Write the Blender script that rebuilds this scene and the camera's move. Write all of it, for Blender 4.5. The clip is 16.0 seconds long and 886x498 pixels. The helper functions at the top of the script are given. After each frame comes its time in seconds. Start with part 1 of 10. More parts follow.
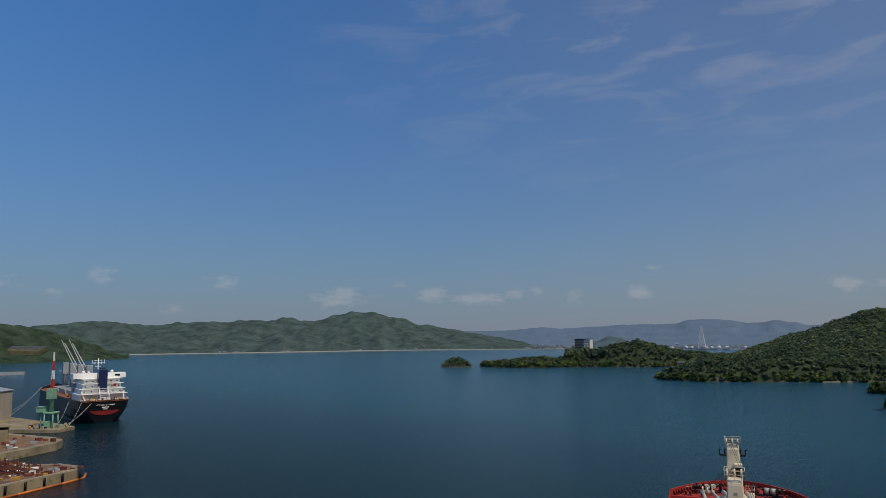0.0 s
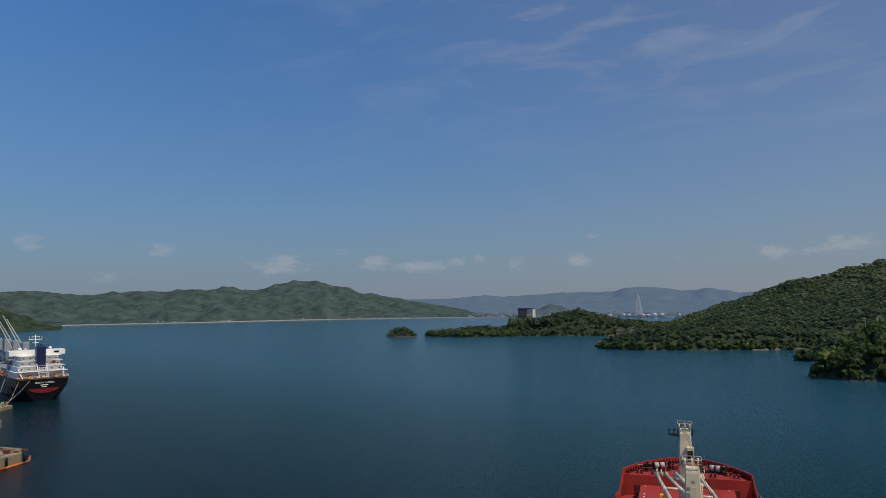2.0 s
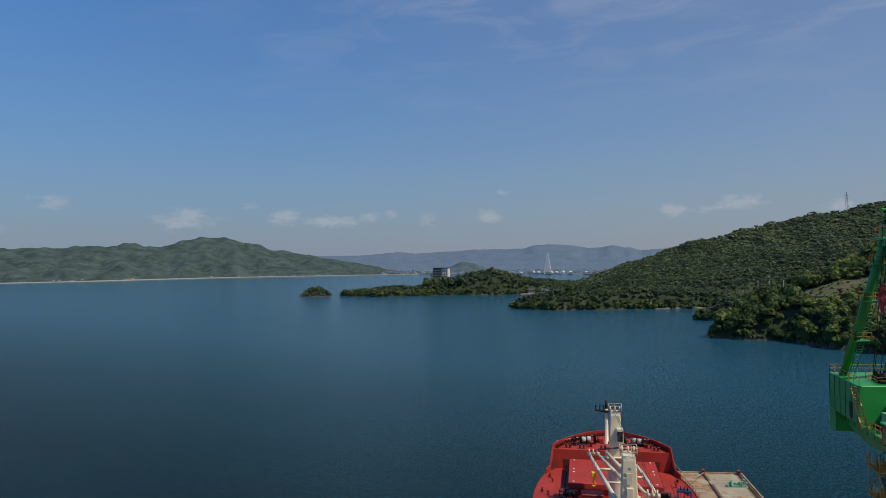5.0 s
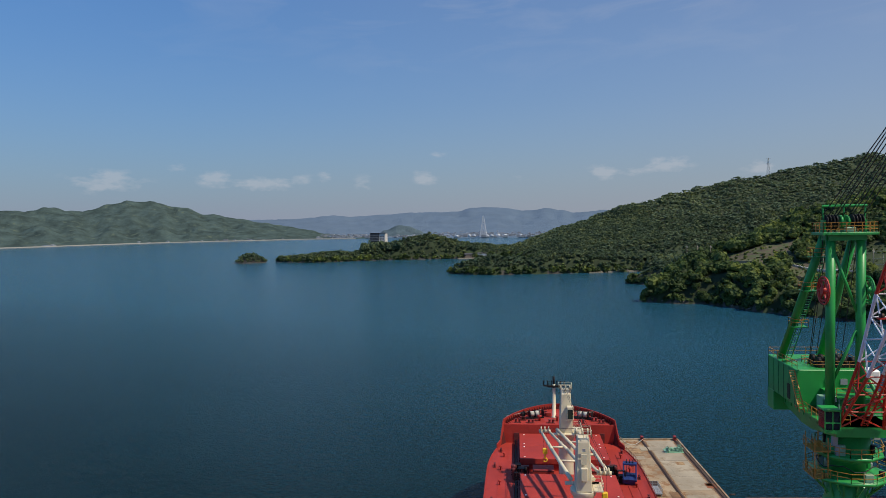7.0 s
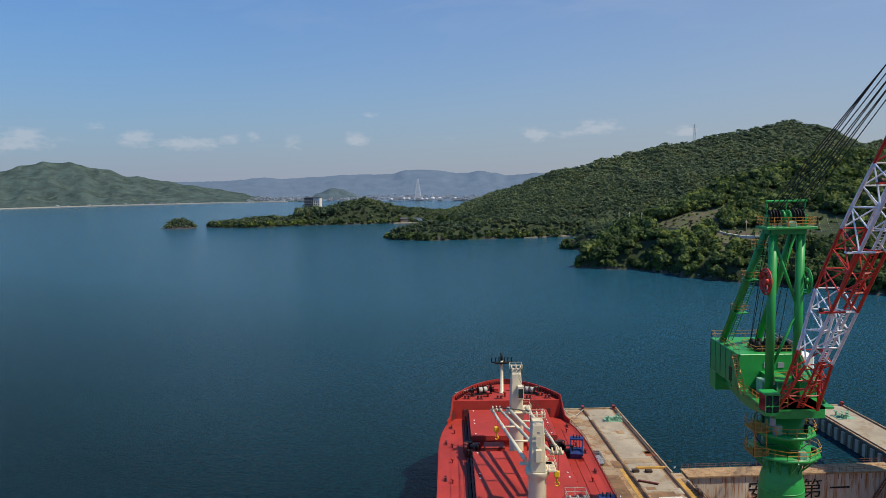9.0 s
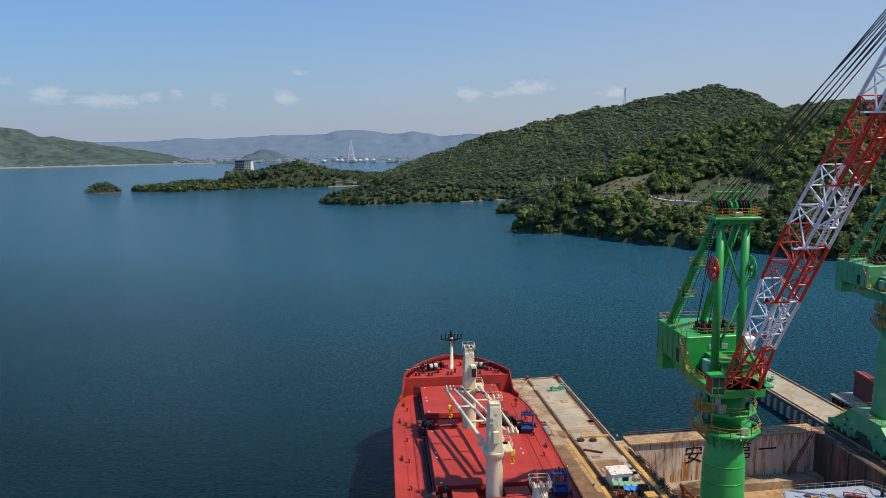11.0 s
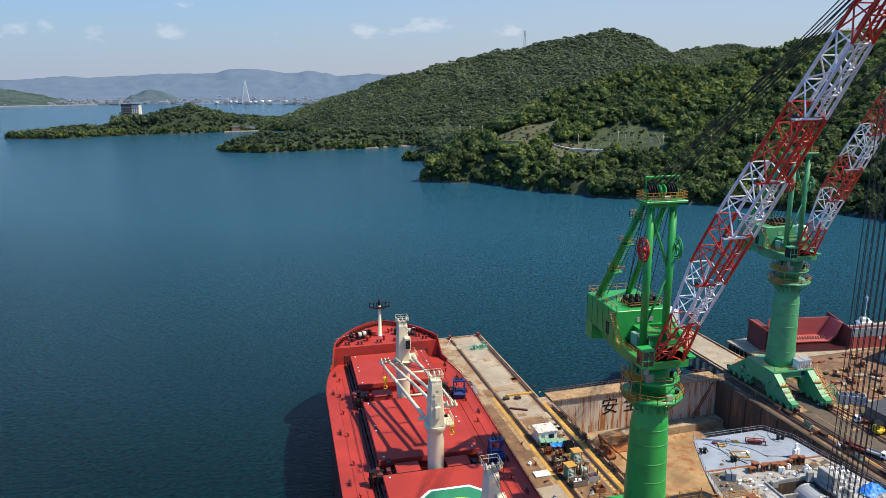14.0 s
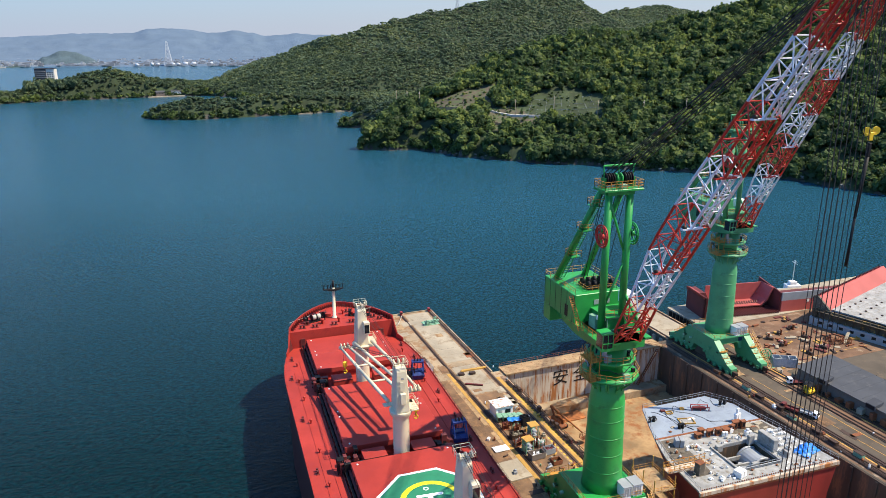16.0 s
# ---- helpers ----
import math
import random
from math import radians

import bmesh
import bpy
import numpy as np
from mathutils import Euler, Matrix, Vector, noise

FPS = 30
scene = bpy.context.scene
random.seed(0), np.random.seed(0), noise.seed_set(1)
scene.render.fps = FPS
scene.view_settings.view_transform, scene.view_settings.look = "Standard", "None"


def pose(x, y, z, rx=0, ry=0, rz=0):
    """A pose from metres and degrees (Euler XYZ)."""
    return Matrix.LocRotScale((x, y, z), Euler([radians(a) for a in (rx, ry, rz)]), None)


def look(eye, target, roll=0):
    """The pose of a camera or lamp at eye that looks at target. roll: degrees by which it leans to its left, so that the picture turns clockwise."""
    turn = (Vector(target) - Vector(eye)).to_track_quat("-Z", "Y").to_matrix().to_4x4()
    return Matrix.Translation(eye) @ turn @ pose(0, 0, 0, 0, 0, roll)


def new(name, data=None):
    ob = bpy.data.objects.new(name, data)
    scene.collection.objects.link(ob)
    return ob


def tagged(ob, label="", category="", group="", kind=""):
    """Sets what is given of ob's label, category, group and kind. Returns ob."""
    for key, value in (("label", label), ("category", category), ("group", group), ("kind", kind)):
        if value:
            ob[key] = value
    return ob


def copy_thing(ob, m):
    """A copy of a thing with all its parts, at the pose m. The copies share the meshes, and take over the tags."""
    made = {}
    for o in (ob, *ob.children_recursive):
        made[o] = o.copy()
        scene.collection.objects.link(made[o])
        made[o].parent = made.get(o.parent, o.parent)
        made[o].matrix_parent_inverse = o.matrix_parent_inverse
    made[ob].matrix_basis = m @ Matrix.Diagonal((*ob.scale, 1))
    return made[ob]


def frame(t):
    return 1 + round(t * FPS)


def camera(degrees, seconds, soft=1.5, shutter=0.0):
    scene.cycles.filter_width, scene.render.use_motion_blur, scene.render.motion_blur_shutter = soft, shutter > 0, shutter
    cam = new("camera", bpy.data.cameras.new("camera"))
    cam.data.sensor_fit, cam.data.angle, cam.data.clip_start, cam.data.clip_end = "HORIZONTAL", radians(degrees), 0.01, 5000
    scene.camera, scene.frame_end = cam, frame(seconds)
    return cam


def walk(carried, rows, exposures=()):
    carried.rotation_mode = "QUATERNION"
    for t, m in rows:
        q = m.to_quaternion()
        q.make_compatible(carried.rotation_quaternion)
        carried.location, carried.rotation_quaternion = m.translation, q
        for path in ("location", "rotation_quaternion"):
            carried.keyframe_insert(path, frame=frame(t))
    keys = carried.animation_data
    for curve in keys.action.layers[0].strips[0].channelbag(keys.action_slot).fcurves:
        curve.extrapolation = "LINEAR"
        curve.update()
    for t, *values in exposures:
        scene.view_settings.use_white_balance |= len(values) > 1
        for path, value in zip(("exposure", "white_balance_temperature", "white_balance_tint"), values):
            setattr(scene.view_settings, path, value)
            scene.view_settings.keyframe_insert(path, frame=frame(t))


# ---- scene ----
cam = camera(63.6, 16.0, soft=0.4)
# seconds, eye x y z, yaw, pitch, roll
PATH = [
    (0, 2.94, -124.23, 51.85, 22.52, 6.85, -0.68),
    (0.5, 2.16, -125.22, 52.92, 21.34, 6.83, -0.72),
    (1, 1.37, -126.15, 54.00, 20.20, 6.78, -0.78),
    (1.5, 0.58, -127.02, 55.07, 19.06, 5.69, -0.86),
    (2, -0.22, -127.82, 56.15, 17.95, 4.20, -0.91),
    (2.5, -1.03, -128.57, 57.23, 16.83, 3.23, -0.94),
    (3, -1.85, -129.26, 58.32, 15.71, 2.96, -0.96),
    (3.5, -2.68, -129.90, 59.40, 14.52, 2.57, -1.11),
    (4, -3.52, -130.48, 60.49, 13.37, 1.94, -1.03),
    (6.5, -7.82, -132.57, 65.93, 7.11, -1.75, -1.00),
    (7, -8.70, -132.84, 67.03, 5.81, -2.57, -1.10),
    (7.5, -9.60, -133.06, 68.12, 4.47, -3.35, -1.06),
    (8, -10.50, -133.23, 69.22, 3.15, -4.11, -1.01),
    (8.5, -11.41, -133.36, 70.32, 1.82, -4.90, -0.95),
    (9, -12.33, -133.44, 71.42, 0.52, -5.72, -0.95),
    (11.5, -17.04, -133.21, 76.94, -6.11, -9.77, -0.71),
    (12, -18.01, -133.04, 78.05, -7.41, -10.58, -0.61),
    (12.5, -18.99, -132.84, 79.16, -8.77, -11.38, -0.52),
    (13, -19.97, -132.60, 80.27, -10.12, -12.18, -0.56),
    (13.5, -20.97, -132.33, 81.38, -11.46, -12.99, -0.50),
    (14, -21.97, -132.02, 82.50, -12.82, -13.76, -0.42),
    (14.5, -22.98, -131.68, 83.61, -14.17, -14.52, -0.41),
    (15, -24.00, -131.31, 84.73, -15.54, -15.29, -0.41),
    (15.5, -25.02, -130.90, 85.85, -16.86, -16.07, -0.39),
    (16, -26.06, -130.47, 86.97, -18.20, -16.85, -0.37),
]


def aim(x, y, z, yaw, pitch, roll):
    return Matrix.Translation((x, y, z)) @ pose(0, 0, 0, 0, 0, yaw) @ pose(0, 0, 0, 90 + pitch, 0, 0) @ pose(0, 0, 0, 0, 0, roll)


walk(cam, [(t, aim(*row)) for t, *row in PATH],
     [(0, -0.31), (2, -0.24), (4, -0.10), (7, 0.12), (9, 0.32), (12.5, 0.64), (14.5, 0.82), (16, 0.96)])

# ---- world and sun ----
SUN_DIR = Vector((0.62, -0.28, 1.0)).normalized()
SUN_EL = math.asin(SUN_DIR.z)
SUN_AZ = math.atan2(SUN_DIR.x, SUN_DIR.y)
world = bpy.data.worlds.new("world")
scene.world = world
world.use_nodes = True
wn, wl = world.node_tree.nodes, world.node_tree.links
wn.clear()
sky = wn.new("ShaderNodeTexSky")
sky.sky_type = "NISHITA"
sky.sun_disc = False
sky.sun_elevation = SUN_EL
sky.sun_rotation = -SUN_AZ % (2 * math.pi)
sky.altitude = 60
sky.air_density = 1.15
sky.dust_density = 0.35
sky.ozone_density = 4.0
bg = wn.new("ShaderNodeBackground")
bg.inputs["Strength"].default_value = 0.072
wout = wn.new("ShaderNodeOutputWorld")
wl.new(bg.outputs[0], wout.inputs[0])

# clouds: soft banks low over the far hills and thin cirrus high up
geo = wn.new("ShaderNodeTexCoord")


def wmath(op, a, b=None, c=None):
    n = wn.new("ShaderNodeMath")
    n.operation = op
    for i, v in enumerate((a, b, c)):
        if v is None:
            continue
        if isinstance(v, (int, float)):
            n.inputs[i].default_value = v
        else:
            wl.new(v, n.inputs[i])
    return n.outputs[0]


sep = wn.new("ShaderNodeSeparateXYZ")
wl.new(geo.outputs["Generated"], sep.inputs[0])
azim = wmath("MULTIPLY", wmath("ARCTAN2", sep.outputs[0], sep.outputs[1]), 57.2958)
elev = wmath("MULTIPLY", wmath("ARCSINE", sep.outputs[2]), 57.2958)
comb = wn.new("ShaderNodeCombineXYZ")
wl.new(wmath("MULTIPLY", azim, 0.42), comb.inputs[0])
wl.new(elev, comb.inputs[1])
puff = wn.new("ShaderNodeTexNoise")
puff.inputs["Scale"].default_value = 1.25
puff.inputs["Detail"].default_value = 8.0
puff.inputs["Roughness"].default_value = 0.62
wl.new(comb.outputs[0], puff.inputs["Vector"])
# azimuth, elevation, half width, half height, weight
CLOUDS = [(-54.4, 4.0, 2.0, 0.81, 0.80), (-48.0, 4.6, 2.3, 1.01, 0.80), (-51.0, 3.3, 2.0, 0.81, 0.70), (-39.8, 4.2, 2.4, 0.74, 1.00), (-43.5, 2.2, 2.4, 0.67, 0.60),
          (-30.8, 3.0, 4.5, 1.21, 1.00), (-30.2, 3.3, 1.2, 0.54, 0.60), (-26.1, 4.1, 1.2, 0.67, 0.90), (-23.3, 3.2, 2.6, 0.88, 1.00), (-20.0, 2.8, 4.7, 1.01, 0.85),
          (-17.3, 3.1, 2.2, 0.74, 0.70), (-14.9, 3.3, 1.0, 0.88, 0.90), (-12.0, 2.8, 1.5, 0.88, 0.85), (-7.3, 3.3, 1.5, 0.81, 1.00), (-6.1, 4.9, 1.2, 0.67, 0.70),
          (0.8, 2.9, 1.8, 0.67, 0.50), (7.2, 3.1, 1.8, 0.61, 1.10), (11.9, 3.6, 2.7, 1.01, 1.20), (9.7, 3.2, 2.0, 0.61, 0.90), (18.1, 3.2, 1.9, 0.74, 1.10),
          (-6.8, 3.0, 1.5, 0.74, 0.90), (6.9, 3.5, 2.3, 0.61, 0.50)]
total = None
for ca, ce, cw, ch, weight in CLOUDS:
    dx = wmath("DIVIDE", wmath("SUBTRACT", azim, ca), cw * 0.85)
    dy = wmath("DIVIDE", wmath("SUBTRACT", elev, ce), ch)
    r = wmath("SQRT", wmath("ADD", wmath("MULTIPLY", dx, dx), wmath("MULTIPLY", dy, dy)))
    m = wmath("MULTIPLY", wmath("MAXIMUM", wmath("SUBTRACT", 1.0, r), 0.0), weight)
    total = m if total is None else wmath("ADD", total, m)
ragged = wmath("ADD", wmath("MULTIPLY", total, 0.95), wmath("MULTIPLY", wmath("SUBTRACT", puff.outputs["Fac"], 0.5), 3.4))
body = wmath("MULTIPLY", wmath("MAXIMUM", wmath("SUBTRACT", ragged, 0.30), 0.0), wmath("MINIMUM", wmath("MULTIPLY", total, 2.0), 1.0))
low = wmath("MINIMUM", wmath("MULTIPLY", body, 0.46), 0.32)
# cirrus streaks
streak = wn.new("ShaderNodeCombineXYZ")
wl.new(wmath("ADD", wmath("MULTIPLY", azim, 0.10), wmath("MULTIPLY", elev, 0.16)), streak.inputs[0])
wl.new(wmath("SUBTRACT", wmath("MULTIPLY", elev, 0.42), wmath("MULTIPLY", azim, 0.06)), streak.inputs[1])
wisp = wn.new("ShaderNodeTexNoise")
wisp.inputs["Scale"].default_value = 1.0
wisp.inputs["Detail"].default_value = 5.0
wisp.inputs["Roughness"].default_value = 0.55
wisp.inputs["Distortion"].default_value = 0.6
wl.new(streak.outputs[0], wisp.inputs["Vector"])
high = wmath("MINIMUM", wmath("MAXIMUM", wmath("MULTIPLY", wmath("SUBTRACT", elev, 9.0), 0.07), 0.0), 1.0)
east = wmath("MINIMUM", wmath("MAXIMUM", wmath("MULTIPLY", wmath("ADD", azim, 38.0), 0.033), 0.0), 1.0)
cirrus = wmath("MULTIPLY", wmath("ADD", wmath("MULTIPLY", wmath("MAXIMUM", wmath("SUBTRACT", wisp.outputs["Fac"], 0.48), 0.0), 1.3), 0.09), wmath("MULTIPLY", high, east))
cover = wmath("MINIMUM", wmath("ADD", low, cirrus), 0.7)
wmix = wn.new("ShaderNodeMix")
wmix.data_type = "RGBA"
wl.new(cover, wmix.inputs[0])
tint = wn.new("ShaderNodeMix")
tint.data_type, tint.blend_type = "RGBA", "MULTIPLY"
tint.inputs[0].default_value = 1.0
wl.new(sky.outputs[0], tint.inputs[6])
tint.inputs[7].default_value = (0.46, 0.96, 1.42, 1)
# sea haze thickening towards the horizon
sunward = wmath("MINIMUM", wmath("MAXIMUM", wmath("MULTIPLY", wmath("ADD", azim, 25.0), 0.02), 0.0), 1.0)
falloff = wmath("SUBTRACT", wmath("MULTIPLY", sunward, 0.05), 0.105)
thick = wmath("POWER", 2.718, wmath("MULTIPLY", wmath("MAXIMUM", elev, 0.0), falloff))
mist = wn.new("ShaderNodeMix")
mist.data_type = "RGBA"
wl.new(sunward, mist.inputs[0])
mist.inputs[6].default_value = (3.40, 3.88, 5.00, 1)
mist.inputs[7].default_value = (4.05, 4.25, 4.90, 1)
veil = wn.new("ShaderNodeMix")
veil.data_type = "RGBA"
wl.new(wmath("MULTIPLY", thick, 0.95), veil.inputs[0])
wl.new(tint.outputs[2], veil.inputs[6])
wl.new(mist.outputs[2], veil.inputs[7])
wl.new(veil.outputs[2], wmix.inputs[6])
wmix.inputs[7].default_value = (7.2, 7.2, 7.6, 1)
wl.new(wmix.outputs[2], bg.inputs["Color"])

sun_data = bpy.data.lights.new("sun", "SUN")
sun_data.energy = 3.9
sun_data.angle = radians(0.55)
sun_data.color = (1.0, 0.885, 0.715)
sun = new("sun", sun_data)
sun.matrix_world = look(SUN_DIR * 300, (0, 0, 0))
scene.view_settings.exposure = 0.0


# ---- materials ----
def mat(name, base, rough=0.6, metal=0.0, var=0.25, scale=0.4, fine=6.0, bump=0.15, other=None, amount=0.5, stretch=(1, 1, 1), island=0.0, obj=0.0, spec=0.5, relief=0.05):
    """Painted, weathered or mineral surface: base colour varied at two scales, with a second colour (rust, dirt) in patches."""
    m = bpy.data.materials.new(name)
    m.use_nodes = True
    nt, ns = m.node_tree, m.node_tree.nodes
    b = ns["Principled BSDF"]
    tc = ns.new("ShaderNodeTexCoord")
    mp = ns.new("ShaderNodeMapping")
    mp.inputs["Scale"].default_value = stretch
    nt.links.new(tc.outputs["Object"], mp.inputs[0])

    def nz(s, d=4, rg=0.6):
        n = ns.new("ShaderNodeTexNoise")
        n.inputs["Scale"].default_value, n.inputs["Detail"].default_value, n.inputs["Roughness"].default_value = s, d, rg
        nt.links.new(mp.outputs[0], n.inputs["Vector"])
        return n.outputs["Fac"]

    def mix(fac, a, c, blend="MIX"):
        n = ns.new("ShaderNodeMix")
        n.data_type, n.blend_type = "RGBA", blend
        for sock, v in ((0, fac), (6, a), (7, c)):
            if isinstance(v, (int, float)):
                n.inputs[sock].default_value = v
            elif isinstance(v, tuple):
                n.inputs[sock].default_value = (*v[:3], 1)
            else:
                nt.links.new(v, n.inputs[sock])
        return n.outputs[2]

    def ramp(fac, lo, hi):
        n = ns.new("ShaderNodeMapRange")
        n.inputs[1].default_value, n.inputs[2].default_value = lo, hi
        nt.links.new(fac, n.inputs[0])
        return n.outputs[0]

    big, small = nz(scale), nz(fine, 5, 0.7)
    dark = tuple(c * (1 - var) for c in base)
    light = tuple(min(1, c * (1 + 0.6 * var)) for c in base)
    col = mix(ramp(big, 0.35, 0.65), dark, light)
    col = mix(ramp(small, 0.3, 0.75), col, mix(0.5, col, tuple(c * (1 - var) for c in base)))
    if other:
        lo = 0.72 - 0.4 * amount
        patch = ramp(nz(scale * 2.3, 6, 0.68), lo, lo + 0.12)
        col = mix(patch, col, other)
    if island:
        g = ns.new("ShaderNodeNewGeometry")
        col = mix(ramp(g.outputs["Random Per Island"], 0, 1), mix(island, col, (0, 0, 0)), col)
    if obj:
        g = ns.new("ShaderNodeObjectInfo")
        col = mix(ramp(g.outputs["Random"], 0, 1), mix(obj, col, (0, 0, 0)), col)
    nt.links.new(col, b.inputs["Base Color"])
    b.inputs["Roughness"].default_value, b.inputs["Metallic"].default_value = rough, metal
    b.inputs["Specular IOR Level"].default_value = spec
    if bump:
        bp = ns.new("ShaderNodeBump")
        bp.inputs["Strength"].default_value = bump
        bp.inputs["Distance"].default_value = relief
        nt.links.new(small, bp.inputs["Height"])
        nt.links.new(bp.outputs[0], b.inputs["Normal"])
    return m


M = {}
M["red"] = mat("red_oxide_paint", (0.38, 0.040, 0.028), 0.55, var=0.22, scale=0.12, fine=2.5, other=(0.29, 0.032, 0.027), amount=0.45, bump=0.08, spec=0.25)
# dark red hull paint, deepened further in the colour for its shaded side
M["hull_red"] = mat("shade_darkened_red_hull_paint", (0.085, 0.016, 0.016), 0.5, var=0.3, scale=0.1, stretch=(1, 1, 0.4), bump=0.05)
M["cream"] = mat("cream_crane_paint", (0.66, 0.585, 0.415), 0.45, var=0.07, scale=0.3, other=(0.62, 0.54, 0.38), amount=0.2, bump=0.05)
M["black"] = mat("black_steel", (0.008, 0.008, 0.009), 0.6, var=0.4, spec=0.3)
M["darkred"] = mat("dark_red_machinery", (0.14, 0.022, 0.02), 0.6, var=0.4, scale=0.8)
M["white"] = mat("white_paint", (0.85, 0.85, 0.83), 0.5, var=0.08, scale=0.5)
M["yellow"] = mat("yellow_paint", (0.80, 0.52, 0.02), 0.5, var=0.15)
M["lime"] = mat("bright_yellow_marking", (0.78, 0.68, 0.02), 0.5, var=0.1)
M["heligreen"] = mat("green_deck_marking", (0.02, 0.21, 0.10), 0.6, var=0.15)
M["blue"] = mat("blue_grab_paint", (0.010, 0.035, 0.17), 0.45, var=0.35, scale=0.8)
M["tarp"] = mat("blue_tarpaulin", (0.02, 0.22, 0.72), 0.4, var=0.25, scale=1.0, bump=0.5)
M["green"] = mat("bright_green_crane_paint", (0.022, 0.30, 0.060), 0.4, var=0.16, scale=0.25, other=(0.016, 0.21, 0.045), amount=0.4, bump=0.04)
M["green2"] = mat("faded_green_crane_paint", (0.070, 0.30, 0.130), 0.5, var=0.16, scale=0.25, other=(0.05, 0.22, 0.10), amount=0.45, bump=0.04)
M["paleg"] = mat("pale_green_machine_paint", (0.22, 0.42, 0.28), 0.55, var=0.25, scale=0.8)
M["darkgreen"] = mat("oily_dark_green_paint", (0.02, 0.10, 0.04), 0.5, var=0.35, scale=0.8)
M["jibred"] = mat("signal_red_lattice_paint", (0.52, 0.035, 0.018), 0.45, var=0.2, scale=0.5)
M["jibwhite"] = mat("signal_white_lattice_paint", (0.72, 0.73, 0.76), 0.45, var=0.12, scale=0.5)
M["rail_or"] = mat("orange_yellow_handrail_paint", (0.52, 0.24, 0.04), 0.5, var=0.25, scale=1.5)
M["cable"] = mat("black_wire_rope", (0.012, 0.013, 0.014), 0.6, var=0.3)
M["rope"] = mat("pale_mooring_rope", (0.45, 0.44, 0.38), 0.8, var=0.2)
M["glass"] = mat("dark_window_glass", (0.01, 0.015, 0.02), 0.08, var=0.1, bump=0)
M["grey"] = mat("grey_painted_steel", (0.30, 0.32, 0.34), 0.5, var=0.15, scale=0.4)
M["concrete"] = mat("pale_weathered_concrete", (0.35, 0.265, 0.165), 0.88, var=0.34, scale=0.16, fine=3.5, other=(0.235, 0.115, 0.045), amount=0.56)
M["apron"] = mat("oil_stained_brown_apron", (0.205, 0.120, 0.062), 0.9, var=0.45, scale=0.22, fine=3.5, other=(0.25, 0.13, 0.055), amount=0.5)
M["oldconc"] = mat("old_brown_quay_concrete", (0.30, 0.245, 0.155), 0.9, var=0.4, scale=0.12, fine=2.0, other=(0.13, 0.115, 0.055), amount=0.5)
M["tanrust"] = mat("tan_rusty_walkway", (0.38, 0.25, 0.125), 0.85, var=0.35, scale=0.5, other=(0.20, 0.085, 0.035), amount=0.5)
M["concrete2"] = mat("light_quay_concrete", (0.36, 0.31, 0.225), 0.88, var=0.24, scale=0.16, fine=3.5, other=(0.25, 0.19, 0.12), amount=0.5)
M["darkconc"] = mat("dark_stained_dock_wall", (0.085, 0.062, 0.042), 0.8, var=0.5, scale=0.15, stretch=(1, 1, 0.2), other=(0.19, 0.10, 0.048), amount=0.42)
M["rustyard"] = mat("rusty_brown_yard_ground", (0.19, 0.105, 0.058), 0.92, var=0.45, scale=0.16, fine=2.5, other=(0.29, 0.21, 0.14), amount=0.42)
M["asphalt"] = mat("grey_yard_asphalt", (0.096, 0.076, 0.054), 0.9, var=0.3, scale=0.14, fine=3.5, other=(0.135, 0.095, 0.06), amount=0.42)
M["ochre"] = mat("ochre_painted_strip", (0.50, 0.28, 0.055), 0.8, var=0.3, scale=0.3, other=(0.22, 0.12, 0.06), amount=0.4)
M["railsteel"] = mat("rusty_rail_steel", (0.075, 0.045, 0.032), 0.6, metal=0.3, var=0.4, scale=0.5)
M["rust"] = mat("rust_orange_steel", (0.26, 0.085, 0.03), 0.85, var=0.35, scale=0.6, other=(0.12, 0.05, 0.03), amount=0.5)
M["gate"] = mat("rust_streaked_pale_dock_gate", (0.54, 0.47, 0.365), 0.75, var=0.2, scale=0.22, fine=3.0, other=(0.34, 0.125, 0.032), amount=0.60, stretch=(1.9, 1.9, 0.16))
M["freshrust"] = mat("bright_orange_rust", (0.40, 0.135, 0.035), 0.9, var=0.5, scale=0.5, fine=3.0, other=(0.16, 0.058, 0.024), amount=0.5)
M["dockfloor"] = mat("tan_dock_floor", (0.37, 0.235, 0.110), 0.9, var=0.45, scale=0.13, fine=1.5, other=(0.25, 0.098, 0.032), amount=0.56)
M["blockdeck"] = mat("blue_grey_primed_deck", (0.27, 0.315, 0.37), 0.6, var=0.16, scale=0.3, other=(0.20, 0.23, 0.28), amount=0.45)
M["primer"] = mat("dusty_grey_primer_deck", (0.34, 0.34, 0.325), 0.75, var=0.35, scale=0.45, fine=4, other=(0.19, 0.165, 0.13), amount=0.45)
M["maroon"] = mat("maroon_block_primer", (0.13, 0.022, 0.022), 0.6, var=0.3, scale=0.2)
M["pinkred"] = mat("sunbleached_red_plate", (0.42, 0.085, 0.075), 0.6, var=0.18, scale=0.15)
M["blockred"] = mat("deep_red_block_paint", (0.25, 0.026, 0.020), 0.55, var=0.3, scale=0.2, stretch=(1, 1, 0.4))
M["barebrown"] = mat("bare_brown_grimy_plate", (0.12, 0.10, 0.075), 0.85, var=0.4, scale=0.5, fine=4, other=(0.20, 0.17, 0.13), amount=0.45)
M["roofgrey"] = mat("dark_grey_metal_roof", (0.060, 0.064, 0.072), 0.6, var=0.2, scale=0.2, other=(0.085, 0.085, 0.09), amount=0.4)
M["girder"] = mat("grimy_ochre_primed_girder", (0.075, 0.058, 0.038), 0.8, var=0.4, scale=0.3, fine=3, other=(0.36, 0.22, 0.045), amount=0.42)
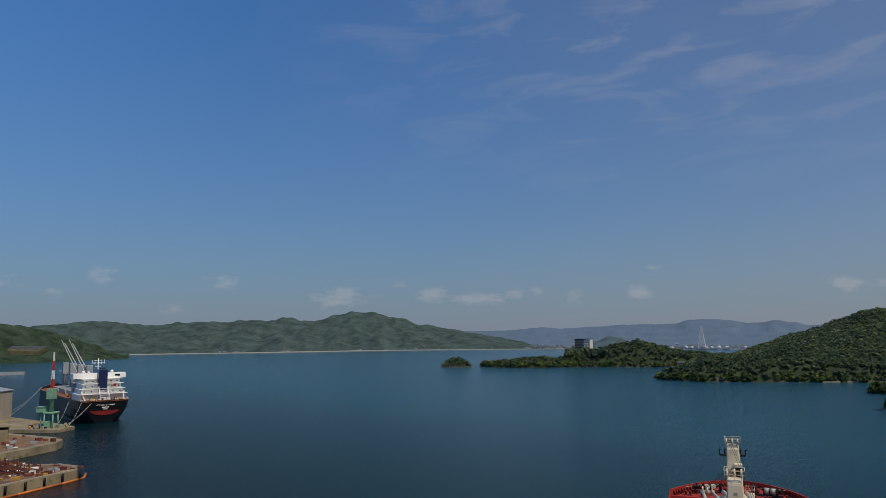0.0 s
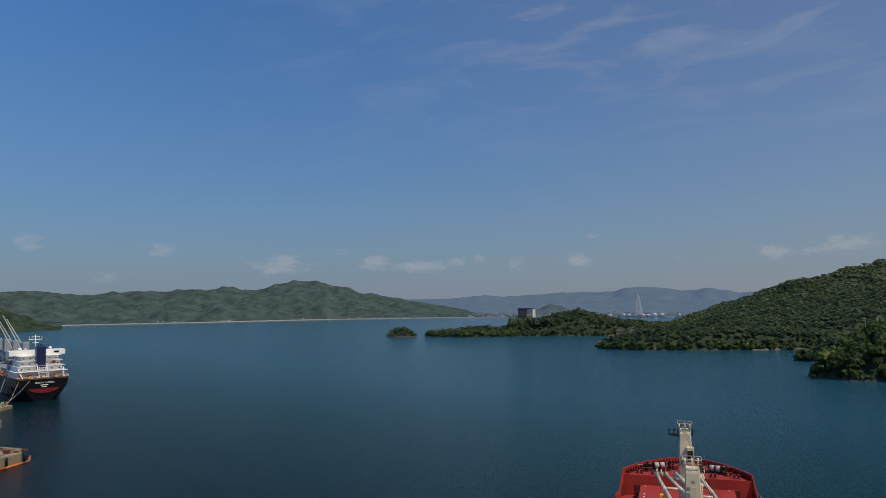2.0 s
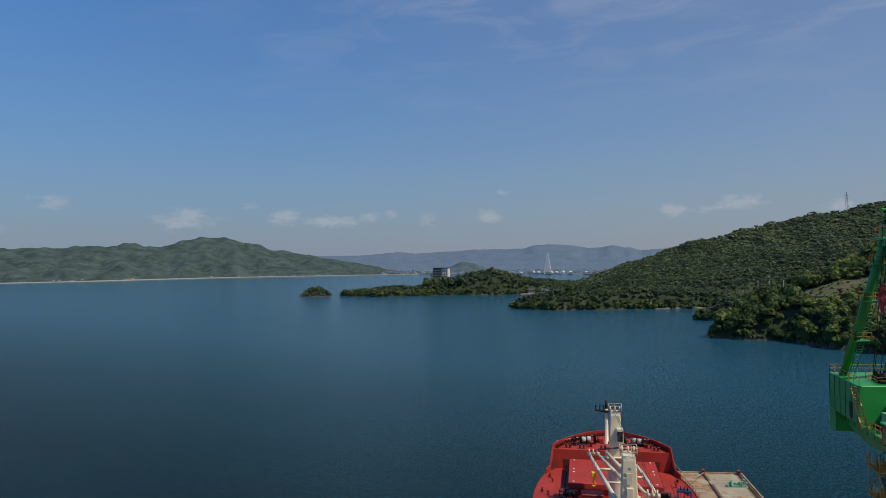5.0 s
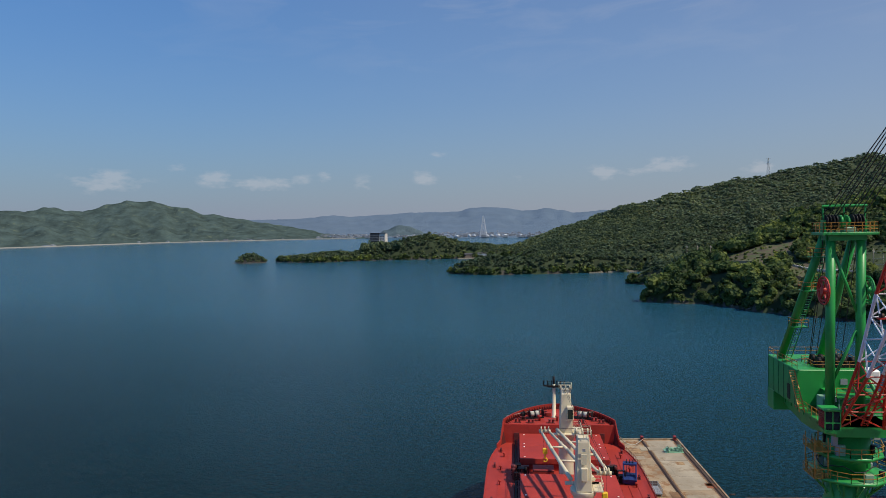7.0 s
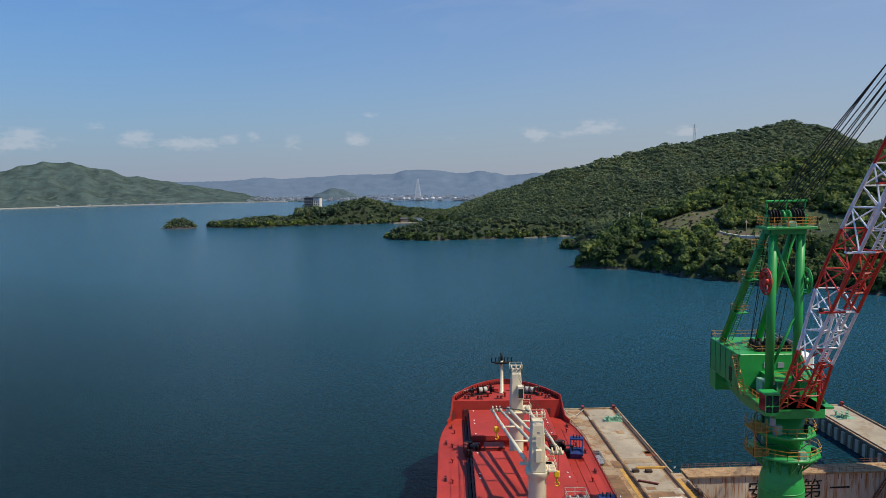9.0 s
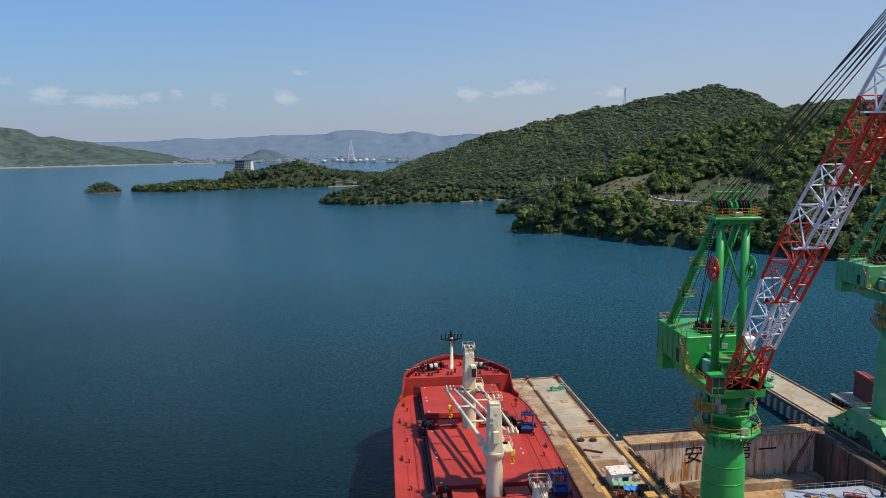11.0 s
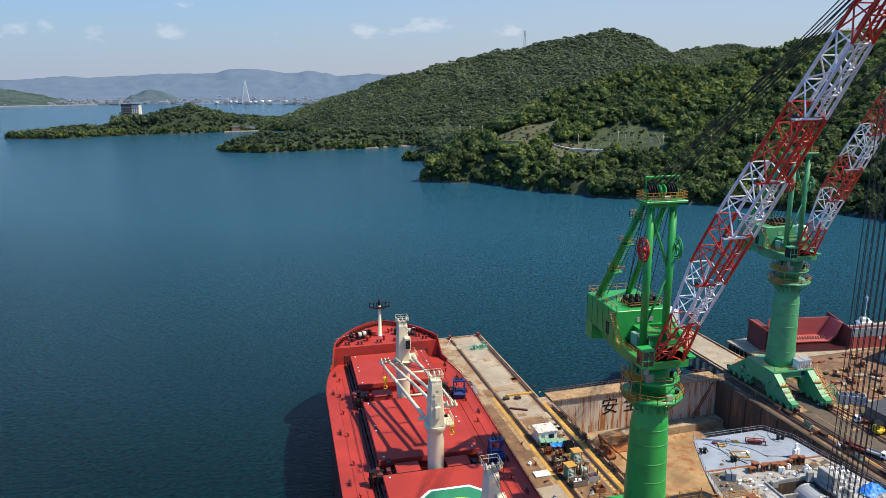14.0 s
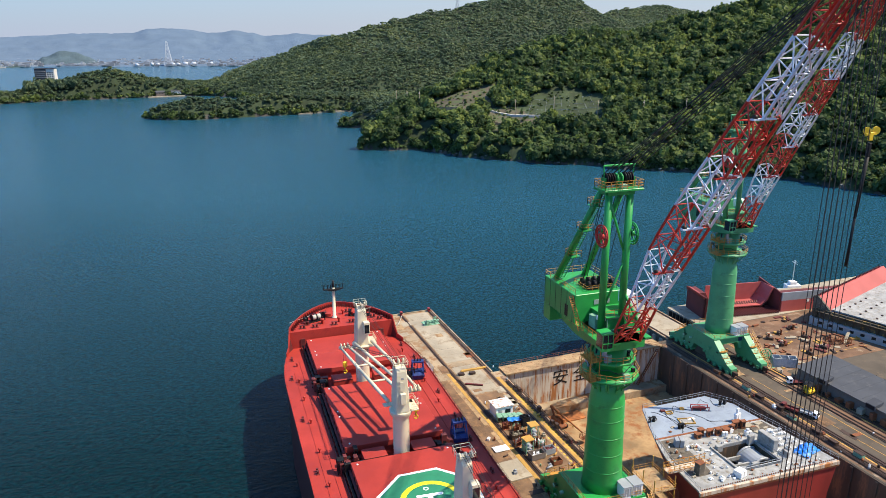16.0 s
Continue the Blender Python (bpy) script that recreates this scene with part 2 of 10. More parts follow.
M["rock"] = mat("shore_rock", (0.062, 0.058, 0.050), 0.9, var=0.5, scale=0.3, fine=2, bump=0.5)
M["boulder"] = mat("pale_shore_boulder", (0.20, 0.19, 0.17), 0.9, var=0.4, scale=0.3, fine=2, bump=0.5)
M["earth"] = mat("forest_floor", (0.030, 0.048, 0.018), 0.95, var=0.5, scale=0.03, fine=0.5, other=(0.045, 0.055, 0.025), amount=0.25)
M["bare"] = mat("bare_cut_slope", (0.105, 0.084, 0.054), 0.95, var=0.5, scale=0.10, fine=1.0, other=(0.065, 0.092, 0.032), amount=0.62)
M["grass"] = mat("netted_grass_slope", (0.038, 0.058, 0.020), 0.95, var=0.5, scale=0.10, fine=1.0, other=(0.10, 0.10, 0.045), amount=0.35)
# wood green shifted to blue-grey, the haze mixed into the colour
M["hazehill"] = mat("haze_tinted_wooded_hill", (0.068, 0.102, 0.098), 1.0, var=0.4, scale=0.022, fine=0.07, other=(0.096, 0.126, 0.096), amount=0.40, bump=1.0, spec=0.0, relief=6.0)
M["darkhill"] = mat("dark_wooded_headland", (0.046, 0.072, 0.048), 1.0, var=0.5, scale=0.03, fine=0.09, other=(0.078, 0.104, 0.058), amount=0.38, bump=1.0, spec=0.0, relief=6.0)
# far land carries the distance haze as blue in its base colour
M["bluehill"] = mat("haze_blue_far_land", (0.118, 0.168, 0.232), 1.0, var=0.08, scale=0.008, fine=0.05, bump=0.6, spec=0.0, relief=10.0)
M["knoll"] = mat("haze_tinted_knoll", (0.088, 0.128, 0.150), 1.0, var=0.25, scale=0.02, fine=0.1, bump=0.8, spec=0.0, relief=6.0)
M["sand"] = mat("pale_shore_wall", (0.50, 0.47, 0.42), 0.9, var=0.15)
M["navyblack"] = mat("black_hull_paint", (0.012, 0.014, 0.020), 0.4, var=0.3, scale=0.1)
M["navy"] = mat("navy_funnel_paint", (0.012, 0.022, 0.085), 0.4, var=0.1)
M["boot"] = mat("red_boot_topping", (0.36, 0.03, 0.03), 0.6, var=0.2)
M["brownwall"] = mat("grey_brown_wall", (0.17, 0.14, 0.12), 0.8, var=0.2)


def foliage(name, dark, mid, light, scale):
    m = bpy.data.materials.new(name)
    m.use_nodes = True
    nt, ns = m.node_tree, m.node_tree.nodes
    b = ns["Principled BSDF"]
    tc = ns.new("ShaderNodeTexCoord")
    v = ns.new("ShaderNodeTexVoronoi")
    v.inputs["Scale"].default_value = scale
    nt.links.new(tc.outputs["Object"], v.inputs["Vector"])
    n = ns.new("ShaderNodeTexNoise")
    n.inputs["Scale"].default_value, n.inputs["Detail"].default_value = 0.012, 4
    nt.links.new(tc.outputs["Object"], n.inputs["Vector"])
    sepc = ns.new("ShaderNodeSeparateColor")
    nt.links.new(v.outputs["Color"], sepc.inputs[0])
    g = ns.new("ShaderNodeNewGeometry")
    mm = ns.new("ShaderNodeMath")
    mm.operation = "MULTIPLY_ADD"
    nt.links.new(sepc.outputs[0], mm.inputs[0])
    mm.inputs[1].default_value = 0.80
    nn = ns.new("ShaderNodeMath")
    nn.operation = "MULTIPLY_ADD"
    nt.links.new(n.outputs["Fac"], nn.inputs[0])
    nn.inputs[1].default_value = 1.5
    nn.inputs[2].default_value = -0.52
    nt.links.new(nn.outputs[0], mm.inputs[2])
    m3 = ns.new("ShaderNodeMath")
    m3.operation = "MULTIPLY_ADD"
    nt.links.new(g.outputs["Random Per Island"], m3.inputs[0])
    m3.inputs[1].default_value = 0.22
    nt.links.new(mm.outputs[0], m3.inputs[2])
    # leaf clusters within one crown
    fn = ns.new("ShaderNodeTexNoise")
    fn.inputs["Scale"].default_value, fn.inputs["Detail"].default_value, fn.inputs["Roughness"].default_value = 0.8, 4, 0.7
    nt.links.new(tc.outputs["Object"], fn.inputs["Vector"])
    m4 = ns.new("ShaderNodeMath")
    m4.operation = "MULTIPLY_ADD"
    nt.links.new(fn.outputs["Fac"], m4.inputs[0])
    m4.inputs[1].default_value = 0.5
    nt.links.new(m3.outputs[0], m4.inputs[2])
    m5 = ns.new("ShaderNodeMath")
    m5.operation = "SUBTRACT"
    nt.links.new(m4.outputs[0], m5.inputs[0])
    m5.inputs[1].default_value = 0.47
    m3 = m5
    cr = ns.new("ShaderNodeValToRGB")
    e = cr.color_ramp.elements
    e[0].position, e[0].color = 0.15, (*dark, 1)
    e[1].position, e[1].color = 0.95, (*light, 1)
    k = e.new(0.62)
    k.color = (*mid, 1)
    nt.links.new(m3.outputs[0], cr.inputs[0])
    nt.links.new(cr.outputs[0], b.inputs["Base Color"])
    b.inputs["Roughness"].default_value = 0.65
    b.inputs["Specular IOR Level"].default_value = 0.25
    # light passing through the leaves
    tl = ns.new("ShaderNodeBsdfTranslucent")
    nt.links.new(cr.outputs[0], tl.inputs["Color"])
    sh = ns.new("ShaderNodeMixShader")
    sh.inputs[0].default_value = 0.45
    nt.links.new(b.outputs[0], sh.inputs[1])
    nt.links.new(tl.outputs[0], sh.inputs[2])
    nt.links.new(sh.outputs[0], ns["Material Output"].inputs["Surface"])
    return m


# cape and far leaves are paled and blued, haze put into the colour
M["leafmid"] = foliage("haze_tinted_cape_canopy", (0.062, 0.098, 0.058), (0.092, 0.140, 0.074), (0.165, 0.200, 0.082), 0.19)
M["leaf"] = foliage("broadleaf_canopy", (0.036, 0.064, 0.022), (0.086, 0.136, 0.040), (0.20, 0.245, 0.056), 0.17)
M["leaffar"] = foliage("haze_tinted_far_canopy", (0.112, 0.160, 0.100), (0.145, 0.200, 0.112), (0.225, 0.262, 0.118), 0.19)


def water_material():
    m = bpy.data.materials.new("sea_water")
    m.use_nodes = True
    nt, ns = m.node_tree, m.node_tree.nodes
    b = ns["Principled BSDF"]
    b.inputs["Roughness"].default_value = 0.14
    b.inputs["IOR"].default_value = 1.33
    b.inputs["Specular IOR Level"].default_value = 0.18
    tc = ns.new("ShaderNodeTexCoord")
    mp = ns.new("ShaderNodeMapping")
    mp.inputs["Scale"].default_value = (1.0, 1.6, 1.0)
    mp.inputs["Rotation"].default_value = (0, 0, 0.35)
    nt.links.new(tc.outputs["Object"], mp.inputs[0])

    def nz(s, d, r=0.55):
        n = ns.new("ShaderNodeTexNoise")
        n.inputs["Scale"].default_value, n.inputs["Detail"].default_value, n.inputs["Roughness"].default_value = s, d, r
        nt.links.new(mp.outputs[0], n.inputs["Vector"])
        return n.outputs["Fac"]

    ripple, swell, calm = nz(0.85, 4, 0.62), nz(0.22, 3), nz(0.006, 4)
    add = ns.new("ShaderNodeMath")
    add.operation = "MULTIPLY_ADD"
    nt.links.new(swell, add.inputs[0])
    add.inputs[1].default_value = 1.3
    nt.links.new(ripple, add.inputs[2])
    bp = ns.new("ShaderNodeBump")
    bp.inputs["Distance"].default_value = 0.55
    st = ns.new("ShaderNodeMapRange")
    st.inputs[1].default_value, st.inputs[2].default_value, st.inputs[3].default_value, st.inputs[4].default_value = 0.35, 0.65, 0.75, 1.0
    nt.links.new(calm, st.inputs[0])
    nt.links.new(st.outputs[0], bp.inputs["Strength"])
    nt.links.new(add.outputs[0], bp.inputs["Height"])
    nt.links.new(bp.outputs[0], b.inputs["Normal"])
    # darker near the quays, bluer outward: sky reflection with distance put into the colour
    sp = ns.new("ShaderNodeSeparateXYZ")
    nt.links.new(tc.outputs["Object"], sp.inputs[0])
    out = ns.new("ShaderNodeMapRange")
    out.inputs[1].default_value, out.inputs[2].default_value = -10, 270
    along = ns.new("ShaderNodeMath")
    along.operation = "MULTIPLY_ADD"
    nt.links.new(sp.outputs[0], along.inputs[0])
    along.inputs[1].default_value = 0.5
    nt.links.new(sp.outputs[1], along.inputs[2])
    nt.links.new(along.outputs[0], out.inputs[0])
    patchy = ns.new("ShaderNodeMath")
    patchy.operation = "MULTIPLY_ADD"
    nt.links.new(calm, patchy.inputs[0])
    patchy.inputs[1].default_value = 0.35
    patchy.inputs[2].default_value = -0.17
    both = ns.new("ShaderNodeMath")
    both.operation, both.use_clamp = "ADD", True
    nt.links.new(patchy.outputs[0], both.inputs[0])
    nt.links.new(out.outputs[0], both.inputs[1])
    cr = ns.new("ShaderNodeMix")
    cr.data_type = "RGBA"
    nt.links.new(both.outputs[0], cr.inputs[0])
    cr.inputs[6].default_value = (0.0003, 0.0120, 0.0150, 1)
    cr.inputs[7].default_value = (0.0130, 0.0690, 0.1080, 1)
    # crests coloured lighter, troughs darker: light through the waves put into the colour
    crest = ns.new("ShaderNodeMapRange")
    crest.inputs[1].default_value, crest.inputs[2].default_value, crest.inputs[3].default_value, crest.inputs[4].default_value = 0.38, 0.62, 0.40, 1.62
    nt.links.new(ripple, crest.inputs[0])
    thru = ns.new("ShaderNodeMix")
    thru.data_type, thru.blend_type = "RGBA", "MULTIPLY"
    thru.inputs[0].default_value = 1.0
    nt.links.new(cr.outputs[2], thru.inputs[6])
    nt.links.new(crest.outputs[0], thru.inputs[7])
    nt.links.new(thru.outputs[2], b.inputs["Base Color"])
    return m


M["water"] = water_material()


# ---- builders ----
def box(bm, x0, x1, y0, y1, z0, z1, bevel=0.0):
    x0, x1, y0, y1, z0, z1 = min(x0, x1), max(x0, x1), min(y0, y1), max(y0, y1), min(z0, z1), max(z0, z1)
    v = [bm.verts.new(p) for p in ((x0, y0, z0), (x1, y0, z0), (x1, y1, z0), (x0, y1, z0), (x0, y0, z1), (x1, y0, z1), (x1, y1, z1), (x0, y1, z1))]
    fs = [bm.faces.new([v[i] for i in f]) for f in ((3, 2, 1, 0), (4, 5, 6, 7), (0, 1, 5, 4), (1, 2, 6, 5), (2, 3, 7, 6), (3, 0, 4, 7))]
    if bevel:
        es = {e for f in fs for e in f.edges}
        bmesh.ops.bevel(bm, geom=list(es), offset=bevel, segments=1, affect="EDGES")
    return bm


def prism(bm, pts, z0, z1):
    """A plan polygon (counter-clockwise) raised from z0 to z1."""
    lo = [bm.verts.new((p[0], p[1], z0)) for p in pts]
    hi = [bm.verts.new((p[0], p[1], z1)) for p in pts]
    n = len(pts)
    bm.faces.new(hi)
    bm.faces.new(lo[::-1])
    for i in range(n):
        j = (i + 1) % n
        bm.faces.new((lo[i], lo[j], hi[j], hi[i]))
    return bm


def plate(bm, pts, axis, a, b):
    """A polygon in the plane across an axis, thickened from a to b along it. Points run over the other two axes in order."""
    def at(p, w):
        return (w, p[0], p[1]) if axis == "x" else (p[0], w, p[1])
    lo = [bm.verts.new(at(p, a)) for p in pts]
    hi = [bm.verts.new(at(p, b)) for p in pts]
    n = len(pts)
    bm.faces.new(hi)
    bm.faces.new(lo[::-1])
    for i in range(n):
        j = (i + 1) % n
        bm.faces.new((lo[i], lo[j], hi[j], hi[i]))
    bmesh.ops.recalc_face_normals(bm, faces=bm.faces[-(n + 2):])
    return bm


def tube(bm, p, q, r, r2=None, seg=8, caps=True):
    p, q = Vector(p), Vector(q)
    d = (q - p)
    if d.length < 1e-6:
        return bm
    rot = d.to_track_quat("Z", "Y").to_matrix()
    r2 = r if r2 is None else r2
    a, b = [], []
    for i in range(seg):
        w = 2 * math.pi * i / seg + math.pi / seg
        o = Vector((math.cos(w), math.sin(w), 0))
        a.append(bm.verts.new(p + rot @ (o * r)))
        b.append(bm.verts.new(q + rot @ (o * r2)))
    for i in range(seg):
        j = (i + 1) % seg
        f = bm.faces.new((a[i], a[j], b[j], b[i]))
        f.smooth = seg > 7
    if caps:
        bm.faces.new(a[::-1])
        bm.faces.new(b)
    return bm


def lathe(bm, profile, seg=32, at=(0, 0)):
    """A turned form: (radius, z) rows from the bottom up, round a vertical axis."""
    rings = []
    for r, z in profile:
        rings.append([bm.verts.new((at[0] + r * math.cos(2 * math.pi * i / seg), at[1] + r * math.sin(2 * math.pi * i / seg), z)) for i in range(seg)])
    for a, b in zip(rings, rings[1:]):
        for i in range(seg):
            j = (i + 1) % seg
            f = bm.faces.new((a[i], a[j], b[j], b[i]))
            f.smooth = True
    bm.faces.new(rings[0][::-1])
    bm.faces.new(rings[-1])
    return bm


def disc(bm, c, axis, r, w, seg=16):
    c, a = Vector(c), Vector(axis).normalized()
    return tube(bm, c - a * w / 2, c + a * w / 2, r, seg=seg)


def railing(bm, pts, h=1.1, step=2.0, r=0.03, mids=(0.55,)):
    """Posts, a top rail and middle rails along a line of points."""
    for p, q in zip(pts, pts[1:]):
        p, q = Vector(p), Vector(q)
        n = max(1, round((q - p).length / step))
        for i in range(n + 1):
            s = p.lerp(q, i / n)
            tube(bm, s, s + Vector((0, 0, h)), r, seg=4)
        for z in (h, *[m * h for m in mids]):
            tube(bm, p + Vector((0, 0, z)), q + Vector((0, 0, z)), r, seg=4)
    return bm


def finish(name, bm, material):
    me = bpy.data.meshes.new(name)
    bm.to_mesh(me)
    bm.free()
    me.materials.append(material)
    return me


def part(name, bm, material, parent, label=""):
    ob = new(name, finish(name, bm, material))
    ob.parent = parent
    if label:
        ob["label"] = label
    return ob


def thing(name, label, category, m=None, group="", kind=""):
    ob = new(name)
    ob.empty_display_size = 0.5
    if m is not None:
        ob.matrix_world = m
    return tagged(ob, label, category, group, kind)


def solid(name, bm, material, label, category, group="", kind="", m=None):
    ob = new(name, finish(name, bm, material))
    if m is not None:
        ob.matrix_world = m
    return tagged(ob, label, category, group, kind)


def B():
    return bmesh.new()


QUAY = pose(0, 0, 0, 0, 0, 2.6)


def letters(text, size, material="black"):
    """Flat meshes of single characters in the built-in font."""
    out = []
    for ch in text:
        cu = bpy.data.curves.new("character", "FONT")
        cu.body, cu.size, cu.align_x, cu.extrude = ch, size, "CENTER", 0.02
        ob = new("character_text", cu)
        out.append(bpy.data.meshes.new_from_object(ob.evaluated_get(bpy.context.evaluated_depsgraph_get())))
        bpy.data.objects.remove(ob)
        out[-1].materials.clear()
        out[-1].materials.append(M[material])
    return out


CHARACTERS = letters("\u5b89\u5168\u7b2c\u4e00", 4.9)
NAME = "AFRICAN SISTERS"
NAME_X = [-4.9 + 0.7 * i for i in range(15)]
NAME_X = [x for x, ch in zip(NAME_X, NAME) if ch != " "]
NAME_MESHES = letters(NAME.replace(" ", ""), 1.15, "white")

# ---- sea ----
def build_sea():
    bm = B()
    ring = [(-4900, -3000), (4900, -3000), (4900, 4950), (-4900, 4950)]
    hole = [(37, -160), (91, -160), (91, 19), (37, 19)]
    v = [bm.verts.new((*p, 0)) for p in ring]
    h = [bm.verts.new((*(QUAY @ Vector((*p, 0))).xy, 0)) for p in hole]
    for i in range(4):
        j = (i + 1) % 4
        bm.faces.new((v[i], v[j], h[j], h[i]))
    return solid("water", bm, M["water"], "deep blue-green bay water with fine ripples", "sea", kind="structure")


build_sea()

# ---- the wooded headlands ----
COAST = np.array([(-394, 975), (-360, 955), (-325, 946), (-290, 953), (-261, 972), (-217, 983), (-170, 990), (-115, 1000), (-60, 1006), (-20, 998), (10, 960),
                  (40, 880), (20, 800), (-20, 760), (-60, 735), (-90, 709), (-62, 686), (-32, 676), (0, 682), (45, 688), (88, 692), (136, 700), (150, 640),
                  (128, 580), (97, 563), (116, 545), (118, 500), (100, 440), (86, 416), (104, 407), (126, 400), (140, 386), (148, 361), (160, 348), (175, 328),
                  (205, 304), (222, 293), (232, 275), (260, 257), (309, 210), (324, 157), (400, 60), (1600, -200), (1900, 1900), (500, 2000), (60, 1250),
                  (-60, 1120), (-200, 1060), (-330, 1020)], float)
# ridge lines: rows of x, y, ground height, half width
RIDGES = [
    [(112, 425, 12, 45), (160, 450, 24, 70), (226, 473, 51, 110), (295, 492, 79, 130), (345, 478, 82, 140), (397, 462, 74, 150), (420, 446, 100, 155), (460, 430, 109, 170), (560, 370, 140, 190), (760, 250, 170, 220)],
    [(60, 1062, 18.5, 90), (100, 1095, 35, 115), (140, 1095, 45, 140), (217, 1110, 88, 170), (290, 1135, 101, 180), (360, 1160, 119, 200), (430, 1180, 127, 210), (500, 1200, 145, 220), (560, 1215, 153, 220), (610, 1220, 161, 210),
     (655, 1225, 164, 200), (700, 1220, 132, 190), (740, 1230, 126, 200), (900, 1230, 95, 240)],
    [(900, 1400, 130, 200), (1040, 1520, 143, 220), (1115, 1560, 152, 230), (1200, 1590, 145, 250), (1290, 1620, 134, 260), (1450, 1640, 140, 300)],
    [(-70, 707, 11, 22), (-40, 708, 18, 34), (10, 712, 15, 38), (55, 716, 23, 45), (130, 725, 16, 60), (200, 740, 12, 90)],
    [(-380, 966, 7, 22), (-335, 970, 10, 34), (-298, 982, 15, 36), (-270, 995, 11, 40), (-230, 1022, 20, 50), (-190, 1034, 30, 55), (-150, 1040, 39, 60), (-90, 1045, 22, 60), (-20, 1055, 16, 60), (60, 1060, 18, 80)],
    [(118, 545, 9, 30), (170, 560, 14, 60), (240, 620, 16, 90)],
]


def seg_dist(x, y, pts, closed=False):
    best = np.full(x.shape, 1e9)
    n = len(pts)
    for i in range(n if closed else n - 1):
        a, b = pts[i], pts[(i + 1) % n]
        d = b - a
        t = np.clip(((x - a[0]) * d[0] + (y - a[1]) * d[1]) / (d @ d), 0, 1)
        best = np.minimum(best, np.hypot(x - a[0] - t * d[0], y - a[1] - t * d[1]))
    return best


def inside(x, y, pts):
    odd = np.zeros(x.shape, bool)
    n = len(pts)
    for i in range(n):
        (x0, y0), (x1, y1) = pts[i], pts[(i + 1) % n]
        cross = ((y0 > y) != (y1 > y)) & (x < (x1 - x0) * (y - y0) / (y1 - y0 + 1e-12) + x0)
        odd ^= cross
    return odd


def waves(x, y, size, seed):
    """Smooth uneven relief, about -1 to 1."""
    rs = np.random.RandomState(seed)
    out = np.zeros(x.shape)
    for k in range(9):
        a, ph = rs.uniform(0, 2 * np.pi), rs.uniform(0, 6.3)
        f = (2 * np.pi / size) * rs.uniform(0.6, 1.9)
        out += np.sin(f * (x * np.cos(a) + y * np.sin(a)) + ph + 1.3 * np.sin(0.37 * f * (x * np.sin(a) - y * np.cos(a)) + ph * 2))
    return out / 4.5


def land_height(x, y):
    x, y = np.asarray(x, float), np.asarray(y, float)
    wob = COAST
    d = seg_dist(x, y, wob, True) * np.where(inside(x, y, wob), 1, -1)
    d = d + 2.5 * waves(x, y, 28, 5) + 1.2 * waves(x, y, 9, 6)
    h = np.full(x.shape, 5.0)
    for ridge in RIDGES:
        r = np.array(ridge, float)
        for a, b in zip(r, r[1:]):
            v = b[:2] - a[:2]
            t = np.clip(((x - a[0]) * v[0] + (y - a[1]) * v[1]) / (v @ v), 0, 1)
            q = np.hypot(x - a[0] - t * v[0], y - a[1] - t * v[1])
            hh, ww = a[2] + t * (b[2] - a[2]), a[3] + t * (b[3] - a[3])
            s = np.clip(1 - q / (1.55 * ww), 0, 1)
            h = np.maximum(h, hh * s ** 0.9 * (1 + 0.02 * waves(x, y, 90, 7)))
    h = h + np.clip(h, 0, 60) / 60 * (3 * waves(x, y, 120, 8) + 2 * waves(x, y, 45, 9))
    shore = np.where(d > 0, 0.8 + 1.4 * d, np.maximum(-30, 0.5 * d - 1))
    return np.minimum(h, shore)


def grid_mesh(name, x, y, z, material):
    ny, nx = x.shape
    me = bpy.data.meshes.new(name)
    co = np.stack([x, y, z], -1).reshape(-1, 3).astype(np.float32)
    i = np.arange((ny - 1) * (nx - 1))
    r, c = i // (nx - 1), i % (nx - 1)
    q = np.stack([r * nx + c, r * nx + c + 1, (r + 1) * nx + c + 1, (r + 1) * nx + c], -1).astype(np.int32)
    quads(me, co, q)
    me.polygons.foreach_set("use_smooth", np.ones(len(q), bool))
    me.materials.append(material)
    return me


def quads(me, co, q):
    me.vertices.add(len(co))
    me.vertices.foreach_set("co", np.ascontiguousarray(co, np.float32).ravel())
    me.loops.add(q.size)
    me.loops.foreach_set("vertex_index", np.ascontiguousarray(q, np.int32).ravel())
    me.polygons.add(len(q))
    me.polygons.foreach_set("loop_start", np.arange(0, q.size, 4, dtype=np.int32))
    me.update(calc_edges=True)


# open slopes without trees: the cut above the road, its foot, and the netted field
CUTS = [np.array(p, float) for p in (
    [(150, 410), (141, 436), (157, 455), (191, 452), (216, 449), (206, 430), (190, 418), (178, 410), (165, 398)],
    [(176, 364), (184, 404), (200, 399), (222, 374), (214, 360), (192, 358)],
    [(206, 374), (226, 403), (236, 408), (268, 392), (273, 372), (258, 343), (236, 354)])]


def in_cut(x, y):
    out = np.zeros(np.shape(x), bool)
    for poly in CUTS:
        out |= inside(np.asarray(x, float), np.asarray(y, float), poly)
    return out


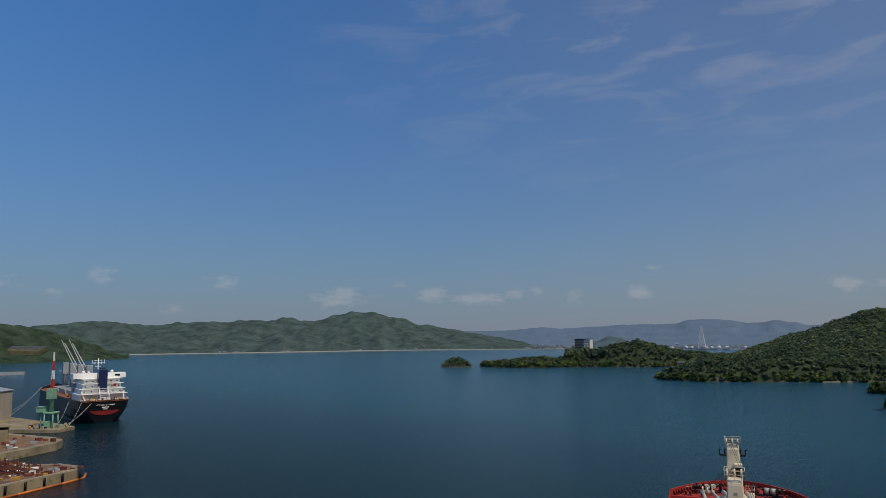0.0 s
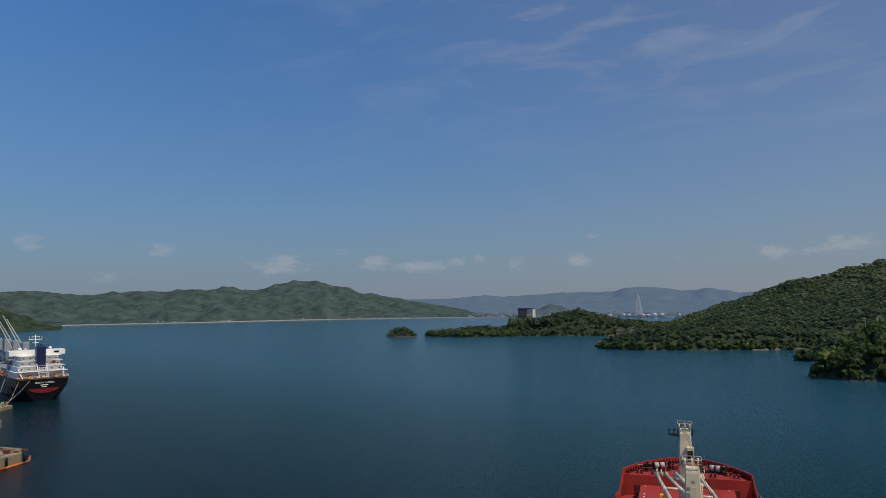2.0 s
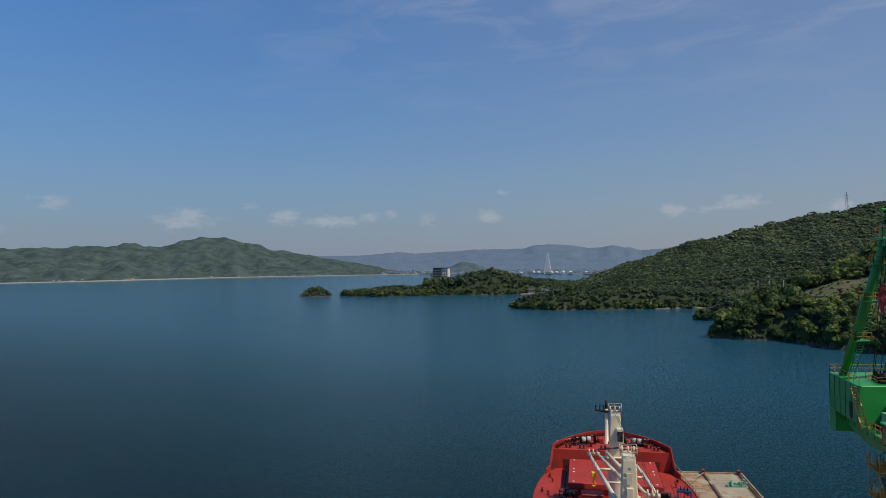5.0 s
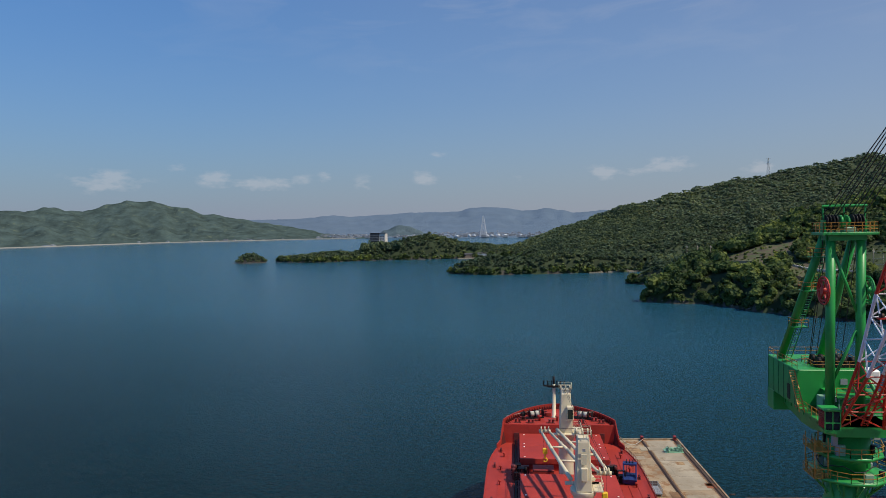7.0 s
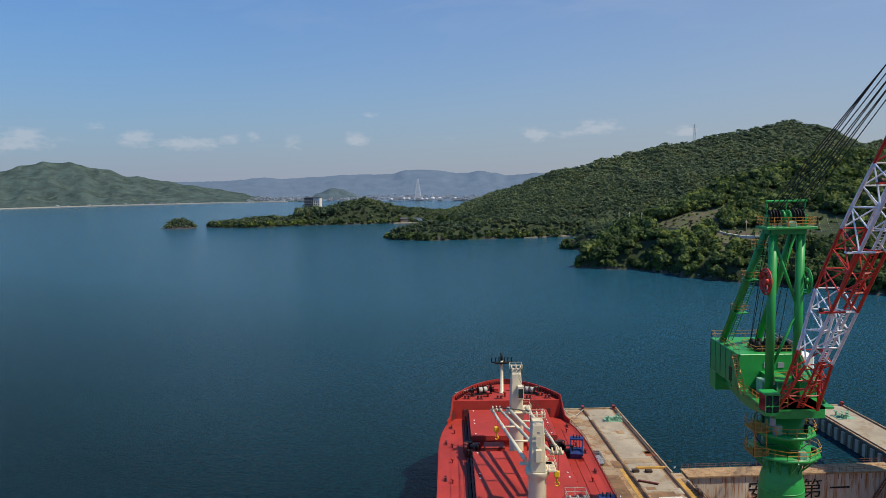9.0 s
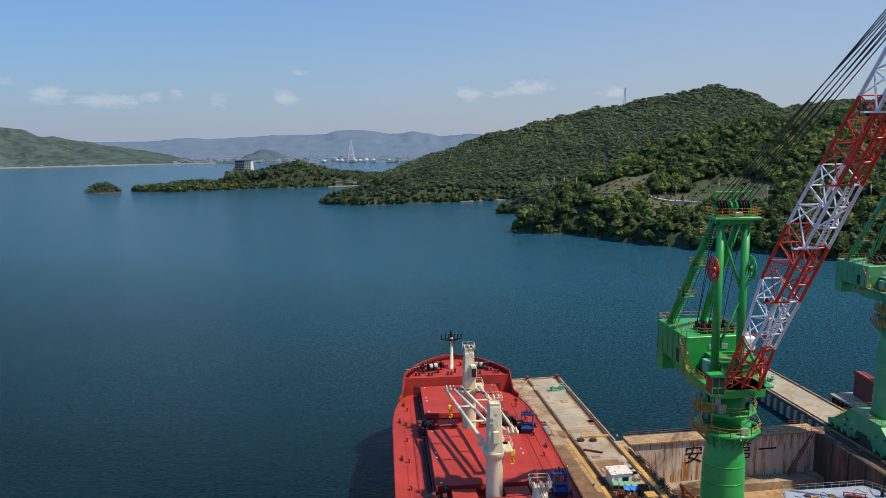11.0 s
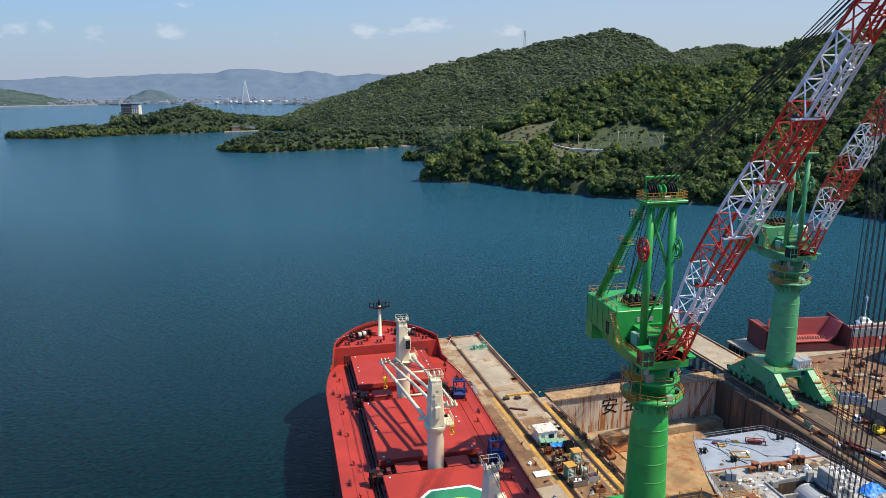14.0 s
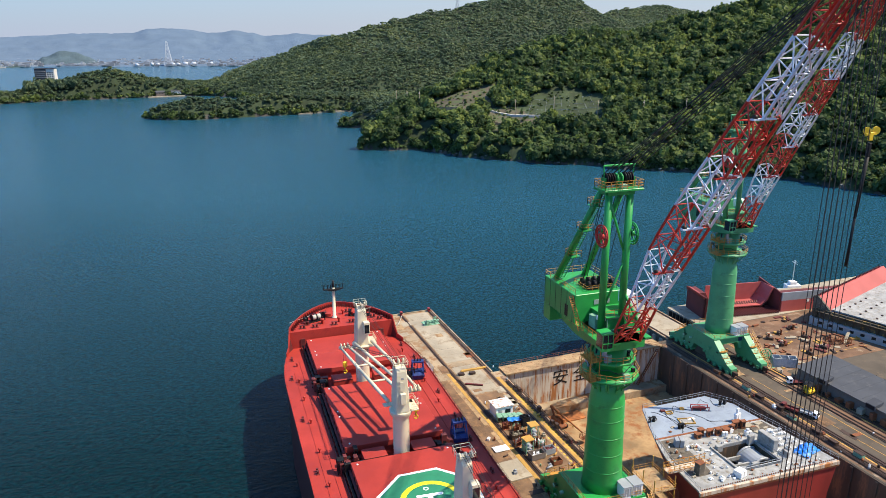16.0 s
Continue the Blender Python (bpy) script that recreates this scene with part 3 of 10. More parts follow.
def build_land():
    xs, ys = np.meshgrid(np.concatenate([np.linspace(-470, 60, 80), np.linspace(63, 330, 90), np.linspace(337, 1800, 120)]), np.concatenate([np.linspace(-20, 200, 25), np.linspace(203, 480, 90), np.linspace(485, 1100, 104), np.linspace(1111, 1990, 70)]))
    zs = land_height(xs, ys)
    ob = new("ground", grid_mesh("ground", xs, ys, zs, M["earth"]))
    tagged(ob, "steep wooded headlands and hills round the bay", "hillside", kind="structure")
    me = ob.data
    me.materials.append(M["bare"])
    me.materials.append(M["rock"])
    me.materials.append(M["grass"])
    cen = np.empty(len(me.polygons) * 3, np.float32)
    me.polygons.foreach_get("center", cen)
    cen = cen.reshape(-1, 3)
    idx = np.zeros(len(cen), np.int32)
    idx[cen[:, 2] < 1.2] = 2
    idx[in_cut(cen[:, 0], cen[:, 1])] = 1
    idx[inside(cen[:, 0].astype(float), cen[:, 1].astype(float), CUTS[2])] = 3
    me.polygons.foreach_set("material_index", idx)
    return ob


build_land()


# ---- forest ----
def crown(rs, n, lobes, leaf, k, loose):
    """One broadleaf crown of unit radius on z = 0: a dark lumpy core wrapped in leaf sprays that stand out of it at all angles."""
    dirs = rs.normal(size=(lobes + 2, 3))
    dirs[:, 2] = np.abs(dirs[:, 2]) * 0.8
    dirs /= np.linalg.norm(dirs, axis=1)[:, None]
    size = rs.uniform(0.7, 1.2, len(dirs))

    def skin(d, grow=1.0):
        d = d / np.linalg.norm(d)
        swell = max(s * math.exp(-6.0 * (1 - float(d @ q))) for q, s in zip(dirs, size))
        return np.array([0, 0, 0.5]) + d * (0.52 + 0.46 * swell) * np.array([1, 1, 0.9]) * grow

    out = []
    g = np.tan(np.linspace(-1, 1, k + 1) * math.pi / 4)
    for axis in range(3):
        for sg in (-1, 1):
            for a in range(k):
                for b in range(k):
                    quad = []
                    for da, db in ((0, 0), (1, 0), (1, 1), (0, 1)):
                        p = np.empty(3)
                        p[axis], p[(axis + 1) % 3], p[(axis + 2) % 3] = sg, g[a + da], g[b + db]
                        quad.append(skin(p, 0.92))
                    if axis != 2 or sg > 0:
                        out.append(quad if sg > 0 else quad[::-1])
    for i in range(n):
        d = rs.normal(size=3)
        d[2] = abs(d[2]) if i % 4 else d[2] * 0.5
        d /= np.linalg.norm(d)
        p = skin(d) + d * rs.uniform(-0.10, 0.06)
        nn = d + np.array([0, 0, 0.25]) + rs.normal(size=3) * loose
        nn /= np.linalg.norm(nn)
        u = np.cross(nn, rs.normal(size=3))
        u /= np.linalg.norm(u)
        v = np.cross(nn, u)
        s = leaf * rs.uniform(0.55, 1.3)
        bend = nn * s * 0.2
        out.append([p - s * u - s * 0.6 * v - bend, p + s * 0.9 * u - s * 0.8 * v, p + s * 0.7 * u + s * 0.8 * v - bend, p - s * 0.8 * u + s * v])
    return np.array(out)


def forest(name, label, spots, radius, n, lobes, leaf, material, seed, tall=1.15, k=3, loose=0.5, spread=1.0):
    rs = np.random.RandomState(seed)
    protos = [crown(rs, n, lobes, leaf, k, loose) for _ in range(9)]
    pick = rs.randint(len(protos), size=len(spots))
    size = radius * (1 + spread * rs.choice([-0.4, -0.25, -0.1, 0.0, 0.15, 0.4, 0.6], len(spots))) * rs.uniform(0.9, 1.1, len(spots)) * (1 + 0.2 * spread * waves(spots[:, 0], spots[:, 1], 50, seed))
    turn = rs.uniform(0, 6.28, len(spots))
    up = tall * rs.uniform(0.8, 1.3, len(spots))
    cos = []
    for which, pr in enumerate(protos):
        w = pick == which
        c, s, sz = np.cos(turn[w])[:, None], np.sin(turn[w])[:, None], size[w][:, None]
        p = pr.reshape(-1, 3)
        x = (p[None, :, 0] * c - p[None, :, 1] * s) * sz + spots[w, 0][:, None]
        y = (p[None, :, 0] * s + p[None, :, 1] * c) * sz + spots[w, 1][:, None]
        z = p[None, :, 2] * sz * up[w][:, None] + spots[w, 2][:, None]
        cos.append(np.stack([x, y, z], -1).reshape(-1, 3))
    co = np.concatenate(cos)
    me = bpy.data.meshes.new(name)
    quads(me, co, np.arange(len(co)).reshape(-1, 4))
    me.materials.append(material)
    ob = new(name, me)
    return tagged(ob, label, "trees", kind="stuff")


def scatter(x0, x1, y0, y1, step, seed, keep):
    rs = np.random.RandomState(seed)
    x, y = np.meshgrid(np.arange(x0, x1, step), np.arange(y0, y1, step))
    x = (x + rs.uniform(-0.8, 0.8, x.shape) * step).ravel()
    y = (y + rs.uniform(-0.8, 0.8, y.shape) * step).ravel()
    z = land_height(x, y)
    w = (z > 0.7) & keep(x, y, z) & ~in_cut(x, y)
    return np.stack([x, y, z + 0.3], -1)[w]


def near_zone(x, y, z):
    crest = np.interp(x, [112, 160, 226, 295, 372, 460, 560, 760], [425, 450, 473, 492, 470, 430, 370, 250])
    return (y < crest + 34) & (y < 690 - 0.42 * x + 120 * (x > 250)) & (y < 620) & (y > 430 - x) & (x < 640)


near_spots = scatter(80, 640, 60, 640, 4.6, 11, near_zone)
forest("forest_near", "dense mixed broadleaf wood in fresh spring green on the near slope", near_spots, 3.9, 78, 8, 0.155, M["leaf"], 21, 1.05, 2)
mid_spots = np.concatenate([
    scatter(-470, 200, 660, 1090, 4.2, 12, lambda x, y, z: (y < 790) | (y > 915)),
    scatter(90, 620, 480, 1000, 5.4, 13, lambda x, y, z: ~near_zone(x, y, z) & (x < 0.62 * y))])
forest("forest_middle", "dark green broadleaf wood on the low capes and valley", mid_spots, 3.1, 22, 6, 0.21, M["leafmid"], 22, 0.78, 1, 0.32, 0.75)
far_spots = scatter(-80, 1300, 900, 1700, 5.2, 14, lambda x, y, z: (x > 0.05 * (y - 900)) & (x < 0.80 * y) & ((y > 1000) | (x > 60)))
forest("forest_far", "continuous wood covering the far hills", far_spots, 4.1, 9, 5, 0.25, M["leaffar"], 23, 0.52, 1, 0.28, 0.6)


def shore_spots():
    """Scrub leaning out over the rocks of the shore."""
    rs = np.random.RandomState(77)
    pts = []
    for a, b in zip(COAST[:41], COAST[1:42]):
        n = int(np.hypot(*(b - a)) / 0.5)
        pts.append(a + (b - a) * rs.rand(n, 1) + rs.normal(size=(n, 2)) * 2.4)
    p = np.concatenate(pts)
    h = land_height(p[:, 0], p[:, 1])
    ok = (h > 0.9) & (h < 7)
    return np.stack([p[:, 0], p[:, 1], h - 0.3], -1)[ok]


cut_spots = []
for poly in CUTS:
    rs_ = np.random.RandomState(len(cut_spots) + 61)
    n_ = 260
    px_, py_ = rs_.uniform(poly[:, 0].min(), poly[:, 0].max(), n_), rs_.uniform(poly[:, 1].min(), poly[:, 1].max(), n_)
    w_ = inside(px_, py_, poly) & (waves(px_, py_, 16, 77) > -0.1)
    cut_spots.append(np.stack([px_, py_, land_height(px_, py_) - 0.2], -1)[w_])
forest("slope_scrub", "scattered low bushes on the open slopes", np.concatenate(cut_spots), 0.95, 12, 4, 0.4, M["leaf"], 27, 0.9, 1)
forest("shore_scrub", "low scrub hanging over the rocky shore", shore_spots(), 2.3, 18, 5, 0.32, M["leaf"], 24, 1.05, 1)


def build_islet():
    n = 28
    xs, ys = np.meshgrid(np.linspace(-465, -400, n), np.linspace(940, 1000, n))
    d = np.hypot((xs + 428) / 24, (ys - 968) / 22)
    zs = np.maximum(-3, 11 * (1 - d ** 1.6) + 1.2 * waves(xs, ys, 12, 3))
    spit = np.hypot((xs + 450) / 9, (ys - 962) / 5)
    zs = np.maximum(zs, 1.6 * (1 - spit) + 0.3 * waves(xs, ys, 6, 4))
    ob = new("islet", grid_mesh("islet", xs, ys, zs, M["rock"]))
    tagged(ob, "small rocky islet with a wooded crown off the cape", "islet", kind="structure")
    w = zs.ravel() > 1.0
    sp = np.stack([xs.ravel(), ys.ravel(), zs.ravel()], -1)[w][::3]
    forest("islet_trees", "low wind-shaped trees covering the islet", sp, 2.6, 26, 6, 0.32, M["leafmid"], 31, 1.1, 1)


build_islet()


def build_rocks():
    """Loose boulders along the water line."""
    rs = np.random.RandomState(3)
    cos, faces = [], []
    base = np.array([(-1, -1, -1), (1, -1, -1), (1, 1, -1), (-1, 1, -1), (-1, -1, 1), (1, -1, 1), (1, 1, 1), (-1, 1, 1)], float)
    qf = np.array([(3, 2, 1, 0), (4, 5, 6, 7), (0, 1, 5, 4), (1, 2, 6, 5), (2, 3, 7, 6), (3, 0, 4, 7)])
    pts = []
    for a, b in zip(COAST[:41], COAST[1:42]):
        n = int(np.hypot(*(b - a)) / 1.3)
        pts.append(a + (b - a) * rs.rand(n, 1) + rs.normal(size=(n, 2)) * 2.2)
    pts = np.concatenate(pts)
    hs = land_height(pts[:, 0], pts[:, 1])
    ok = (hs > -1.0) & (hs < 2.5)
    for k, (p, h) in enumerate(zip(pts[ok], hs[ok])):
        s = abs(rs.normal(0, 0.5)) + 0.4
        v = base * rs.uniform(0.5, 1.1, (8, 3)) * s * (1, 1, 0.7)
        w = rs.uniform(0, 6.28)
        v = np.stack([v[:, 0] * np.cos(w) - v[:, 1] * np.sin(w), v[:, 0] * np.sin(w) + v[:, 1] * np.cos(w), v[:, 2]], -1)
        cos.append(v + (p[0], p[1], max(h, 0) + 0.2 * s))
        faces.append(qf + 8 * k)
    me = bpy.data.meshes.new("shore_rocks")
    quads(me, np.concatenate(cos), np.concatenate(faces))
    me.materials.append(M["boulder"])
    tagged(new("shore_rocks", me), "pale boulders strewn along the water line", "rocks", kind="stuff")


build_rocks()


# ---- far shores ----
def smooth_profile(rows, a):
    r = np.array(rows, float)
    i = np.clip(np.searchsorted(r[:, 0], a) - 1, 0, len(r) - 2)
    t = np.clip((a - r[i, 0]) / (r[i + 1, 0] - r[i, 0]), 0, 1)
    t = t * t * (3 - 2 * t)
    return r[i, 1] * (1 - t) + r[i + 1, 1] * t


def far_range(name, label, crest, r0, r1, r2, material, az, seed, rough, foot=2.0, nr=46, na=360, power=1.15, relief=1.6):
    """A hill range seen from the bay: crest heights by bearing, rising from the shore at r0 to the crest at r1."""
    a = np.linspace(az[0], az[1], na)
    s = np.linspace(0, 1, nr)
    A, S = np.meshgrid(a, s)
    top = smooth_profile(crest, A)
    R0 = smooth_profile(r0, A)
    R1, R2 = R0 + r1, R0 + r1 + r2
    R = np.where(S < 0.72, R0 + (R1 - R0) * S / 0.72, R1 + (R2 - R1) * (S - 0.72) / 0.28)
    x, y = R * np.sin(np.radians(A)), R * np.cos(np.radians(A)) - 128
    up = np.clip(S / 0.72, 0, 1) ** power
    z = foot + (top - foot) * np.where(S < 0.72, up, 1 - 0.8 * (S - 0.72) / 0.28)
    spur = waves(A * 60, R * 0.5, 170, seed)
    z = z + top * rough * spur * np.clip(S / 0.15, 0, 1) * (1 - np.clip(S / 0.72, 0, 1) ** 6 * 0.8) * (S < 0.95)
    z = z + relief * waves(x, y, 60, seed + 1) * np.clip(S / 0.1, 0, 1)
    z[0] = -2
    ob = new(name, grid_mesh(name, x, y, z, material))
    return tagged(ob, label, "hills", kind="structure")


FAR_SHORE = [(-60, 2450), (-46, 2490), (-37, 2430), (-28, 2470), (-20, 2440), (-12, 2400)]
TOWN_SHORE = [(-17, 2440), (-11, 2390), (-4, 2230), (2, 2120), (14, 2100)]
far_range("backdrop_hills", "long wooded hill range across the bay, tinted for haze",
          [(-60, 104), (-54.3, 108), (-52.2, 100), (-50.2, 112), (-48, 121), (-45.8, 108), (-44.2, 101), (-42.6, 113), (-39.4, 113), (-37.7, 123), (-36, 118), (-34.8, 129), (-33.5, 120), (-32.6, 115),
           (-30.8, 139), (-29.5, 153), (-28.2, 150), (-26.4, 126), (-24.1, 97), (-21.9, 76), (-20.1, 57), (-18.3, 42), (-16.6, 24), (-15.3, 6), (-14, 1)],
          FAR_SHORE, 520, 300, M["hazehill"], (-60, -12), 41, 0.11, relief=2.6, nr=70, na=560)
far_range("backdrop_mountains", "distant mountain chain behind the town, tinted blue for haze",
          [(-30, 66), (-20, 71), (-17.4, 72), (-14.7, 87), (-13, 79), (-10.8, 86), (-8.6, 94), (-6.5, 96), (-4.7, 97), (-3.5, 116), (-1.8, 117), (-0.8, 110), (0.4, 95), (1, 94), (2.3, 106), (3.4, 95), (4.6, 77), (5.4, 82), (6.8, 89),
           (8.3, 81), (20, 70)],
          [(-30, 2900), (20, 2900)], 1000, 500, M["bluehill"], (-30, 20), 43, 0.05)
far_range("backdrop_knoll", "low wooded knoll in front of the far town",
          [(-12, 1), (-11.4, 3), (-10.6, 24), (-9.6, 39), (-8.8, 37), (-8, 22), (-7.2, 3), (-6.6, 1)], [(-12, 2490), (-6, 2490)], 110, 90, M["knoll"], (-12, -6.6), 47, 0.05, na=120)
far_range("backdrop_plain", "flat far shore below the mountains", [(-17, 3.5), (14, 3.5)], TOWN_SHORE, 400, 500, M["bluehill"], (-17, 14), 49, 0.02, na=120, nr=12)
far_range("backdrop_headland", "low dark wooded headland beyond the moored ship",
          [(-66, 90), (-54.3, 92), (-52.6, 86), (-51.2, 73), (-49.8, 58), (-48.5, 40), (-47.2, 19), (-46.2, 2)], [(-66, 1900), (-52, 1880), (-46, 2000)], 200, 150, M["darkhill"], (-66, -46), 51, 0.05)


def build_solar_field():
    t = thing("solar_field", "rows of grey solar panels on a bare terrace of the far headland", "solar panels")
    def at(a, r, z):
        return Vector((r * math.sin(radians(a)), r * math.cos(radians(a)) - 128, z))
    bm = B()
    quad = [at(-53.6, 1925, 28), at(-51.7, 1925, 24.5), at(-51.2, 1950, 35), at(-53.4, 1950, 37.5)]
    top = [bm.verts.new(p) for p in quad]
    low = [bm.verts.new(p - Vector((0, 0, 9))) for p in quad]
    bm.faces.new(top)
    bm.faces.new(low[::-1])
    for i in range(4):
        j = (i + 1) % 4
        bm.faces.new((low[i], low[j], top[j], top[i]))
    bmesh.ops.recalc_face_normals(bm, faces=bm.faces)
    part("terrace", bm, M["bare"], t, "bare tan earth terrace")
    for k in range(5):
        w = 0.42 + 0.12 * k
        p, q = quad[0].lerp(quad[3], w), quad[1].lerp(quad[2], w)
        p, q = p.lerp(q, 0.03), p.lerp(q, 0.97)
        up = (quad[3] - quad[0]).normalized()
        n = Vector((0, 0, 0.9))
        bm = B()
        c = [p + n, q + n, q + up * 3.2 + n, p + up * 3.2 + n]
        a = [bm.verts.new(v) for v in c]
        b = [bm.verts.new(v - Vector((0, 0, 0.3))) for v in c]
        bm.faces.new(a)
        bm.faces.new(b[::-1])
        for i in range(4):
            j = (i + 1) % 4
            bm.faces.new((b[i], b[j], a[j], a[i]))
        bmesh.ops.recalc_face_normals(bm, faces=bm.faces)
        part("panel_row", bm, M["roofgrey"], t)


build_solar_field()


def build_shore_wall():
    bm = B()
    for a in np.arange(-46, -13, 0.5):
        r = float(smooth_profile(FAR_SHORE, np.array([a]))[0]) - 6
        r2 = float(smooth_profile(FAR_SHORE, np.array([a + 0.5]))[0]) - 6
        p, q = [Vector((k * math.sin(radians(w)), k * math.cos(radians(w)) - 128, 1.6)) for k, w in ((r, a), (r2, a + 0.5))]
        tube(bm, p, q, 1.9, seg=4)
    solid("shore_wall", bm, M["sand"], "pale sea wall along the far shore", "sea wall", kind="structure")


build_shore_wall()


def build_town():
    rs = np.random.RandomState(8)
    bm = B()
    for i in range(620):
        a = rs.uniform(-16, 7.5)
        r = float(smooth_profile(TOWN_SHORE, np.array([a]))[0]) + 6 + abs(rs.normal(0, 260))
        x, y = r * math.sin(radians(a)), r * math.cos(radians(a)) - 128
        w, d, h = rs.uniform(2.5, 8), rs.uniform(3, 7), rs.uniform(1, 4.5) * (1.8 if rs.rand() < 0.1 else 1)
        box(bm, x - w, x + w, y - d, y + d, 2, 3.4 + h)
    for i in range(80):
        a = rs.choice([-38.5, -35.6, -28, -24, -21]) + rs.normal(0, 1.0)
        r = float(smooth_profile(FAR_SHORE, np.array([a]))[0]) + rs.uniform(4, 60)
        x, y = r * math.sin(radians(a)), r * math.cos(radians(a)) - 128
        w = rs.uniform(2, 4)
        box(bm, x - w, x + w, y - w, y + w, 0, 3 + rs.uniform(1, 4))
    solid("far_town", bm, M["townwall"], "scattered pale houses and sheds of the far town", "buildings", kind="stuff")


# house walls hold the distance haze in their bluish colour
M["townwall"] = mat("haze_tinted_house_walls", (0.36, 0.40, 0.45), 0.9, var=0.2, scale=0.05, island=0.6)
build_town()


def build_tank_row():
    for a, r, w, h in ((-3.9, 2240, 6, 11), (-3.5, 2240, 6, 10), (-2.45, 2240, 6, 9), (-2.1, 2240, 7, 9), (-1.6, 2245, 9, 11), (-1.05, 2250, 8, 10), (0.2, 2250, 7, 9), (-4.9, 2245, 7, 9)):
        x, y = r * math.sin(radians(a)), r * math.cos(radians(a)) - 128
        bm = B()
        w, h = w * 0.72, h * 0.86
        lathe(bm, [(w, 2), (w, h), (w * 0.6, h + 1.2), (0.3, h + 1.6)], 14, (x, y))
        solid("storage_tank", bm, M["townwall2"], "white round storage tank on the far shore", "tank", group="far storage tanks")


# white of tanks and tower greyed and blued to paint in haze
M["townwall2"] = mat("haze_greyed_tank_paint", (0.50, 0.54, 0.59), 0.7, var=0.1)
build_tank_row()


def build_lattice_tower():
    x, y = 2255 * math.sin(radians(-2.77)), 2255 * math.cos(radians(-2.77)) - 128
    t = thing("lattice_tower", "tall white steel lattice tower tapering upward on the far shore", "tower", pose(x, y, 2))
    H, n = 66.0, 9
    def half(z):
        return 9.5 * (1 - z / H) ** 1.15 + 1.6
    for sx, sy in ((-1, -1), (1, -1), (1, 1), (-1, 1)):
        bm = B()
        for k in range(n):
            z0, z1 = H * k / n, H * (k + 1) / n
            tube(bm, (sx * half(z0), sy * half(z0), z0), (sx * half(z1), sy * half(z1), z1), 0.75, seg=5)
        part("leg", bm, M["townwall2"], t)
    bm = B()
    for k in range(n):
        z0, z1 = H * k / n, H * (k + 1) / n
        a, b = half(z0), half(z1)
        for p, q in (((-a, -a), (b, -b)), ((a, -a), (-b, -b)), ((-a, a), (b, b)), ((a, a), (-b, b)), ((-a, -a), (-b, b)), ((a, -a), (b, b))):
            tube(bm, (*p, z0), (*q, z1), 0.8, seg=4)
        for sx, sy in ((0, -1), (0, 1), (-1, 0), (1, 0)):
            tube(bm, (sx * a - sy * a, sy * a + sx * a, z0), (sx * a + sy * a, sy * a - sx * a, z0), 0.7, seg=4)
    part("bracing", bm, M["townwall2"], t)


build_lattice_tower()

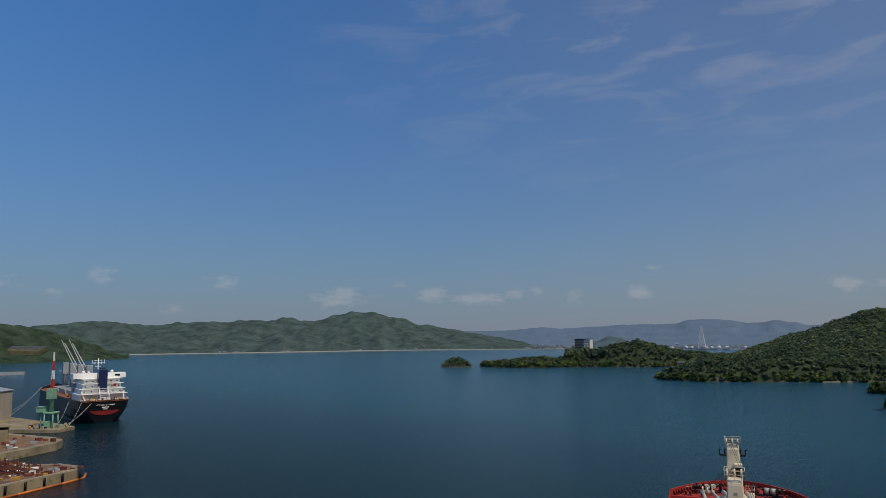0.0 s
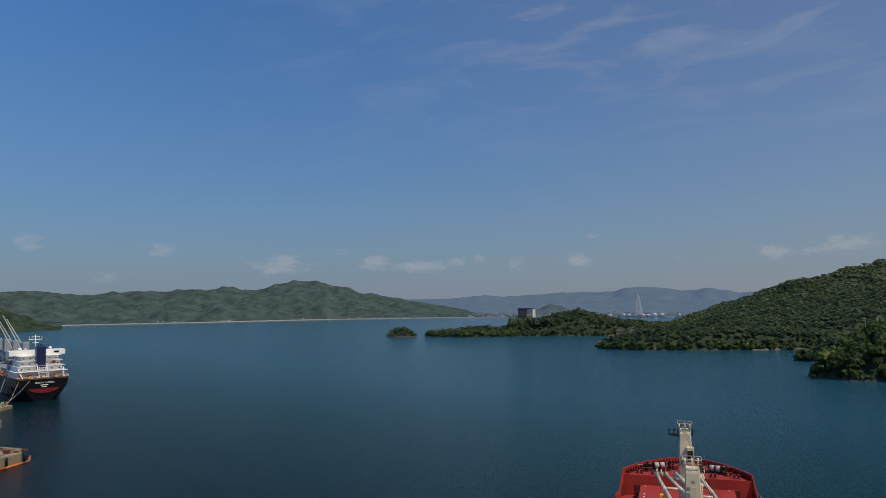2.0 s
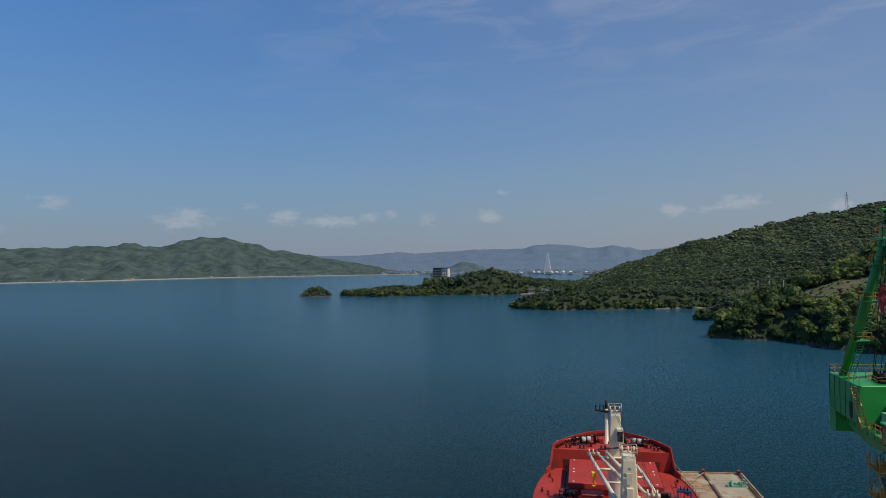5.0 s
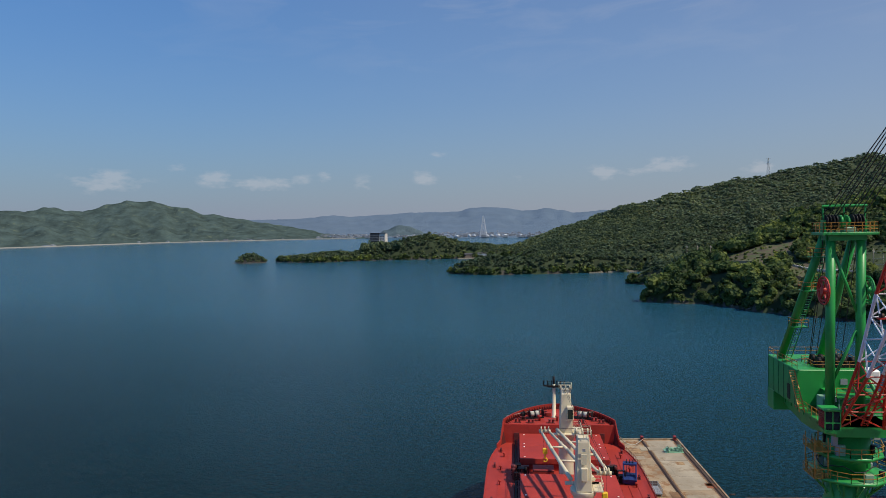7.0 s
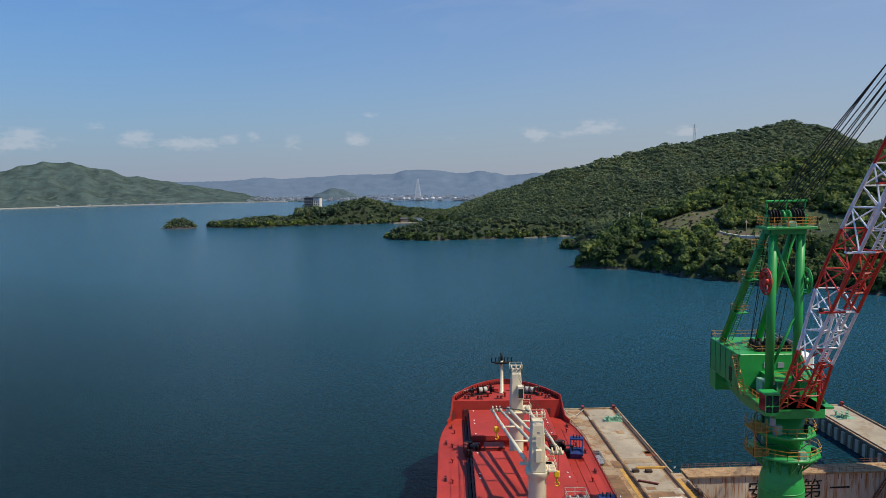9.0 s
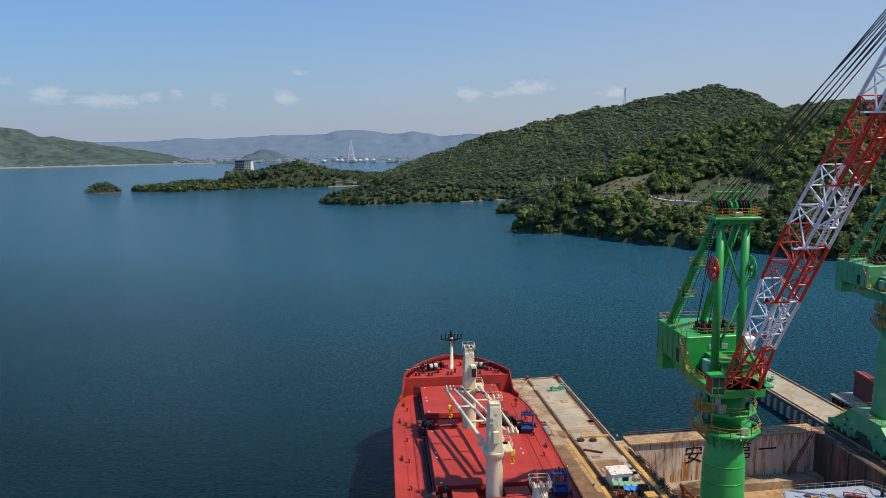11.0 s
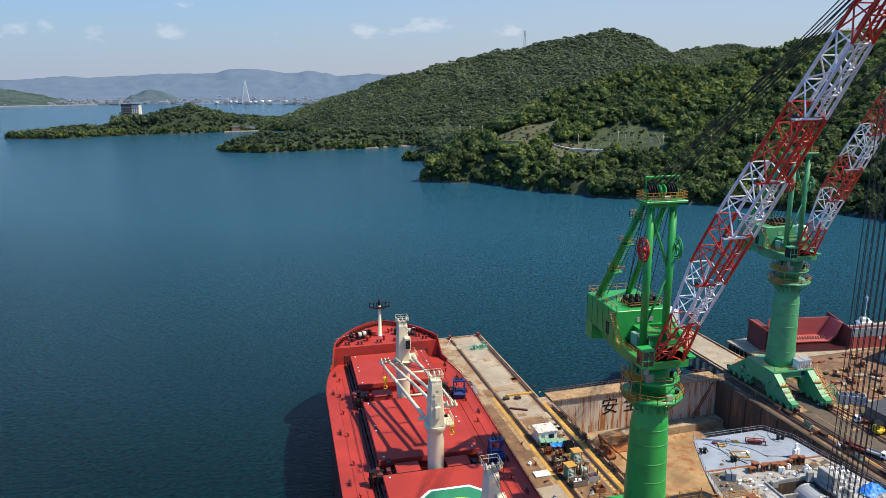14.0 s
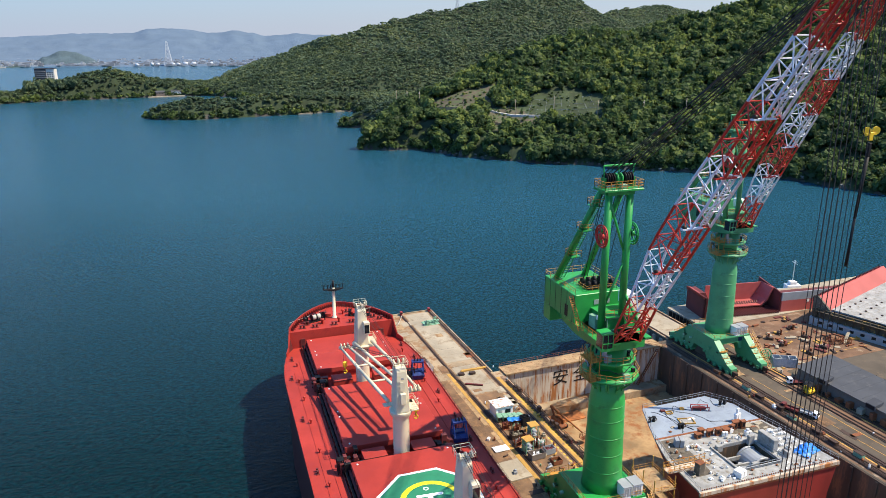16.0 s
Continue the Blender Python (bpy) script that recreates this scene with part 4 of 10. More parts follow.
# ---- shipyard ground ----
def build_quays():
    G = 4.0
    bm = B()
    prism(bm, [(20, -150), (40.5, -150), (40.5, 21), (38.4, 21), (38.4, 67), (20, 67)], -9, G)
    q = solid("pavement_west", bm, M["concrete"], "weathered concrete quay and outer jetty with crane rails", "quay", kind="structure", m=QUAY)
    bm = B()
    prism(bm, [(88.3, -150), (160, -150), (160, 24), (103.5, 24), (103.5, 64), (92.4, 64), (92.4, 21), (88.3, 21)], -9, G)
    solid("pavement_east", bm, M["asphalt"], "grey asphalt shipyard quay beside the dry dock", "quay", kind="structure", m=QUAY)
    # surface fields, a little proud of the quay
    bm = B()
    box(bm, 29.3, 36.3, 30, 65.5, G, G + 0.03)
    box(bm, 29.4, 36.0, 12, 27, G, G + 0.03)
    solid("quay_slab_field", bm, M["concrete2"], "pale newer concrete slab on the jetty", "concrete slab", kind="structure", m=QUAY)
    bm = B()
    box(bm, 93.0, 103.2, 22, 63.6, G, G + 0.03)
    solid("pier_surface", bm, M["concrete2"], "pale concrete deck of the rail pier", "pier deck", kind="structure", m=QUAY)
    bm = B()
    box(bm, 105.5, 160, -6, 23.6, G, G + 0.035)
    solid("yard_ground", bm, M["rustyard"], "rust-stained brown working yard", "yard", kind="structure", m=QUAY)
    bm = B()
    box(bm, 21.0, 26.8, -150, 21, G, G + 0.02)
    box(bm, 29.0, 36.8, -150, 11.5, G, G + 0.02)
    solid("apron", bm, M["apron"], "dirty dark apron between the crane rails", "apron", kind="structure", m=QUAY)
    bm = B()
    box(bm, 27.0, 27.9, -150, 24, G + 0.02, G + 0.05)
    box(bm, 37.9, 38.9, -150, 18, G + 0.02, G + 0.05)
    box(bm, 92.4, 92.75, -150, 19, G + 0.02, G + 0.05)
    box(bm, 105.0, 105.4, -150, -4, G + 0.02, G + 0.05)
    box(bm, 96.9, 97.05, -150, -6, G + 0.02, G + 0.04)
    box(bm, 99.8, 100.0, -60, -24, G + 0.02, G + 0.04)
    solid("painted_strip", bm, M["ochre"], "worn ochre safety strips along the crane rails", "marking", kind="structure", m=QUAY)
    bm = B()
    box(bm, 101.2, 108.0, -150, -4.5, G, G + 0.02)
    box(bm, 88.8, 92.3, -150, 19, G, G + 0.02)
    box(bm, 27.95, 29.0, -150, 64, G, G + 0.04)
    box(bm, 36.7, 37.85, -150, 64, G, G + 0.04)
    box(bm, 39.0, 40.3, -150, 18, G, G + 0.03)
    solid("rail_bed", bm, M["rustyard"], "rust-stained track bed between the rails", "track bed", kind="structure", m=QUAY)
    bm = B()
    for u0, u1, v0, v1 in ((25.9, 26.75, -150, 21), (29.1, 29.7, -150, 11), (36.0, 36.6, -150, 11), (29.1, 29.28, 11.6, 64), (36.4, 36.6, 28, 64), (20.5, 21.0, -150, 64)):
        box(bm, u0, u1, v0, v1, G + 0.03, G + 0.044)
    solid("rust_run", bm, M["tanrust"], "rust-streaked strips beside the crane rails", "stained strip", kind="structure", m=QUAY)
    bm = B()
    railing(bm, [(20.7, -60, G), (20.7, 30, G)], 1.0, 2.4, 0.05)
    solid("quay_rail", bm, M["rust"], "rusty guard rail along the berth edge", "guard rail", kind="structure", m=QUAY)
    # rails
    for u, v0, v1 in ((28.35, -150, 66), (37.3, -150, 66), (93.6, -150, 63.5), (103.0, -150, 63.5), (28.75, -150, 20), (104.6, -150, 0), (105.6, -150, -4), (106.6, -150, -12), (107.3, -150, -12), (101.9, -150, -4), (90.2, -150, 18), (91.3, -150, 18), (94.4, -150, 20)):
        bm = B()
        box(bm, u - 0.09, u + 0.09, v0, v1, G, G + 0.17)
        box(bm, u - 0.42, u + 0.42, v0, v1, G, G + 0.045)
        solid("crane_rail", bm, M["railsteel"], "rusty steel crane rail set in the quay", "rail", group="crane rails", kind="structure", m=QUAY)
    # kerbs
    bm = B()
    box(bm, 38.0, 38.4, 21, 67, G, G + 0.3)
    box(bm, 20.0, 38.4, 66.6, 67, G, G + 0.3)
    box(bm, 20.0, 20.4, -150, 66.6, G, G + 0.3)
    box(bm, 92.4, 92.8, 21, 64, G, G + 0.3)
    box(bm, 103.1, 103.5, 24, 64, G, G + 0.3)
    box(bm, 92.8, 103.1, 63.6, 64, G, G + 0.3)
    solid("kerb", bm, M["concrete"], "low concrete kerb along the quay edges", "kerb", kind="structure", m=QUAY)
    bm = B()
    for k in range(14):
        box(bm, 91.9, 92.4, 23 + k * 3, 24.2 + k * 3, 0.2, 3.4)
    solid("fender_pads", bm, M["concrete2"], "pale concrete fender blocks along the pier", "fenders", kind="stuff", m=QUAY)


build_quays()


def build_quay_joints():
    """Slab joints, drain covers and stained repair plates."""
    bm = B()
    for k in range(14):
        v = 58 - k * 11.3
        box(bm, 20.4, 27, v, v + 0.05, 4.031, 4.036)
        box(bm, 29.4, 36.6, v + 3, v + 3.05, 4.031, 4.036)
    for k in range(30):
        box(bm, 88.6, 108, -6 - k * 4.6, -5.94 - k * 4.6, 4.031, 4.036)
    solid("slab_joint", bm, M["railsteel"], "dark joints between the quay slabs", "joint", kind="structure", m=QUAY)
    r = random.Random(21)
    for k in range(46):
        u, v = (r.uniform(21.5, 37), r.uniform(-45, 60)) if k < 28 else (r.uniform(93, 108), r.uniform(-60, 20))
        w, d = r.uniform(0.3, 1.5), r.uniform(0.3, 2.2)
        solid("quay_plate", box(B(), u - w, u + w, v - d, v + d, 4.037, 4.06), M[r.choice(["rust", "apron", "concrete2", "railsteel", "tanrust"])],
              "worn steel cover plate on the quay", "cover plate", group="quay cover plates", m=QUAY)


build_quay_joints()


def build_dock():
    bm = B()
    box(bm, 40.2, 88.6, -150, 24, -9.5, -8.0)
    solid("floor", bm, M["dockfloor"], "tan stained concrete floor of the dry dock", "dock floor", kind="structure", m=QUAY)
    bm = B()
    box(bm, 88.0, 88.3, -150, 20, -8, 3.9)
    box(bm, 40.5, 40.8, -150, 20, -8, 3.9)
    for k in range(30):
        v = 18 - k * 5.5
        box(bm, 87.7, 88.0, v - 0.3, v + 0.3, -8, 3.6)
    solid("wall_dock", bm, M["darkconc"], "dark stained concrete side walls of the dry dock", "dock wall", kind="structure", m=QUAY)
    bm = B()
    box(bm, 40.8, 88.0, 14.5, 18.2, -8, -6)
    solid("dock_sill", bm, M["concrete"], "broad concrete sill at the foot of the dock gate", "sill", kind="structure", m=QUAY)
    g = thing("dock_gate", "pale rust-streaked steel dock gate with painted characters", "dock gate", QUAY @ pose(0, 18.2, 0))
    n = 18
    w = (88.2 - 40.6) / n
    for k in range(n):
        bm = B()
        x0 = 40.6 + k * w
        box(bm, x0 + 0.006, x0 + w - 0.006, 0.012 * (k % 3), 3.6, -7.9, 4.1)
        part("panel", bm, M["gate"], g)
    bm = B()
    box(bm, 40.6, 88.2, -0.5, 4.2, 4.1, 4.45)
    part("walkway", bm, M["tanrust"], g, "rusty plated walkway on top of the gate")
    bm = B()
    railing(bm, [(40.8, 3.9, 4.45), (88, 3.9, 4.45)], 1.1, 1.6, 0.035)
    railing(bm, [(62, -0.3, 4.45), (88, -0.3, 4.45)], 1.1, 1.6, 0.035)
    part("railing", bm, M["rust"], g, "thin rusty handrail")
    for k in range(n + 1):
        bm = B()
        x0 = 40.6 + k * w
        box(bm, x0 - 0.05, x0 + 0.05, -0.10, 0, 2.6, 4.0)
        part("bracket", bm, M["rust"], g)
    bm = B()
    box(bm, 40.6, 88.2, -0.16, 0, -7.0, -6.6)
    part("sealing_beam", bm, M["freshrust"], g, "rusted lower beam")
    for k in range(n + 1):
        bm = box(B(), 40.6 + k * w - 0.09, 40.6 + k * w + 0.09, -0.06, 0, -6.6, -3.9 - 1.1 * math.sin(k * 2.3))
        part("rust_streak", bm, M["freshrust"], g, "orange rust bleeding along a lower seam")
    # characters in dark paint
    for i, me in enumerate(CHARACTERS):
        o = new("painted_character", me)
        o.parent = g
        o.matrix_local = pose((56.7, 62.8, 69.0, 75.4)[i], -0.05, -1.2, 90, 0, 0)
    # stair on the gate
    bm = B()
    tube(bm, (80.5, -0.5, -5.8), (86.2, -0.5, 3.6), 0.12, seg=4)
    tube(bm, (80.5, -1.2, -5.8), (86.2, -1.2, 3.6), 0.12, seg=4)
    for k in range(20):
        t = k / 19
        box(bm, 80.4 + 5.7 * t, 80.8 + 5.7 * t, -1.2, -0.5, -5.8 + 9.4 * t, -5.75 + 9.4 * t)
    part("stair", bm, M["rust"], g, "rusty access stair")


build_dock()


def build_end_stops():
    proto = None
    for u, v in ((28.35, 66), (37.3, 66), (93.6, 63.2), (103.0, 63.2)):
        if proto is None:
            proto = thing("rail_end_stop", "small red end stop on a crane rail", "buffer", QUAY @ pose(u, v, 4.17), group="rail end stops")
            bm = B()
            box(bm, -0.35, 0.35, -0.5, 0.5, 0, 1.1, 0.05)
            part("block", bm, M["boot"], proto)
            bm = B()
            disc(bm, (0, -0.65, 0.75), (0, 1, 0), 0.22, 0.3, 10)
            part("buffer", bm, M["black"], proto)
        else:
            copy_thing(proto, QUAY @ pose(u, v, 4.17))


build_end_stops()


# ---- hull section in the dock ----
def build_dock_block():
    t = thing("stern_block", "red ship stern section with grey primed deck in the dry dock", "ship section", pose(0, 0, 0))
    deck = [(51.6, -40.6), (83.0, -40.7), (81.4, -30.6), (79.9, -23.4), (78.9, -16.2), (75.2, -11.2), (58.7, -11.6), (56.3, -17.5), (54.1, -23.2), (52.3, -31)]
    low = [(53, -40.6), (81.6, -40.7), (80.0, -31), (77.6, -24.5), (74.5, -19), (71, -15.5), (63, -15.6), (59.6, -20), (56.8, -25), (54.2, -32)]
    n = len(deck)
    bm = B()
    a = [bm.verts.new((x, y, 7.6)) for x, y in deck]
    b = [bm.verts.new((x, y, 1.0)) for x, y in low]
    c = [bm.verts.new((x, y, -6.8)) for x, y in low]
    for lo, hi in ((c, b), (b, a)):
        for i in range(n):
            j = (i + 1) % n
            bm.faces.new((lo[i], lo[j], hi[j], hi[i]))
    bm.faces.new(c[::-1])
    part("hull", bm, M["blockred"], t, "matt red hull plating")
    for q in ((73.0, 74.2, -34.6, -30.2, 2.6), (70.9, 72.3, -30.4, -29.7, 1.6), (63.2, 64.6, -30.6, -29.8, 0.9), (66.0, 67.6, -37.2, -36.6, 0.7), (74.3, 74.9, -37.0, -35.4, 1.2)):
        part("casing_block", box(B(), *q[:4], 7.5, 7.95 + q[4], 0.08), M["primer"], t, "grey casing panel")
    part("aft_deck", prism(B(), [(54.1, -23.2), (79.9, -23.4), (78.9, -16.2), (75.2, -11.2), (58.7, -11.6), (56.3, -17.5)], 7.6, 7.95), M["blockdeck"], t, "blue-grey primed deck plating")
    for pts in ([(51.6, -40.6), (83.0, -40.7), (82.5, -37.4), (51.7, -37.4)], [(51.7, -37.4), (62.8, -37.4), (62.8, -29.6), (52.2, -29.6)],
                [(72.4, -37.4), (82.5, -37.4), (81.2, -29.6), (72.4, -29.6)], [(52.2, -29.6), (81.2, -29.6), (79.9, -23.4), (54.1, -23.2)]):
        part("working_deck", prism(B(), pts, 7.6, 7.945), M["primer"], t, "dusty grey deck littered with welding work")
    part("grimy_plate", prism(B(), [(52.8, -36.6), (57.6, -36.6), (58.4, -24.0), (54.4, -24.0), (52.9, -30)], 7.945, 7.96), M["barebrown"], t, "unpainted brown plating")
    part("grimy_plate", prism(B(), [(70.5, -26.6), (80.0, -27.6), (79.6, -24.2), (66.0, -23.9)], 7.945, 7.955), M["barebrown"], t, "unpainted brown plating")
    part("weld_seam", prism(B(), [(54.2, -23.5), (79.9, -23.7), (79.9, -23.2), (54.2, -23.0)], 7.95, 8.0), M["rust"], t, "rusty weld seam")
    # open engine casing with machinery inside
    x0, x1, y0, y1 = 62.8, 72.4, -37.4, -29.6
    bm = B()
    for q in ((x0 - 0.25, x0, y0, y1), (x1, x1 + 0.25, y0, y1), (x0, x1, y0 - 0.25, y0), (x0, x1, y1, y1 + 0.25)):
        box(bm, *q, -2.0, 7.6)
    # walls dark and floor black: the casing's inner shade put into the colour
    part("casing_wall", bm, M["darkconc"], t, "inner casing wall coloured dark for the shade inside")
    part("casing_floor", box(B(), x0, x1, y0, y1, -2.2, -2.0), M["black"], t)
    for q in ((x0 - 0.3, x0, y0 - 0.3, y1 + 0.3), (x1, x1 + 0.3, y0 - 0.3, y1 + 0.3), (x0, x1, y0 - 0.3, y0), (x0, x1, y1, y1 + 0.3)):
        part("casing_coaming", box(B(), *q, 7.9, 8.15 if q[0] > 62.9 else 8.3), M["primer"], t, "pale steel coaming")
    for z, w in ((4.6, 1.1), (1.6, 1.6)):
        for q in ((x0, x0 + w, y0, y1), (x0 + w, x1, y0, y0 + w)):
            part("inner_flat", box(B(), *q, z, z + 0.15), M["grey"], t)
    for y in (-31.2, -33.6):
        part("cross_girder", box(B(), x0, x1, y - 0.18, y + 0.18, 5.4, 6.2), M["primer"], t)
    bm = B()
    tube(bm, (66.6, -33.4, -1.5), (67.6, -33.6, 5.2), 1.3, 1.2, seg=22)
    tube(bm, (67.6, -33.6, 5.2), (67.7, -33.6, 5.5), 1.4, seg=22)
    part("uptake_trunk", bm, M["grey"], t, "grey round exhaust trunk")
    bm = B()
    for k in range(10):
        a0, a1 = math.pi * k / 12, math.pi * (k + 1) / 12
        for y in (-34.8, -30.6):
            tube(bm, (70.6 - 2.6 * math.cos(a0), y, 4.6 + 2.7 * math.sin(a0)), (70.6 - 2.6 * math.cos(a1), y, 4.6 + 2.7 * math.sin(a1)), 0.3, seg=6)
        a = (70.6 - 2.6 * math.cos(a0), 4.6 + 2.7 * math.sin(a0))
        b = (70.6 - 2.6 * math.cos(a1), 4.6 + 2.7 * math.sin(a1))
        plate(bm, [a, b, (b[0], b[1] - 0.2), (a[0], a[1] - 0.2)], "y", -34.8, -30.6)
    part("curved_duct", bm, M["grey"], t, "grey curved duct plating")
    bm = B()
    for z in (0.4, 2.0, 3.6, 5.2, 6.8):
        tube(bm, (66.2, -36.6, z), (71.6, -36.6, z), 0.1, seg=5)
        tube(bm, (65.4, -35.4, z - 0.8), (65.4, -30.4, z - 0.8), 0.12, seg=5)
    part("casing_pipe", bm, M["grey"], t)
    bm = B()
    railing(bm, [(x0 + 0.1, y0 - 0.5, 7.95), (x1 + 0.5, y0 - 0.5, 7.95), (x1 + 0.5, -33, 7.95)], 1.1, 1.0, 0.05)
    part("casing_rail", bm, M["grey"], t)
    bm = B()
    railing(bm, [(x, y, 7.95) for x, y in deck[1:] + deck[:1]], 1.1, 1.6, 0.035)
    part("guard_rail", bm, M["grey"], t)
    part("edge_plate", box(B(), 51.4, 83.1, -41.1, -40.6, 7.3, 8.0), M["gate"], t, "bare pale cut edge")
    part("edge_band", box(B(), 51.4, 83.0, -41.02, -40.6, 6.9, 7.3), M["rust"], t, "rusty cut edge")
    # rows of studs along the deck edge
    bm = B()
    for k in range(60):
        x = 52.2 + k * 0.51
        box(bm, x, x + 0.14, -40.4, -40.26, 7.95, 8.2)
    part("edge_studs", bm, M["rust"], t)["kind"] = "stuff"
    # hoses and cables trailing over the deck
    rs = random.Random(4)
    for k in range(9):
        bm = B()
        x, y = rs.uniform(58, 76), rs.uniform(-22, -13)
        w = rs.uniform(0, 6.28)
        p = Vector((x, y, 8.0))
        for i in range(rs.randint(9, 18)):
            w += rs.uniform(-0.5, 0.5)
            q = p + Vector((0.7 * math.cos(w), 0.7 * math.sin(w), 0))
            if not (58.2 < q.x < 76 and -23 < q.y < -12.4):
                w += 2.2
                continue
            tube(bm, p, q, 0.045, seg=5)
            p = q
        h = solid("air_hose", bm, M["cable"], "thin dark air hose trailing over the primed deck", "hose", group="hoses on the block")
    LABELS = {"sheet": "pale grey sheeted bundle on the block's deck", "white": "white wrapped equipment on the block's deck", "rust": "rusty steel fitting on the block's deck", "grey": "grey steel box on the block's deck",
              "darkred": "dark red steel seat on the block's deck", "concrete2": "pale board stack on the block's deck", "barebrown": "brown grimy timber on the block's deck"}

    def fitting(x, y, kind, s, h, flat=False):
        if 62.3 < x < 72.9 and -38 < y < -29:
            return
        o = thing("deck_crate", LABELS[kind], "fitting", pose(x, y, 7.97, 0, 0, rs.uniform(-25, 25)), group="fittings on the stern block")
        bm = B()
        d = s * rs.uniform(0.45, 0.95)
        box(bm, -s, s, -d, d, 0, h, min(0.08, h * 0.3))
        if not flat and rs.random() < 0.6:
            box(bm, -s * 0.55, s * 0.25, -d * 0.6, d * 0.5, h, h * rs.uniform(1.2, 1.7), 0.03)
        part("case", bm, M[kind], o)
        if not flat and s > 0.35:
            part("lashing", box(B(), -s * 0.08, s * 0.08, -d - 0.02, d + 0.02, 0, h + 0.02), M["grey" if kind == "white" else "railsteel"], o)

    for k in range(34):
        fitting(rs.uniform(57.6, 61.8), rs.uniform(-39.4, -27.2), rs.choice(["white", "white", "sheet", "grey", "concrete2"]), rs.uniform(0.15, 0.5), rs.uniform(0.1, 0.45))
    for k in range(22):
        fitting(75.6 + 1.15 * (k % 5) + rs.uniform(-0.2, 0.2), -28.4 - 1.5 * (k // 5) + rs.uniform(-0.2, 0.2), rs.choice(["white", "sheet", "grey"]), rs.uniform(0.3, 0.6), rs.uniform(0.15, 0.6))
    for k in range(26):
        fitting(rs.uniform(75.4, 79.4), rs.uniform(-28.2, -24.4), rs.choice(["concrete2", "barebrown", "rust", "concrete2"]), rs.uniform(0.3, 0.95), rs.uniform(0.08, 0.3), True)
    for k in range(30):
        fitting(rs.uniform(60, 75), rs.uniform(-29.2, -27), rs.choice(["white", "grey", "grey", "concrete2", "rust"]), rs.uniform(0.12, 0.4), rs.uniform(0.1, 0.5))
    for k in range(30):
        fitting(rs.uniform(63, 82), rs.uniform(-40.2, -38), rs.choice(["white", "grey", "rust", "concrete2"]), rs.uniform(0.1, 0.3), rs.uniform(0.1, 0.35))
    for k in range(20):
        fitting(rs.uniform(53.4, 57.4), rs.uniform(-38, -24.6), rs.choice(["concrete2", "rust", "white", "barebrown"]), rs.uniform(0.15, 0.5), rs.uniform(0.1, 0.5))
    for k in range(14):
        fitting(rs.uniform(73.4, 81), rs.uniform(-37.6, -34), rs.choice(["white", "grey", "white"]), rs.uniform(0.2, 0.5), rs.uniform(0.15, 0.5))
    for x, y, kind, s, h in ((61.7, -38.8, "white", 0.95, 1.3), (74.5, -22.6, "white", 0.75, 1.9), (68.2, -26.6, "white", 0.6, 1.0), (57.2, -26.6, "grey", 0.9, 1.6), (72.9, -27.8, "white", 0.7, 1.0), (58.7, -21.7, "rust", 0.3, 0.2), (60.2, -20.4, "concrete2", 0.5, 0.15),
                             (66.0, -18.6, "white", 0.9, 0.12), (70.2, -26.0, "white", 0.5, 0.9), (62.2, -14.0, "darkred", 0.5, 0.3)):
        fitting(x, y, kind, s, h)
    for k in range(12):
        x, y = 62.8 + k * 1.0 + rs.uniform(-0.3, 0.3), -25.4 + 0.03 * k + rs.uniform(-0.7, 0.7)
        o = thing("machinery_seat", "rust-brown machinery foundation welded to the deck", "machine seat", pose(x, y, 7.97, 0, 0, rs.uniform(-14, 14)), group="machinery seats")
        h, w = rs.uniform(0.9, 1.7), rs.uniform(0.35, 0.6)
        part("body", box(B(), -w, w, -w * 0.8, w * 0.8, 0, h, 0.04), M["rust"], o)
        part("top_plate", box(B(), -w - 0.12, w + 0.12, -w * 0.8 - 0.1, w * 0.8 + 0.1, h, h + 0.12), M["rust"], o)
        part("opening", box(B(), -w * 0.6, w * 0.6, -w * 0.8 - 0.02, -w * 0.8, h * 0.3, h * 0.8), M["black"], o)
    o = thing("rust_cabinet", "tall rusty brown cabinet on the block's deck", "cabinet", pose(55.0, -35.8, 7.97, 0, 0, 12))
    part("body", box(B(), -0.75, 0.75, -0.6, 0.6, 0, 2.4, 0.05), M["barebrown"], o)
    part("lid", box(B(), -0.8, 0.8, -0.65, 0.65, 2.4, 2.5), M["rust"], o)
    o = thing("tarpaulin", "crumpled bright blue tarpaulin over gear", "tarpaulin", pose(79.6, -36.3, 7.97, 0, 0, 20))
    xs, ys = np.meshgrid(np.linspace(-2.5, 2.5, 30), np.linspace(-1.6, 1.6, 22))
    zs = 1.5 * np.clip(1.25 - np.hypot(xs / 2.5, ys / 1.6), 0, 0.7) + (0.34 * waves(xs, ys, 1.1, 5) + 0.16 * waves(xs, ys, 0.45, 6)) * np.clip(1.3 - np.hypot(xs / 2.5, ys / 1.6), 0, 1) + 0.05
    c = new("cover", grid_mesh("cover", xs + 0.12 * waves(xs, ys, 0.9, 7), ys + 0.12 * waves(xs, ys, 0.8, 8), np.maximum(zs, 0.02), M["tarp"]))
    c.parent = o
    o = thing("lifting_frame", "red steel lifting frame lying on the blue-grey deck", "frame", pose(70.3, -15.9, 7.97, 0, 0, -22))
    for y in (-0.6, 0.6):
        part("frame_bar", tube(B(), (-1.9, y, 0.8), (1.9, y, 0.8), 0.12, seg=6), M["boot"], o)
        for x in (-1.8, 0, 1.8):
            part("frame_leg", tube(B(), (x, y, 0), (x, y, 0.8), 0.12, seg=6), M["boot"], o)
    part("frame_load", box(B(), -1.5, 1.2, -0.5, 0.5, 0.2, 0.6, 0.05), M["darkred"], o)
